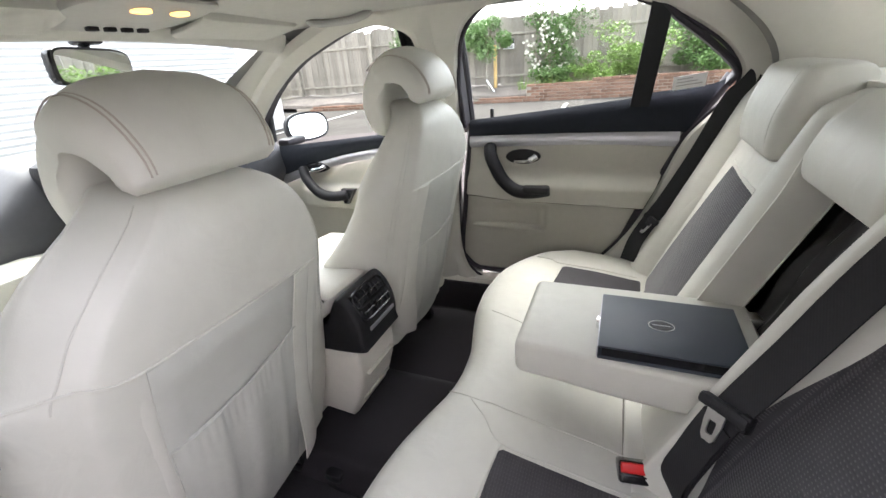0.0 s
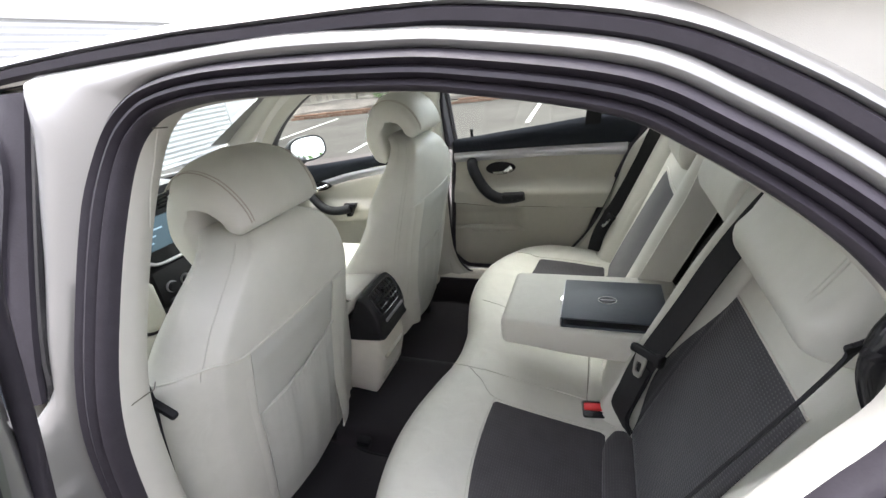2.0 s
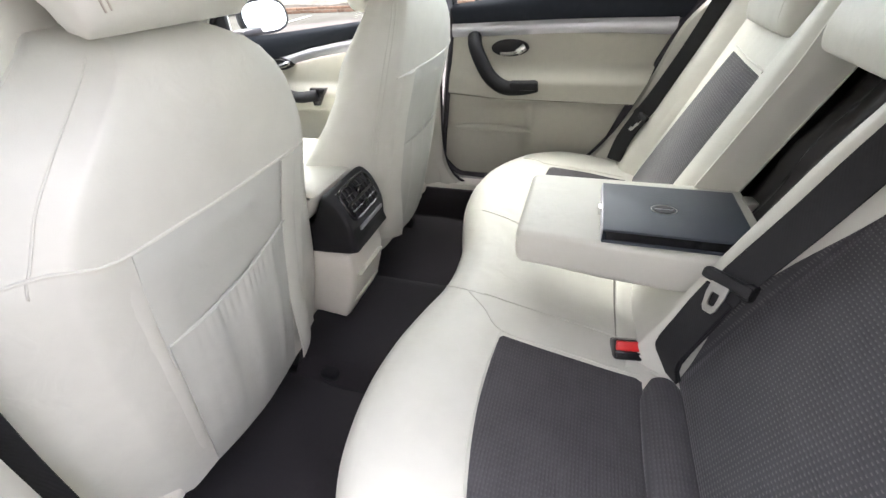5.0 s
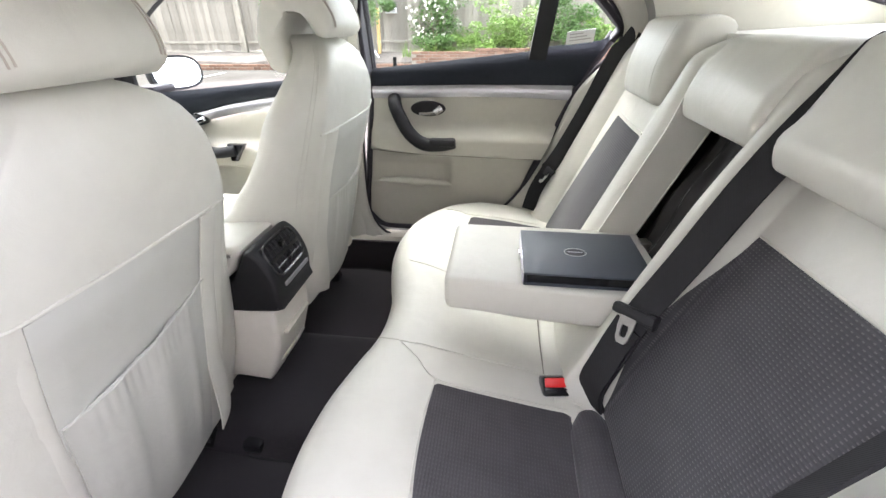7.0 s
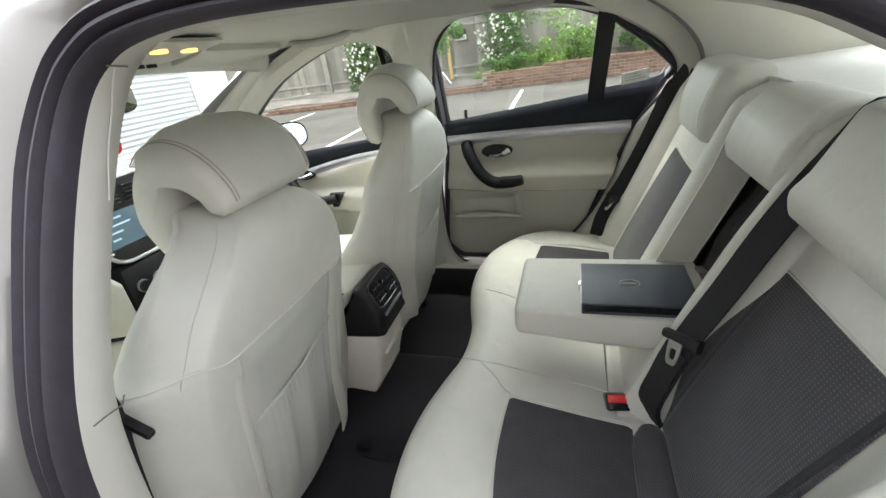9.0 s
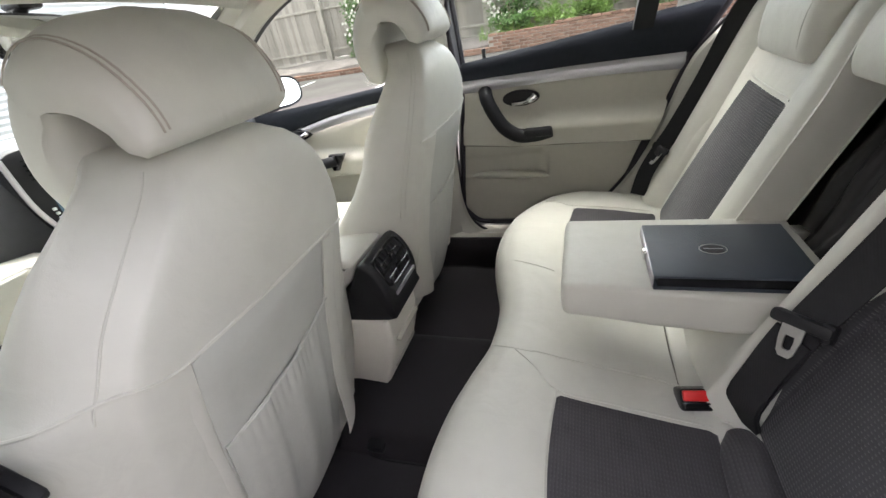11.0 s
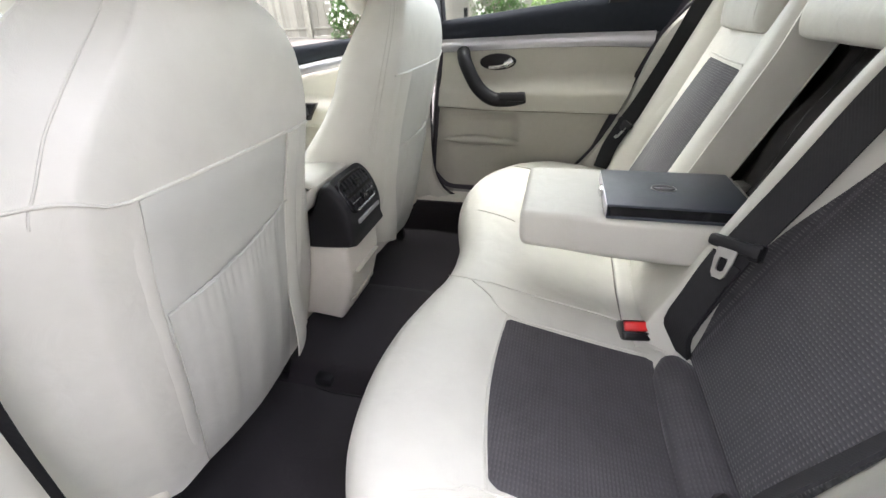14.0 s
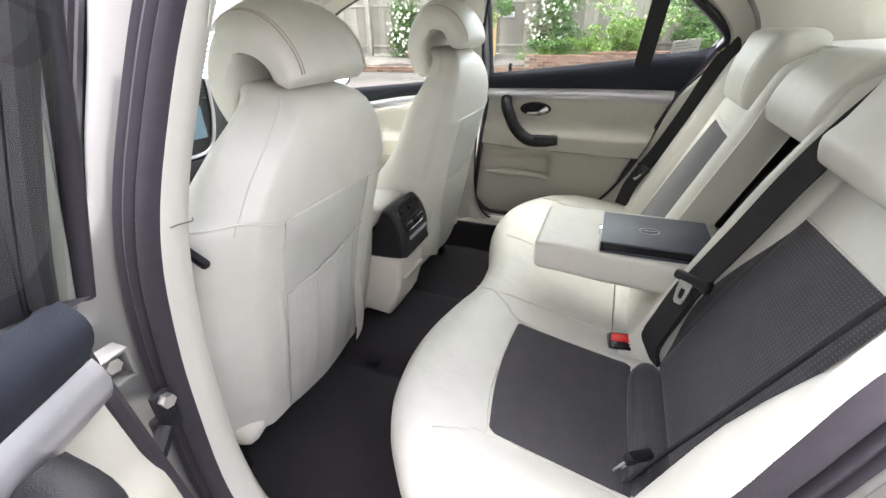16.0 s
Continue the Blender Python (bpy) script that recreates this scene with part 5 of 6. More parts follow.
for s in (-1, 1):
    v = thing("sun_visor", "grey beige sun visor folded up", "sun visor", (-0.8, s * 0.34, 1.26), "sun visors")
    part("visor_board", loft([[(x, s * 0.3 + 0.165 * math.copysign(abs(math.cos(a)) ** 0.25, math.cos(a)), z - 0.02 * (0.3 + s * 0.165 * math.cos(a)) ** 2 + 0.009 * math.copysign(abs(math.sin(a)) ** 0.5, math.sin(a))) for a in spread(0, math.tau, 33)[:-1]]
                              for x, z in ((-0.86, 1.262), (-0.852, 1.263), (-0.8, 1.27), (-0.75, 1.28), (-0.735, 1.286), (-0.729, 1.291))]), "headliner", v, "grey beige visor board")
    h = thing("grab_handle", "grey roof grab handle above the front door", "grab handle", (-0.58, s * 0.47, 1.29), "roof grab handles")
    part("handle_bar", tube(smooth_line([(-0.69, s * 0.475, 1.297), (-0.675, s * 0.462, 1.286), (-0.64, s * 0.458, 1.279), (-0.54, s * 0.458, 1.279), (-0.495, s * 0.464, 1.287), (-0.48, s * 0.476, 1.298)], 4), 0.0105, 10), "grey_plastic", h)
    h = thing("grab_handle", "grey roof grab handle above the rear door", "grab handle", (0.05, s * 0.48, 1.295), "roof grab handles")
    part("handle_bar", tube(smooth_line([(-0.04, s * 0.485, 1.298), (-0.03, s * 0.475, 1.288), (0.0, s * 0.472, 1.285), (0.08, s * 0.472, 1.285), (0.11, s * 0.475, 1.288), (0.12, s * 0.485, 1.298)], 4), 0.0095, 10), "grey_plastic", h)

rv = thing("rear_view_mirror", "dark framed interior mirror hanging at the windscreen", "mirror", (-0.93, 0.0, 1.2))
tilt = Matrix.Translation((-0.935, -0.015, 1.2)) @ Matrix.Rotation(radians(20), 4, "Z") @ Matrix.Rotation(radians(1), 4, "Y")
ring = [[(dx, 0.116 * sc * math.copysign(abs(math.cos(a)) ** 0.36, math.cos(a)), 0.038 * sc * (1 - 0.12 * math.cos(a)) * math.copysign(abs(math.sin(a)) ** 0.45, math.sin(a))) for a in spread(0, math.tau, 33)[:-1]] for dx, sc in ((0.008, 0.97), (0.004, 1.0), (-0.012, 0.98), (-0.03, 0.8), (-0.038, 0.4))]
part("mirror_housing", turn(loft(ring), tilt), "gloss", rv, "black mirror housing")
ring = [[(dx, 0.109 * math.copysign(abs(math.cos(a)) ** 0.36, math.cos(a)), 0.0325 * (1 - 0.12 * math.cos(a)) * math.copysign(abs(math.sin(a)) ** 0.45, math.sin(a))) for a in spread(0, math.tau, 33)[:-1]] for dx in (0.004, 0.0095)]
part("mirror_glass", turn(loft(ring), tilt), "mirror", rv, "mirror glass")
part("mirror_stem", tube(smooth_line([(-0.965, 0.0, 1.205), (-0.975, 0.0, 1.235), (-0.955, 0.0, 1.258)], 4), 0.011, 10), "gloss", rv, "black mirror stem")
part("sensor_cover", box(-0.985, -0.93, -0.025, 0.025, 1.245, 1.262, 0.008), "gloss", rv, "black sensor cover")
fresh = thing("air_freshener", "red and white card air freshener hanging from the mirror", "air freshener", (-0.93, -0.02, 1.08))
part("cord", tube([(-0.925, -0.035, 1.172), (-0.918, -0.05, 1.142)], 0.001, 6), "sign_white", fresh, "thin white cord")
part("card", prism([(p.x, p.y) for p in smooth_line([(-0.066, 1.09, 0), (-0.05, 1.075, 0), (-0.036, 1.09, 0), (-0.038, 1.12, 0), (-0.05, 1.142, 0), (-0.062, 1.135, 0), (-0.068, 1.115, 0)], 4, True)], "x", -0.919, -0.917), "red", fresh, "red card tag")
part("print", prism([(p.x, p.y) for p in smooth_line([(-0.06, 1.095, 0), (-0.05, 1.086, 0), (-0.044, 1.096, 0), (-0.046, 1.112, 0), (-0.054, 1.122, 0), (-0.061, 1.11, 0)], 4, True)], "x", -0.9168, -0.9155), "sign_white", fresh, "white printed patch")

# ---- rear bench ----
bench = thing("rear_bench", "cream leather rear bench with grey cloth inserts, armrest folded down", "car seat", (0.2, 0, 0.41))
FRONT_EDGE = [(0.0, -0.082), (0.08, -0.088), (0.16, -0.108), (0.25, -0.128), (0.35, -0.135), (0.45, -0.122), (0.52, -0.095), (0.58, -0.055), (0.63, -0.01), (0.66, 0.05)]


def cushion_z(x, y):
    a = abs(y)
    z = soft_at([(-0.14, 0.545), (-0.08, 0.556), (0.0, 0.55), (0.05, 0.538), (0.15, 0.515), (0.28, 0.49), (0.36, 0.485)], x)
    z -= 0.012 * math.exp(-((a - 0.31) / 0.11) ** 2) * step(-0.02, 0.08, x)
    z += 0.03 * step(0.47, 0.57, a) * step(-0.05, 0.2, x)
    z -= 0.012 * math.exp(-(a / 0.09) ** 2)
    return z


def cushion_rows():
    rows = []
    for y in spread(-0.655, 0.655, 110):
        xf = soft_at(FRONT_EDGE, abs(y))
        row = [(xf + 0.035, y, 0.4), (xf + 0.012, y, 0.43), (xf - 0.002, y, 0.465), (xf - 0.006, y, 0.495)]
        top = cushion_z(xf + 0.05, y)
        for ang in (15, 32, 50, 68):
            c, sn = math.cos(radians(ang)), math.sin(radians(ang))
            row.append((xf + 0.045 - 0.05 * c, y, 0.5 + (top - 0.5) * sn))
        for x in spread(0.0, 1.0, 60):
            xx = xf + 0.05 + (0.37 - xf - 0.05) * x
            row.append((xx, y, cushion_z(xx, y)))
        rows.append(row)
    return rows


part("cushion", surf(cushion_rows()), "leather", bench, "cream leather bench cushion")


def seam(pts, off=0.0015, r=0.0014, mat="piping", label="cream stitched seam"):
    part("seam", tube([(x, y, cushion_z(x, y) + off) for x, y in pts], r, 6), mat, bench, label)


for s in (-1, 1):
    # cloth insert: front edge bows, the sides run back to the bight
    def edge_x(k):
        return 0.05 + 0.015 * k - 0.014 * math.sin(math.pi * k)
    rows = []
    for k in spread(0, 1, 26):
        row = []
        for j in spread(0, 1, 22):
            x0 = edge_x(k)
            x = x0 + (0.29 - x0) * j
            y_in = 0.18 - 0.004 * j
            y_outer = (0.492 if s < 0 else 0.54) + 0.01 * j
            y = s * (y_in + (y_outer - y_in) * k)
            lift = 0.004 * min(1, 12 * min(k, 1 - k, j + 0.02, 1.02 - j))
            row.append((x, y, cushion_z(x, y) + lift - 0.001))
        rows.append(row)
    part("seat_insert", surf(rows), "seat_cloth", bench, "dark grey dotted cloth seat insert")
    seam([(p.x, p.y) for p in smooth_line(([(-0.028, s * 0.105, 0), (0.01, s * 0.14, 0)] if s < 0 else []) + [(0.05, s * 0.178, 0), (0.15, s * 0.177, 0), (0.285, s * 0.176, 0)], 5)])
    seam([(p.x, p.y) for p in smooth_line([(0.049, s * 0.178, 0), (0.04, s * 0.28, 0), (0.045, s * 0.4, 0), (0.063, s * (0.493 if s < 0 else 0.541), 0)], 5)])
    wide = 0.0 if s < 0 else 0.048
    seam([(p.x, p.y) for p in smooth_line([(-0.02, s * (0.525 + wide * 0.7), 0), (0.03, s * (0.505 + wide), 0), (0.065, s * (0.494 + wide), 0), (0.28, s * (0.503 + wide), 0)], 5)])
    if s < 0:
        seam([(p.x, p.y) for p in smooth_line([(0.0, -0.1, 0), (0.08, -0.098, 0), (0.2, -0.096, 0), (0.25, -0.1, 0)], 5)])
    if s > 0:
        seam([(p.x, p.y) for p in smooth_line([(0.254, 0.17, 0), (0.254, 0.035, 0), (0.253, -0.04, 0), (0.252, -0.103, 0), (0.268, -0.165, 0)], 5)])
        seam([(p.x, p.y) for p in smooth_line([(-0.071, 0.203, 0), (-0.03, 0.192, 0), (0.026, 0.178, 0)], 4)], 0.0008, 0.0012)
        seam([(p.x, p.y) for p in smooth_line([(-0.075, -0.101, 0), (-0.05, -0.1, 0), (0.005, -0.102, 0)], 4)], 0.0006, 0.001)
    # rolled cloth bolster in the bight
    ring = []
    for y in spread(0.178, 0.53, 16):
        r = 0.034 * min(1, 0.5 + (y - 0.178) * 14, 0.5 + (0.52 - y) * 12)
        ring.append([(0.322 + r * 1.15 * math.cos(a), s * y, 0.478 + r * math.sin(a) + 0.01 * step(0.4, 0.5, y)) for a in spread(0, math.tau, 17)[:-1]])
    part("bight_roll", loft(ring), "seat_cloth", bench, "dark grey cloth roll at the seat back's foot")


# raised strip along the cushion's rear edge; shade in the joint before it is a dark tube
def strip_x(y):
    return 0.251 + 0.012 * step(-0.1, -0.16, y)


part("rear_strip", surf([[(strip_x(y) + d, y, cushion_z(strip_x(y) + d, y) + h) for d, h in ((0.0, -0.002), (0.0015, 0.003), (0.006, 0.0062), (0.016, 0.0075), (0.04, 0.0075), (0.07, 0.006), (0.1, 0.006))] for y in spread(-0.168, 0.168, 30)]), "leather", bench, "cream leather strip before the seat back")
part("strip_joint", tube([(strip_x(y) - 0.001, y, cushion_z(strip_x(y), y) + 0.0006) for y in spread(-0.15, 0.168, 30)], 0.0016, 6), "crease", bench, "shadowed joint")


def back_plane(z):
    return 0.344 + (z - 0.505) * 0.41


def back_relief(y, z):
    """How far the backrest stands forward of its plane."""
    a = abs(y)
    if y > 0:
        f = 0.054 - 0.014 * step(0.3, 0.58, a) + 0.02 * step(0.25, 0.185, a) - 0.028 * max(0.0, (0.165 - a) / 0.04) ** 2 * (a < 0.166) - 0.1 * step(0.62, 0.67, a) + 0.01 * step(0.9, 1.02, z) * step(0.2, 0.15, a)
    else:
        f = 0.074 * step(0.184, 0.14, a) * (0.85 + 0.15 * step(1.04, 0.85, z))
        f += 0.085 * step(0.45, 0.56, a) * (1 - 0.9 * step(0.7, 0.93, z))
    f -= 0.05 * step(0.60, 0.66, a)
    f -= 0.05 * step(1.02, 1.075, z) ** 2
    return f


ys = sorted(set([round(v, 4) for v in spread(-0.66, 0.69, 123)] + [-0.1305, -0.118, 0.118, 0.1305, -0.1245, 0.1245] + [round(v, 4) for v in spread(-0.2, -0.137, 26)]))
zs = spread(0.42, 1.06, 60)
rows = []
for z in zs:
    row = []
    for y in ys:
        a = abs(y)
        f = back_relief(y, z)
        if a < 0.131:
            f = back_relief(math.copysign(0.14, y), z) if (a > 0.1246 or z > 0.975) else -0.012
        row.append((back_plane(z) - f, y, z))
    rows.append(row)
top = rows[-1]
for dx, dz in ((0.02, 0.008), (0.05, 0.01), (0.1, 0.004)):
    rows.append([(p[0] + dx, p[1], p[2] + dz) for p in top])
part("backrest", surf(rows, skip=lambda i, j: i < 50 and abs(ys[j]) < 0.1175 and abs(ys[min(j + 1, len(ys) - 1)]) < 0.1185), "leather", bench, "cream leather bench backrest")
# dark lining of the armrest recess
def fold(y, at, wide, deep):
    return deep * math.exp(-((y - at) / wide) ** 2)


rows = []
for z in spread(0.58, 1.0, 40):
    d = z - 0.7
    row = []
    for y in spread(-0.128, 0.128, 70):
        out = fold(y, 0.098 + 0.02 * d, 0.016, 0.02) + fold(y, 0.056 + 0.06 * d, 0.009, 0.017) + fold(y, 0.022 - 0.05 * d, 0.012, 0.014) + fold(y, -0.03 + 0.04 * d, 0.008, 0.012) + fold(y, -0.085, 0.02, 0.016)
        row.append((back_plane(z) + 0.034 - out * (0.65 + 0.35 * math.sin(z * 31 + y * 20)), y, z))
    rows.append(row)
part("recess_lining", surf(rows), "recess", bench, "creased black vinyl recess lining")
part("centre_foot", surf([[(back_plane(z) - 0.05 + 0.05 * max(0.0, (z - 0.6) / 0.07) ** 2 - 0.004 * math.cos(y / 0.13 * 1.5), y, z) for y in spread(-0.13, 0.13, 20)] for z in spread(0.44, 0.67, 24)]), "leather", bench, "cream leather panel below the armrest")
part("armrest_hinge", join(box(0.435, 0.462, 0.075, 0.105, 0.665, 0.7, 0.004), tube([(0.452, -0.1, 0.672), (0.452, 0.1, 0.672)], 0.008, 8)), "steel", bench, "steel armrest hinge")
for s in (-1, 1):
    def insert_point(k, v):
        if s > 0:
            z = 0.505 + (0.884 - 0.505) * v
            inner, outer = 0.222 + 0.004 * v, 0.57 - 0.07 * v ** 1.6
        else:
            z = 0.505 + (0.846 + 0.006 * k - 0.505) * v
            inner, outer = 0.183 + 0.003 * v - 0.018 * math.sin(math.pi * v), 0.455 + 0.005 * v
        return s * (inner + (outer - inner) * k), z
    rows = []
    for v in spread(0, 1, 50):
        row = []
        for k in [q ** 1.5 for q in spread(0, 1, 48)]:
            y, z = insert_point(k, v)
            e = min(1, 14 * min(k, 1 - k, v + 0.03, 1 - v))
            row.append((back_plane(z) - max(0.0, back_relief(y, z)) - ((0.004 * e - 0.002 * (1 - e)) if s > 0 else 0.0018 + 0.0045 * e) - 0.006 * math.sin(math.pi * k) * math.sin(math.pi * v), y, z))
        rows.append(row)
    part("back_insert", surf(rows), "back_cloth", bench, "dark grey dotted cloth back insert")
    line = [insert_point(k, 1.0) for k in spread(0, 1, 14)]
    part("seam", tube([(back_plane(z) - max(0.0, back_relief(y, z)) - 0.001, y, z + 0.001) for y, z in line], 0.002, 6), "piping", bench, "cream stitched seam")


def pad(y0, y1, z0, z1, x0, xm, zm, x1, label, soft=0.24, keep=0.03):
    """A head restraint pad above the backrest: its face runs from x0 at the foot over xm at zm to x1 under its rounded top."""
    rings = []
    for k in [0.5 - 0.5 * math.cos(math.pi * q) for q in spread(0, 1, 27)]:
        e = abs(2 * k - 1)
        y = y0 + (y1 - y0) * k
        sh = math.sqrt(max(0.0, 1 - max(0, (e - 1 + soft) / soft) ** 2))
        prof = [(z0 + 0.012, x0 + 0.06), (z0, x0 + 0.03), (z0 + 0.002, x0 + 0.01), (z0 + 0.012, x0), (z0 + 0.04, x0 - 0.003), (zm, xm), (z1 - 0.02, x1), (z1 - 0.006, x1 + 0.014), (z1, x1 + 0.04), (z1 - 0.003, x1 + 0.085), (z1 - 0.03, x1 + 0.1), (z0 + 0.04, x0 + 0.09)]
        zc = (z0 + z1) / 2
        rr = []
        for p in smooth_line([(a, b, 0) for a, b in prof], 3, True):
            back = 0.5 * (x0 + x1) + 0.07
            rr.append((p.y + (1 - sh) * keep * min(1, max(0, (back - p.y) / 0.08)), y, zc + (p.x - zc) * (0.9 + 0.1 * sh)))
        rings.append(rr)
    return part("head_restraint", loft(rings), "leather", bench, label)


pad(-0.124, 0.124, 0.938, 1.076, 0.466, 0.477, 1.02, 0.505, "cream leather centre head restraint", 0.09, 0.014)
left_pad = pad(-0.474, -0.166, 0.932, 1.09, 0.462, 0.478, 1.0, 0.512, "cream leather outer head restraint", 0.2, 0.036)
for e in (-0.424, -0.432):
    part("restraint_seam", tube([(p.y - 0.0004, e, p.x) for p in smooth_line([(0.932, 0.474, 0), (0.942, 0.464, 0), (0.97, 0.461, 0), (1.0, 0.478, 0), (1.07, 0.512, 0), (1.084, 0.526, 0)], 4)], 0.0011, 6), "piping", left_pad, "cream twin stitched seam")
right_pad = pad(0.236, 0.495, 0.938, 1.108, 0.45, 0.452, 1.025, 0.474, "cream leather outer head restraint", 0.2, 0.04)
part("restraint_seam", tube([(p.y + 0.0056, 0.268, p.x) for p in smooth_line([(0.94, 0.455, 0), (0.952, 0.4455, 0), (0.98, 0.4415, 0), (1.025, 0.4465, 0), (1.088, 0.469, 0), (1.102, 0.482, 0)], 4)], 0.0011, 6), "piping", right_pad, "cream stitched seam")
for s in (-1, 1):
    # side cushions beside the backrest, next to the door opening
    rings = []
    for z in spread(0.46, 1.04, 14):
        x = back_plane(z) - (0.085 if s < 0 else 0.05) + 0.05 * step(0.7, 1.0, z)
        w = 0.05 + 0.02 * math.sin(math.pi * (z - 0.46) / 0.58)
        rings.append([(x + 0.045 + 0.07 * math.copysign(abs(math.cos(a)) ** 0.7, math.cos(a)), s * ((0.60 if s < 0 else 0.632) + w * math.copysign(abs(math.sin(a)) ** 0.7, math.sin(a))), z) for a in spread(0, math.tau, 25)[:-1]])
    part("side_bolster", loft(rings), "leather", bench, "cream leather side bolster")
part("side_trim", surf([[(back_plane(z) + dx, y, z) for dx, y in ((-0.04, 0.57), (-0.07, 0.585), (-0.084, 0.605), (-0.09, 0.63), (-0.088, 0.652), (-0.06, 0.668), (0.0, 0.675))] for z in spread(0.5, 1.06, 20)]), "leather", bench, "cream leather side trim")
part("boot_bulkhead", thicken(surf([[(0.42 + 0.36 * k, y, 0.3 + 0.73 * k) for y in spread(-0.69, 0.69, 9)] for k in spread(0, 1, 6)]), 0.01), "carpet", bench, "dark boot bulkhead")
# fold-down armrest
rings = []
for x, shrink in ((0.0545, 0.016), (0.0555, 0.009), (0.059, 0.003), (0.066, 0.0), (0.12, 0.0), (0.2, 0.0), (0.3, 0.0), (0.4, 0.0), (0.438, 0.002), (0.445, 0.012)):
    y0, y1 = -0.1 - 0.02 * step(0.06, 0.32, x) + shrink, 0.14 - shrink
    z0, z1 = 0.63 - 0.006 * step(0.06, 0.2, x) + shrink, 0.698 - shrink * 0.8
    ring = []
    for a0, cy, cz in ((-90, y1, z0), (0, y1, z1), (90, y0, z1), (180, y0, z0)):
        r = 0.009 if cz == z1 else 0.016
        for a in spread(a0, a0 + 90, 5):
            ring.append((x, cy - math.copysign(r, cy - 0.02) + r * math.cos(radians(a)), cz + (r if cz == z0 else -r) + r * math.sin(radians(a))))
    rings.append(ring)
part("armrest", loft(rings), "leather", bench, "cream leather fold-down armrest")

# ---- belts, buckles and loose things on the bench ----
buck = thing("seat_buckle", "black seat belt buckle with red release button", "seat belt", (0.27, -0.142, 0.5))
at = Matrix.Translation((0.266, -0.139, 0.508)) @ Matrix.Rotation(radians(8), 4, "Z") @ Matrix.Rotation(radians(50), 4, "X")
part("buckle_body", turn(join(box(-0.025, 0.025, -0.0195, 0.0155, -0.03, 0.011, 0.005, 3), box(-0.024, 0.024, -0.0085, -0.005, 0.006, 0.0135, 0.0012)), at), "gloss", buck, "black buckle body")
part("buckle_button", turn(box(-0.0225, 0.0225, -0.0035, 0.0135, 0.007, 0.0145, 0.003, 3), at), "red", buck, "red release button")


def tongue_plate():
    """A tapered steel tongue with a slot, pointing down from its grip."""
    outer = [(-0.013, -0.004), (0.013, -0.004), (0.013, -0.024), (0.01, -0.044), (0.006, -0.05), (-0.006, -0.05), (-0.01, -0.044), (-0.013, -0.024)]
    slot = [(-0.0055, -0.02), (0.0055, -0.02), (0.006, -0.026), (0.0055, -0.037), (0.003, -0.04), (-0.003, -0.04), (-0.0055, -0.037), (-0.006, -0.026)]
    return surf([[(d, a, b) for a, b in loop] for loop, d in ((outer, -0.0016), (outer, 0.0016), (slot, 0.0016), (slot, -0.0016))], close_u=True, close_v=True)


cb = thing("seat_belt", "black centre seat belt running down the bench backrest", "seat belt", (0.33, -0.15, 0.5), "seat belts")
BY = -0.175
pts = [(0.66, BY, 1.08), (0.60, BY, 1.083), (0.552, BY, 1.076), (0.528, BY, 1.04), (0.486, BY, 0.97), (0.448, BY, 0.893), (0.41, BY, 0.803), (0.362, BY, 0.696), (0.346, BY, 0.642), (0.32, BY, 0.55), (0.332, BY + 0.005, 0.5)]
part("webbing", strap(smooth_line(pts, 3), (-0.52, 0.85, 0.05), 0.048, 0.003), "webbing", cb, "black belt webbing")
part("webbing_fold", strap(smooth_line([(0.352, BY, 0.68), (0.34, BY, 0.645), (0.327, BY, 0.6), (0.314, BY, 0.55), (0.326, BY + 0.005, 0.5)], 3), (-0.5, 0.85, 0.05), 0.05, 0.004), "webbing", cb, "folded black webbing")
c = Vector((0.357, BY, 0.702))
rot = Matrix.Translation(c) @ Matrix.Rotation(radians(38), 4, "Z") @ Matrix.Rotation(radians(20), 4, "Y") @ Matrix.Rotation(radians(-6), 4, "X")
tongue = part("tongue_grip", turn(join(box(-0.009, 0.009, -0.036, 0.036, -0.009, 0.009, 0.006), box(-0.006, 0.012, -0.036, -0.02, -0.014, 0.012, 0.005)), rot), "black", cb, "black belt tongue grip")
part("tongue_plate", turn(tongue_plate(), rot @ Matrix.Translation((-0.006, 0.004, 0))), "steel", tongue, "steel belt tongue")

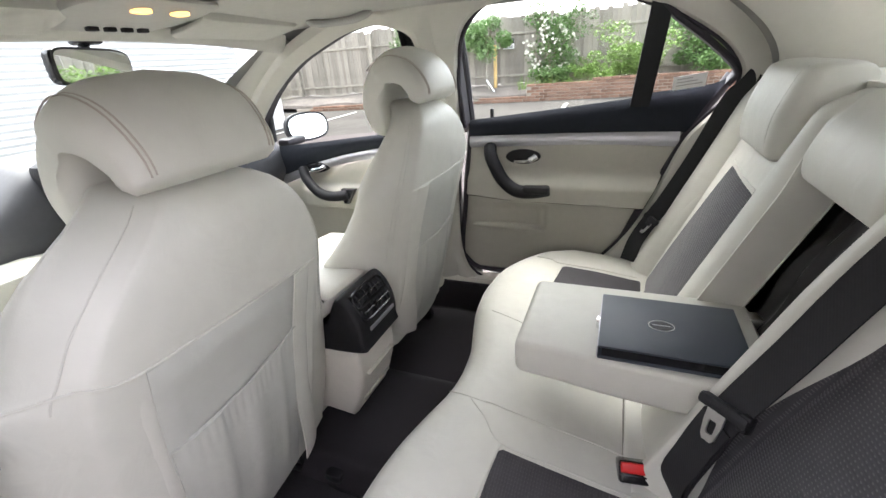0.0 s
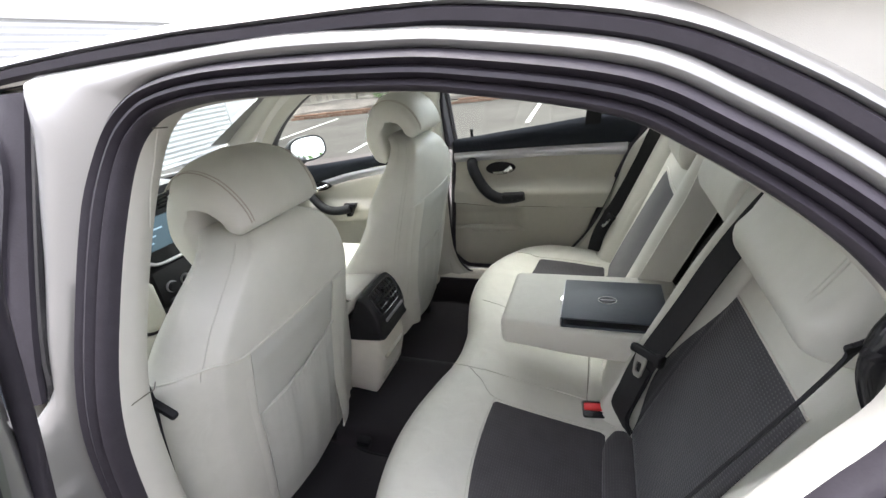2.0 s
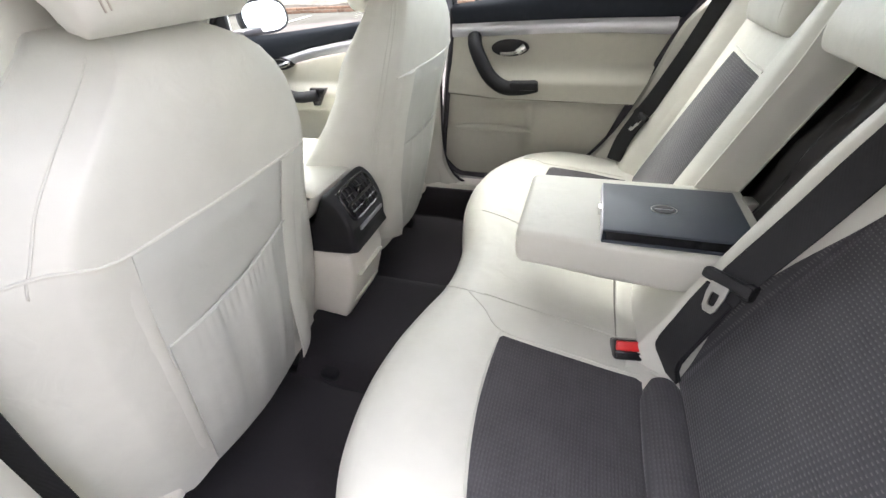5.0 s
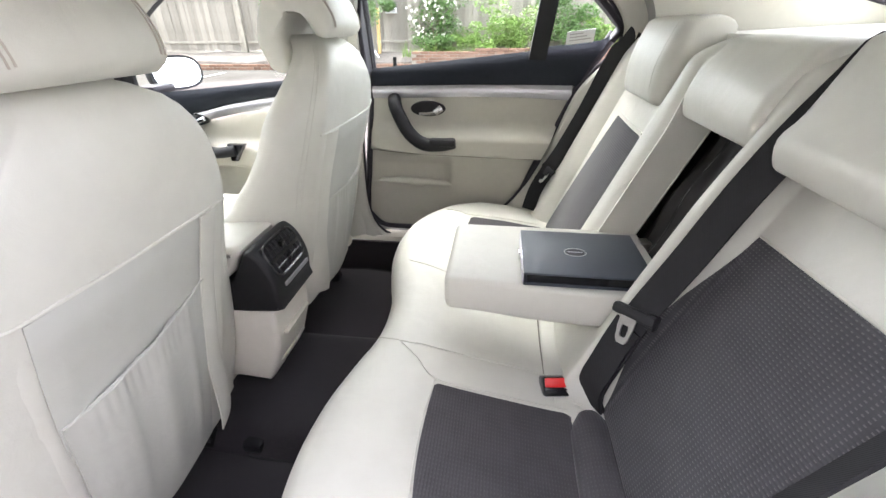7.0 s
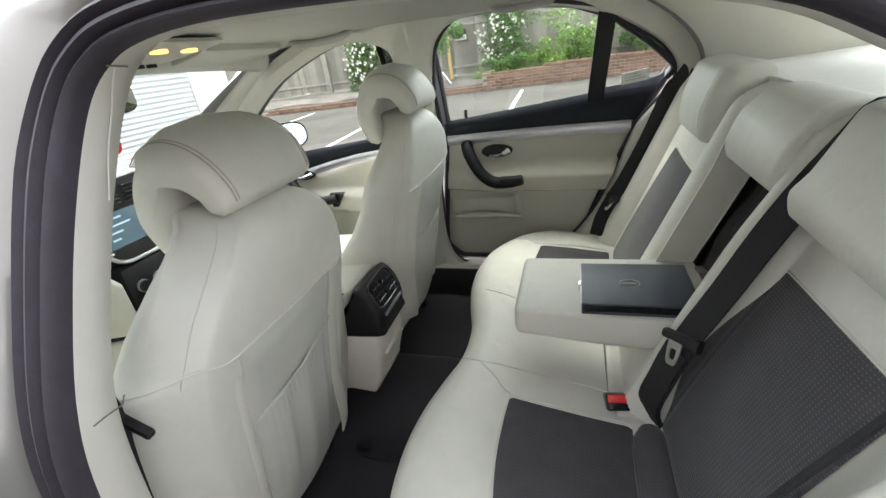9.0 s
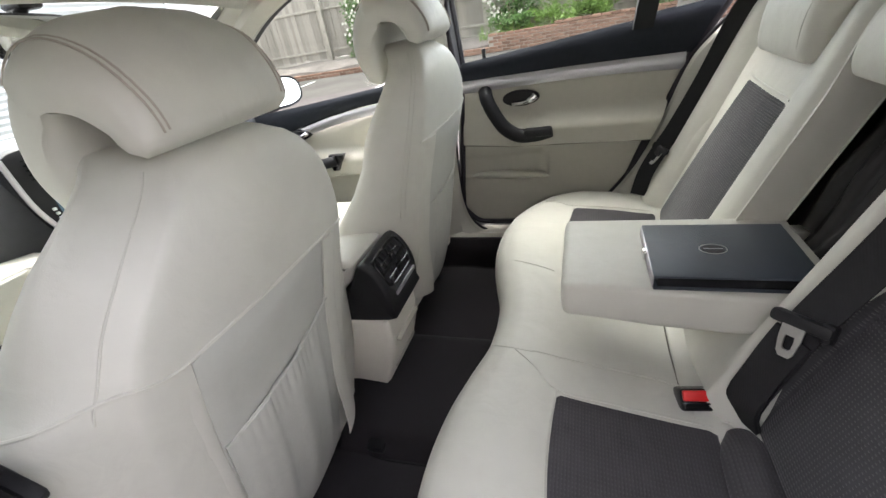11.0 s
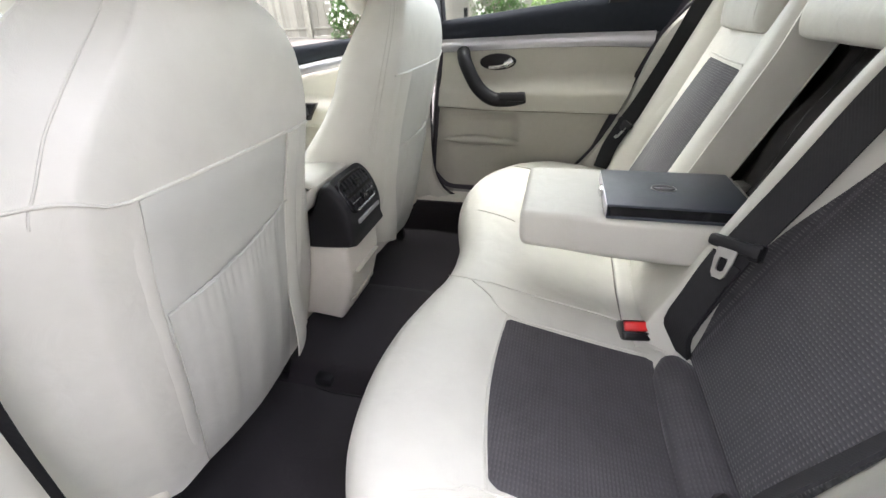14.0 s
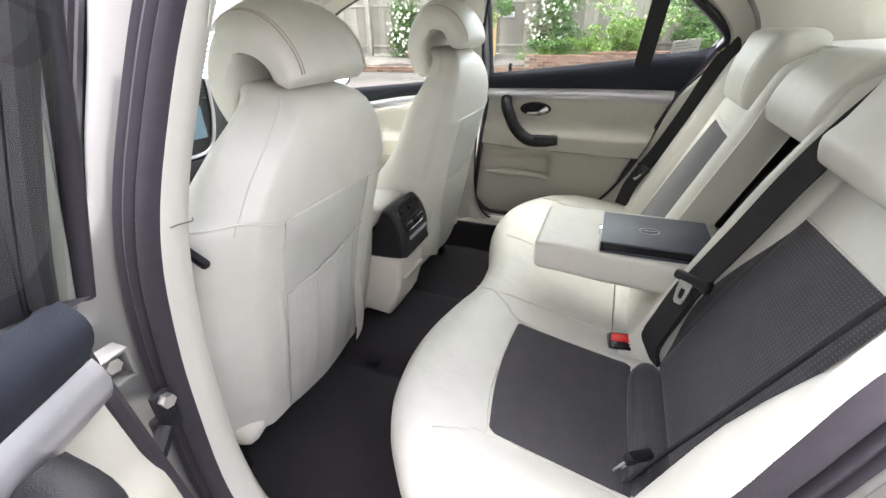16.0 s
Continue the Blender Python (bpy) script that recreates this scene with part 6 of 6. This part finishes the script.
for s in (-1, 1):
    ob = thing("seat_belt", "black outer seat belt hanging beside the bench", "seat belt", (0.3, s * 0.5, 0.5), "seat belts")
    if s < 0:
        pts = [(0.478, -0.535, 1.02), (0.478, -0.512, 0.989), (0.451, -0.502, 0.91), (0.413, -0.495, 0.817), (0.361, -0.486, 0.691), (0.318, -0.478, 0.59), (0.285, -0.478, 0.515)]
        wide = (0.42, 0.7, -0.5)
    else:
        pts = [(0.49, 0.595, 1.075), (0.468, 0.606, 1.04), (0.445, 0.615, 1.01), (0.392, 0.618, 0.871), (0.336, 0.622, 0.745), (0.302, 0.624, 0.682), (0.268, 0.626, 0.61), (0.25, 0.626, 0.54)]
        wide = (0.85, -0.1, -0.5)
    part("webbing", strap(smooth_line(pts, 4), wide, 0.046 if s < 0 else 0.044, 0.003), "webbing", ob, "black belt webbing")
    if s < 0:
        k = Vector(pts[-1]) + Vector((0.0, 0, 0.05))
    else:
        k = Vector(pts[5])
    rot = Matrix.Translation(k) @ Matrix.Rotation(radians(30), 4, "Y") @ Matrix.Rotation(radians(-48 if s < 0 else 40), 4, "Z")
    tg = part("tongue_grip", turn(join(box(-0.008, 0.008, -0.028, 0.028, -0.009, 0.009, 0.006), box(-0.006, 0.006, -0.012, 0.012, -0.022, -0.004, 0.004)), rot), "black", ob, "black belt tongue grip")
    part("tongue_plate", turn(tongue_plate(), rot), "steel", tg, "steel belt tongue")
    if s > 0:
        continue
    guide = smooth_line([(0.478, s * 0.553, 1.055), (0.466, s * 0.558, 1.03), (0.464, s * 0.562, 1.0), (0.474, s * 0.563, 0.968), (0.49, s * 0.56, 0.945)], 4)
    part("belt_guide", tube(guide, 0.01, 10), "gloss", ob, "black belt guide loop")

fb = thing("seat_belt", "black front seat belt hanging beside the middle pillar", "seat belt", (-0.38, -0.637, 0.5), "seat belts")
part("webbing", strap(smooth_line([(-0.4, -0.64, 1.056), (-0.352, -0.631, 0.956), (-0.336, -0.629, 0.886), (-0.362, -0.629, 0.796), (-0.394, -0.629, 0.656), (-0.41, -0.629, 0.49)], 4), (0.45, 0.88, -0.18), 0.044, 0.003), "webbing", fb, "black belt webbing")
part("tongue_grip", turn(box(-0.028, 0.028, -0.006, 0.006, -0.006, 0.006, 0.004), Matrix.Translation((-0.322, -0.612, 0.856)) @ Matrix.Rotation(radians(28), 4, "Y")), "black", fb, "black belt tongue grip")

book = thing("document_wallet", "dark slate leatherette document wallet lying on the armrest", "wallet", (0.29, 0.015, 0.697))
part("top_cover", box(0.192, 0.405, -0.107, 0.062, 0.7195, 0.724, 0.0018), "wallet", book, "dark slate wallet cover")
part("bottom_cover", box(0.192, 0.405, -0.107, 0.062, 0.6985, 0.703, 0.0018), "wallet", book, "dark slate wallet cover")
part("spine", box(0.399, 0.4055, -0.1065, 0.0615, 0.7015, 0.7215, 0.0015), "wallet", book, "dark slate wallet spine")
part("wallet_filling", box(0.198, 0.4, -0.103, 0.058, 0.7025, 0.72), "gloss", book, "dark wallet inside")
part("wallet_edge", box(0.1905, 0.1925, -0.105, 0.06, 0.701, 0.722, 0.0008), "silver", book, "pale wallet edge")
part("wallet_clasp", box(0.1855, 0.194, -0.03, -0.01, 0.704, 0.7205, 0.002), "chrome", book, "silver press clasp")
BX, BYY = 0.287, -0.025
oval = part("wallet_badge", loft([[(BX + r * 0.0165 * math.cos(a), BYY + r * 0.0125 * math.sin(a), z) for a in spread(0, math.tau, 33)[:-1]] for r, z in ((1.0, 0.7238), (0.97, 0.7247), (0.1, 0.7247))]), "recess", book, "dark oval badge")
part("badge_ring", tube([(BX + 0.0195 * math.cos(a), BYY + 0.015 * math.sin(a), 0.7243) for a in spread(0, math.tau, 33)], 0.0007, 6), "steel", oval, "fine embossed badge outline")
part("badge_bar", box(BX - 0.014, BX + 0.014, BYY - 0.0008, BYY + 0.0008, 0.7246, 0.7252, 0.0002), "silver", oval, "pale badge bar")

# hinge and door check on the middle pillar
hg = thing("hinge_bracket", "painted steel door hinge with a bolt", "bracket", (-0.3, -0.76, 0.79))
part("hinge_plate", join(box(-0.309, -0.302, -0.785, -0.742, 0.776, 0.816, 0.003), box(-0.306, -0.282, -0.748, -0.742, 0.776, 0.816, 0.003), box(-0.306, -0.282, -0.785, -0.743, 0.811, 0.816, 0.002), box(-0.306, -0.282, -0.785, -0.743, 0.776, 0.781, 0.002)), "paint", hg, "painted hinge plate")
part("hinge_bolt", tube([(-0.304, -0.758, 0.797), (-0.298, -0.758, 0.797), (-0.291, -0.758, 0.797)], 0.009, 6), "steel", hg, "steel hinge bolt")
ck = thing("door_check", "black door check strap with a steel bolt", "door check", (-0.29, -0.73, 0.7))
part("check_plate", box(-0.298, -0.286, -0.752, -0.716, 0.672, 0.7, 0.004), "black", ck, "black check plate")
part("check_bracket", box(-0.292, -0.282, -0.745, -0.72, 0.695, 0.735, 0.005), "black", ck, "black check bracket")
part("check_arm", tube([(-0.285, -0.74, 0.685), (-0.275, -0.765, 0.668), (-0.265, -0.80, 0.65)], 0.011, 8), "black", ck, "black check arm")
part("check_bolt", tube([(-0.284, -0.731, 0.724), (-0.276, -0.731, 0.724), (-0.272, -0.731, 0.724)], 0.009, 6), "steel", ck, "steel check bolt")

# ---- outside ----
g = solo("ground", surf([[(x, y, 0.0) for y in (-400, -60, -20, -8, 0, 8, 20, 60, 400)] for x in (-400, -60, -20, -8, 0, 8, 20, 60, 400)]), "asphalt", "worn grey asphalt car park", "ground", kind="structure")
WALL_A, WALL_B = Vector((-14.0, 10.45, 0)), Vector((9.0, 12.75, 0))
WDIR = (WALL_B - WALL_A).normalized()
WNRM = Vector((-WDIR.y, WDIR.x, 0))
ANGLE = math.atan2(WDIR.y, WDIR.x)


def on_wall(x, back=0.0, z=0.0):
    """A point x along the car's axis on the planter's face, back behind it."""
    k = (x - WALL_A.x) / WDIR.x
    return WALL_A + WDIR * k + WNRM * back + Vector((0, 0, z))


for x0, y0, x1, y1 in ((-1.0, 7.2, -1.14, 10.9), (-3.72, 5.4, -4.2, 10.6), (1.5, 8.0, 1.6, 11.2), (-6.6, 6.0, -7.1, 10.5)):
    d = Vector((x1 - x0, y1 - y0, 0)).normalized() * 0.001
    n = Vector((-(y1 - y0), x1 - x0, 0)).normalized() * 0.042
    a, b = Vector((x0, y0, 0)), Vector((x1, y1, 0))
    solo("parking_line", prism([((a + n).x, (a + n).y), ((b + n).x, (b + n).y), ((b - n).x, (b - n).y), ((a - n).x, (a - n).y)], "z", -0.02, 0.004), "line", "worn white parking bay line", "road marking", "parking lines", "structure")

# planting bed and low wall
solo("planting_bed", surf([[tuple(on_wall(x, b, z + 0.03 * math.sin(x * 3 + b * 5))) for b, z in ((0.12, 0.1), (0.16, 0.2), (0.5, 0.3), (0.9, 0.36), (1.3, 0.38), (6.0, 0.4))] for x in spread(-13, 8.5, 60)]), "soil", "dry mulch planting bed", "ground", kind="structure")
wall = thing("planter_wall", "low weathered red brick planter wall", "wall", tuple(on_wall(-0.5)), kind="structure")
kerb = thing("bed_edging", "low edging of old bricks along the bed", "edging", tuple(on_wall(-8)), kind="structure")


me = bpy.data.meshes.new("brick")
bm = box(-0.1065, 0.1065, -0.051, 0.051, -0.0325, 0.0325, 0.006, 1)
bm.to_mesh(me)
bm.free()
me.materials.append(M["brick"])
random.seed(11)
L = 0.225
for course in range(7):
    for i in range(-38, 40):
        x = -0.5 + (i + 0.5 * (course % 2)) * L * WDIR.x
        tall = x > -2.2
        if not (-9.6 < x < 4.4) or course >= (7 if x > -0.6 else 6 if tall else 2):
            continue
        if not tall and random.random() < (0.12 if course else 0.04):
            continue
        if x > 4.2:
            continue
        b = bpy.data.objects.new("brick", me)
        scene.collection.objects.link(b)
        host = wall if tall else kerb
        p = on_wall(x, 0.055, 0.04 + course * 0.075)
        b.parent = host
        b.location = p + WNRM * random.uniform(-0.006, 0.004) + Vector((0, 0, random.uniform(-0.002, 0.002))) - ORIGIN[host.name]
        b.rotation_euler = (random.uniform(-0.02, 0.02), random.uniform(-0.015, 0.015), ANGLE + random.uniform(-0.02, 0.02))
for host, xa, xb, h in ((wall, -2.3, 4.4, 0.43), (kerb, -9.6, -2.3, 0.1)):
    a, b = on_wall(xa, 0.012), on_wall(xb, 0.012)
    a2, b2 = on_wall(xa, 0.1), on_wall(xb, 0.1)
    part("mortar", prism([(a.x, a.y), (b.x, b.y), (b2.x, b2.y), (a2.x, a2.y)], "z", -0.02, h), "mortar", host, "grey mortar joints")

# timber fence behind the bed
fence = thing("fence", "weathered grey close-boarded timber fence", "fence", tuple(on_wall(-3, 1.35, 0.3)), kind="structure")
meshes = []
random.seed(5)
for v in range(4):
    me = bpy.data.meshes.new("board")
    bm = box(-0.068, 0.068, -0.009, 0.009, 0, 1.75 + 0.03 * v, 0.003, 1)
    for vert in bm.verts:
        vert.co.y += 0.006 * vert.co.x / 0.06
    bm.to_mesh(me)
    bm.free()
    me.materials.append(M["board"])
    meshes.append(me)
for i in range(175):
    x = -13.2 + i * 0.117
    b = bpy.data.objects.new("board", random.choice(meshes))
    scene.collection.objects.link(b)
    b.parent = fence
    b.location = on_wall(x, 1.35 + 0.022 * (i % 2) + random.uniform(-0.002, 0.002), 0.42 + random.uniform(-0.02, 0.03)) - ORIGIN[fence.name]
    b.rotation_euler = (random.uniform(-0.012, 0.012), random.uniform(-0.007, 0.007), ANGLE + random.uniform(-0.01, 0.01))


def fence_bar(x0, x1, z, name, mat, deep=0.04, tall=0.09, back=1.31):
    a, b = on_wall(x0, back), on_wall(x1, back)
    c, d = on_wall(x1, back + deep), on_wall(x0, back + deep)
    part(name, prism([(a.x, a.y), (b.x, b.y), (c.x, c.y), (d.x, d.y)], "z", z, z + tall, 0.004), mat, fence, "pale fence rail" if name == "fence_rail" else "weathered gravel board")


for k, x in enumerate(spread(-12.9, 6.6, 8)):
    p, q = on_wall(x - 0.05, 1.22), on_wall(x + 0.05, 1.22)
    r, t = on_wall(x + 0.05, 1.33), on_wall(x - 0.05, 1.33)
    part("fence_post", prism([(p.x, p.y), (q.x, q.y), (r.x, r.y), (t.x, t.y)], "z", 0.1, 2.15, 0.006), "post", fence, "pale timber fence post")
    if k < 7:
        x2 = spread(-12.9, 6.6, 8)[k + 1]
        fence_bar(x + 0.06, x2 - 0.06, 0.62, "fence_rail", "post", 0.035, 0.07)
        fence_bar(x + 0.06, x2 - 0.06, 1.75, "fence_rail", "post", 0.035, 0.07)
        fence_bar(x + 0.06, x2 - 0.06, 0.25, "gravel_board", "board", 0.03, 0.17)

# planting
def leaves(centre, radii, n, size, seed, mat_shape=0.55, droop=0.0):
    """Loose leaves in an uneven mass."""
    rnd = random.Random(seed)
    lumps = [(Vector((rnd.gauss(0, 0.5), rnd.gauss(0, 0.5), rnd.gauss(0, 0.5))), rnd.uniform(0.25, 0.6)) for _ in range(14)]
    verts, faces = [], []
    c = Vector(centre)
    for _ in range(n):
        o, r = rnd.choice(lumps)
        d = Vector((rnd.gauss(0, 1), rnd.gauss(0, 1), rnd.gauss(0, 1))).normalized() * r * rnd.uniform(0.55, 1.05)
        p = o + d
        p = Vector((c.x + p.x * radii[0], c.y + p.y * radii[1], c.z + p.z * radii[2]))
        if p.z < 0.28:
            continue
        a = Vector((rnd.gauss(0, 1), rnd.gauss(0, 1), rnd.gauss(0, 0.6) - droop)).normalized()
        b = a.cross(Vector((rnd.gauss(0, 1), rnd.gauss(0, 1), rnd.gauss(0, 1)))).normalized()
        s = size * rnd.uniform(0.6, 1.3)
        i = len(verts)
        verts += [p - a * s, p + b * s * mat_shape - a * s * 0.1, p + a * s, p - b * s * mat_shape - a * s * 0.1]
        faces.append((i, i + 1, i + 2, i + 3))
    bm = bmesh.new()
    vs = [bm.verts.new(v) for v in verts]
    for f in faces:
        bm.faces.new([vs[k] for k in f])
    return bm


def stems(foot, top, n, spread_r, r, seed):
    rnd = random.Random(seed)
    out = []
    for _ in range(n):
        e = Vector(top) + Vector((rnd.gauss(0, spread_r), rnd.gauss(0, spread_r * 0.6), rnd.gauss(0, spread_r * 0.7)))
        m = Vector(foot).lerp(e, 0.5) + Vector((rnd.gauss(0, 0.06), rnd.gauss(0, 0.06), 0.05))
        out.append(tube(smooth_line([Vector(foot) + Vector((rnd.uniform(-0.05, 0.05), rnd.uniform(-0.05, 0.05), 0)), m, e], 3), r, 5, 0.3))
    return join(*out)


def flowers(centre, radii, n, seed):
    rnd = random.Random(seed)
    bm = bmesh.new()
    for _ in range(n):
        d = Vector((rnd.gauss(0, 1), rnd.gauss(0, 1) - 0.6, rnd.gauss(0, 1))).normalized() * rnd.uniform(0.6, 1.05)
        p = Vector(centre) + Vector((d.x * radii[0], d.y * radii[1], d.z * radii[2]))
        for k in range(5):
            a = k * math.tau / 5 + rnd.random()
            u = Vector((math.cos(a), -0.35, math.sin(a)))
            w = Vector((-math.sin(a), 0, math.cos(a)))
            s = rnd.uniform(0.026, 0.042)
            bm.faces.new([bm.verts.new(q) for q in (p, p + u * s * 0.7 + w * s * 0.6, p + u * s * 1.3, p + u * s * 0.7 - w * s * 0.6)])
    return bm


def rose(x, back, zc, radii, n, seed, blooms, label):
    foot = on_wall(x, back, 0.3)
    b = thing("rose_bush", label, "shrub", tuple(foot), "rose bushes")
    c = on_wall(x, back, zc)
    part("stem", stems(foot, c, 9, max(radii) * 0.45, 0.012, seed), "bark", b, "thin brown stems")
    part("leaf_mass", leaves(c, radii, n, 0.035, seed), "leaf_dark", b, "mid green rose leaves", False, "stuff")
    part("blossom", flowers(c, (radii[0] * 0.9, radii[1] * 0.9, radii[2] * 0.9), blooms, seed), "petal", b, "white blossoms", False, "stuff")


rose(-6.0, 0.95, 1.15, (0.75, 0.4, 0.85), 4200, 21, 85, "climbing rose bush full of white blossoms against the fence")
rose(-1.75, 1.0, 1.35, (0.95, 0.4, 0.95), 5200, 22, 110, "climbing rose bush full of white blossoms against the fence")


def shrub(x, back, zc, radii, n, seed, mat, size, label):
    foot = on_wall(x, back, 0.3)
    b = thing("shrub", label, "shrub", tuple(foot), "shrubs")
    c = on_wall(x, back, zc)
    part("stem", stems(foot, c, 7, max(radii) * 0.4, 0.01, seed), "bark", b, "thin stems")
    part("leaf_mass", leaves(c, radii, n, size, seed), mat, b, "green leaves", False, "stuff")


shrub(0.35, 0.6, 0.88, (0.85, 0.45, 0.5), 5200, 31, "leaf", 0.035, "bright green leafy shrub behind the planter wall")
shrub(-0.75, 0.5, 0.7, (0.55, 0.4, 0.35), 3200, 32, "leaf", 0.03, "bright green leafy shrub behind the planter wall")
shrub(-1.7, 0.55, 0.62, (0.6, 0.35, 0.32), 2600, 33, "leaf_dark", 0.03, "low dark green shrub behind the planter wall")
shrub(2.2, 0.8, 1.1, (0.95, 0.5, 0.7), 5200, 34, "leaf_dark", 0.04, "tall green shrub behind the planter wall")
shrub(3.6, 0.7, 0.9, (0.8, 0.5, 0.55), 4000, 35, "leaf", 0.035, "tall green shrub behind the planter wall")
shrub(-12.0, 0.9, 1.2, (1.2, 0.5, 0.9), 4000, 36, "leaf_dark", 0.04, "dark green shrub against the fence")
# grassy spikes
rnd = random.Random(8)
tuft = []
for _ in range(260):
    p = on_wall(rnd.uniform(-2.6, -0.3), rnd.uniform(0.25, 0.7), 0.3)
    e = p + Vector((rnd.gauss(0, 0.06), rnd.gauss(0, 0.06), rnd.uniform(0.15, 0.42)))
    tuft.append(tube([p, p.lerp(e, 0.6), e], 0.006, 4, 0.15))
solo("tall_grass", join(*tuft), "leaf", "tuft of tall green grass in the bed", "grass", kind="stuff")

# sapling with a stake and a small notice
tree = thing("sapling", "young tree with drooping leaves beside a yellow stake", "tree", tuple(on_wall(-3.5, 0.85, 0.3)))
part("trunk", tube(smooth_line([on_wall(-3.45, 0.8, 0.25), on_wall(-3.55, 0.8, 0.7), on_wall(-3.5, 0.82, 1.3), on_wall(-3.45, 0.85, 2.0)], 4), 0.03, 8, 0.5), "post", tree, "pale thin trunk")
part("limb", stems(on_wall(-3.5, 0.82, 1.2), on_wall(-3.5, 0.8, 1.8), 8, 0.3, 0.012, 6), "bark", tree, "thin branches")
part("crown", leaves(on_wall(-3.6, 0.75, 1.66), (0.72, 0.45, 0.56), 5200, 0.045, 44, 0.4, 0.8), "leaf_tree", tree, "drooping green leaves", False, "stuff")
solo("tree_stake", turn(box(-0.045, 0.045, -0.04, 0.04, 0.25, 1.5, 0.004), Matrix.Translation(on_wall(-3.28, 0.85)) @ Matrix.Rotation(ANGLE, 4, "Z")), "stake", "yellow sawn timber tree stake", "stake")
solo("fallen_prop", tube([on_wall(-3.5, 0.6, 0.6), on_wall(-3.25, 0.45, 0.28)], 0.022, 8), "sign_white", "short pale prop leaning by the sapling", "stake")
sign = thing("fence_notice", "small black and white notice on the fence", "sign", tuple(on_wall(-2.95, 1.3, 1.4)))
rot = Matrix.Translation(on_wall(-2.95, 1.29, 1.52)) @ Matrix.Rotation(ANGLE, 4, "Z")
part("notice_board", turn(box(-0.16, 0.16, -0.008, 0.008, -0.14, 0.14, 0.003), rot), "sign_white", sign, "white notice board")
part("notice_header", turn(box(-0.16, 0.16, -0.013, -0.006, 0.0, 0.14, 0.002), rot), "sign_black", sign, "black notice header")
for k in range(3):
    part("notice_line", turn(box(-0.12, 0.12, -0.012, -0.006, -0.05 - 0.03 * k, -0.038 - 0.03 * k), rot), "sign_black", sign)

# garage in front of the car
gar = thing("garage", "white garage with a corrugated roller shutter", "building", (-9.5, 2, 0), kind="structure")
GX = -7.2
rows = []
for k in range(0, 2 * 27 + 1):
    z = 0.02 + k * 0.045
    rows.append([(GX - 0.03 + 0.009 * math.cos(k * math.pi), y, z) for y in (-6.0, 0.5, 6.55)])
part("roller_shutter", surf(rows), "shutter", gar, "white corrugated roller shutter", False)
part("front_wall", box(GX - 0.3, GX, 6.55, 7.6, 0, 3.4, 0.01), "render_wall", gar, "pale painted wall")
part("front_wall", box(GX - 0.3, GX, -9.0, -6.0, 0, 3.4, 0.01), "render_wall", gar, "pale painted wall")
part("lintel", box(GX - 0.28, GX + 0.02, -6.0, 6.55, 2.44, 3.4, 0.01), "render_wall", gar, "pale painted lintel")
part("side_wall", box(GX - 5.5, GX - 0.3, 7.45, 7.6, 0, 3.4, 0.01), "render_wall", gar, "pale painted side wall")
part("roof", box(GX - 5.6, GX + 0.1, -9.1, 7.7, 3.4, 3.6, 0.02), "grey_plastic", gar, "grey flat garage roof")
# added wall on the near side, tall to hold back low sky light
solo("wall_left", box(-9.0, 8.0, -4.6, -4.4, -0.02, 4.6, 0.01), "plain_grey", "added plain wall that blocks low sky light on the near side", "wall", kind="structure")
hedge = thing("hedge", "green hedge behind the car park", "hedge", (11, 0, 0))
part("leaf_mass", leaves((11, 0, 0.9), (1.2, 9.0, 1.0), 9000, 0.09, 77), "leaf_dark", hedge, "green hedge leaves", False, "stuff")
part("stem", join(*[tube([(11, y, 0), (11, y + 0.1, 0.8)], 0.04, 6, 0.4) for y in spread(-8, 8, 12)]), "bark", hedge, "brown hedge stems")
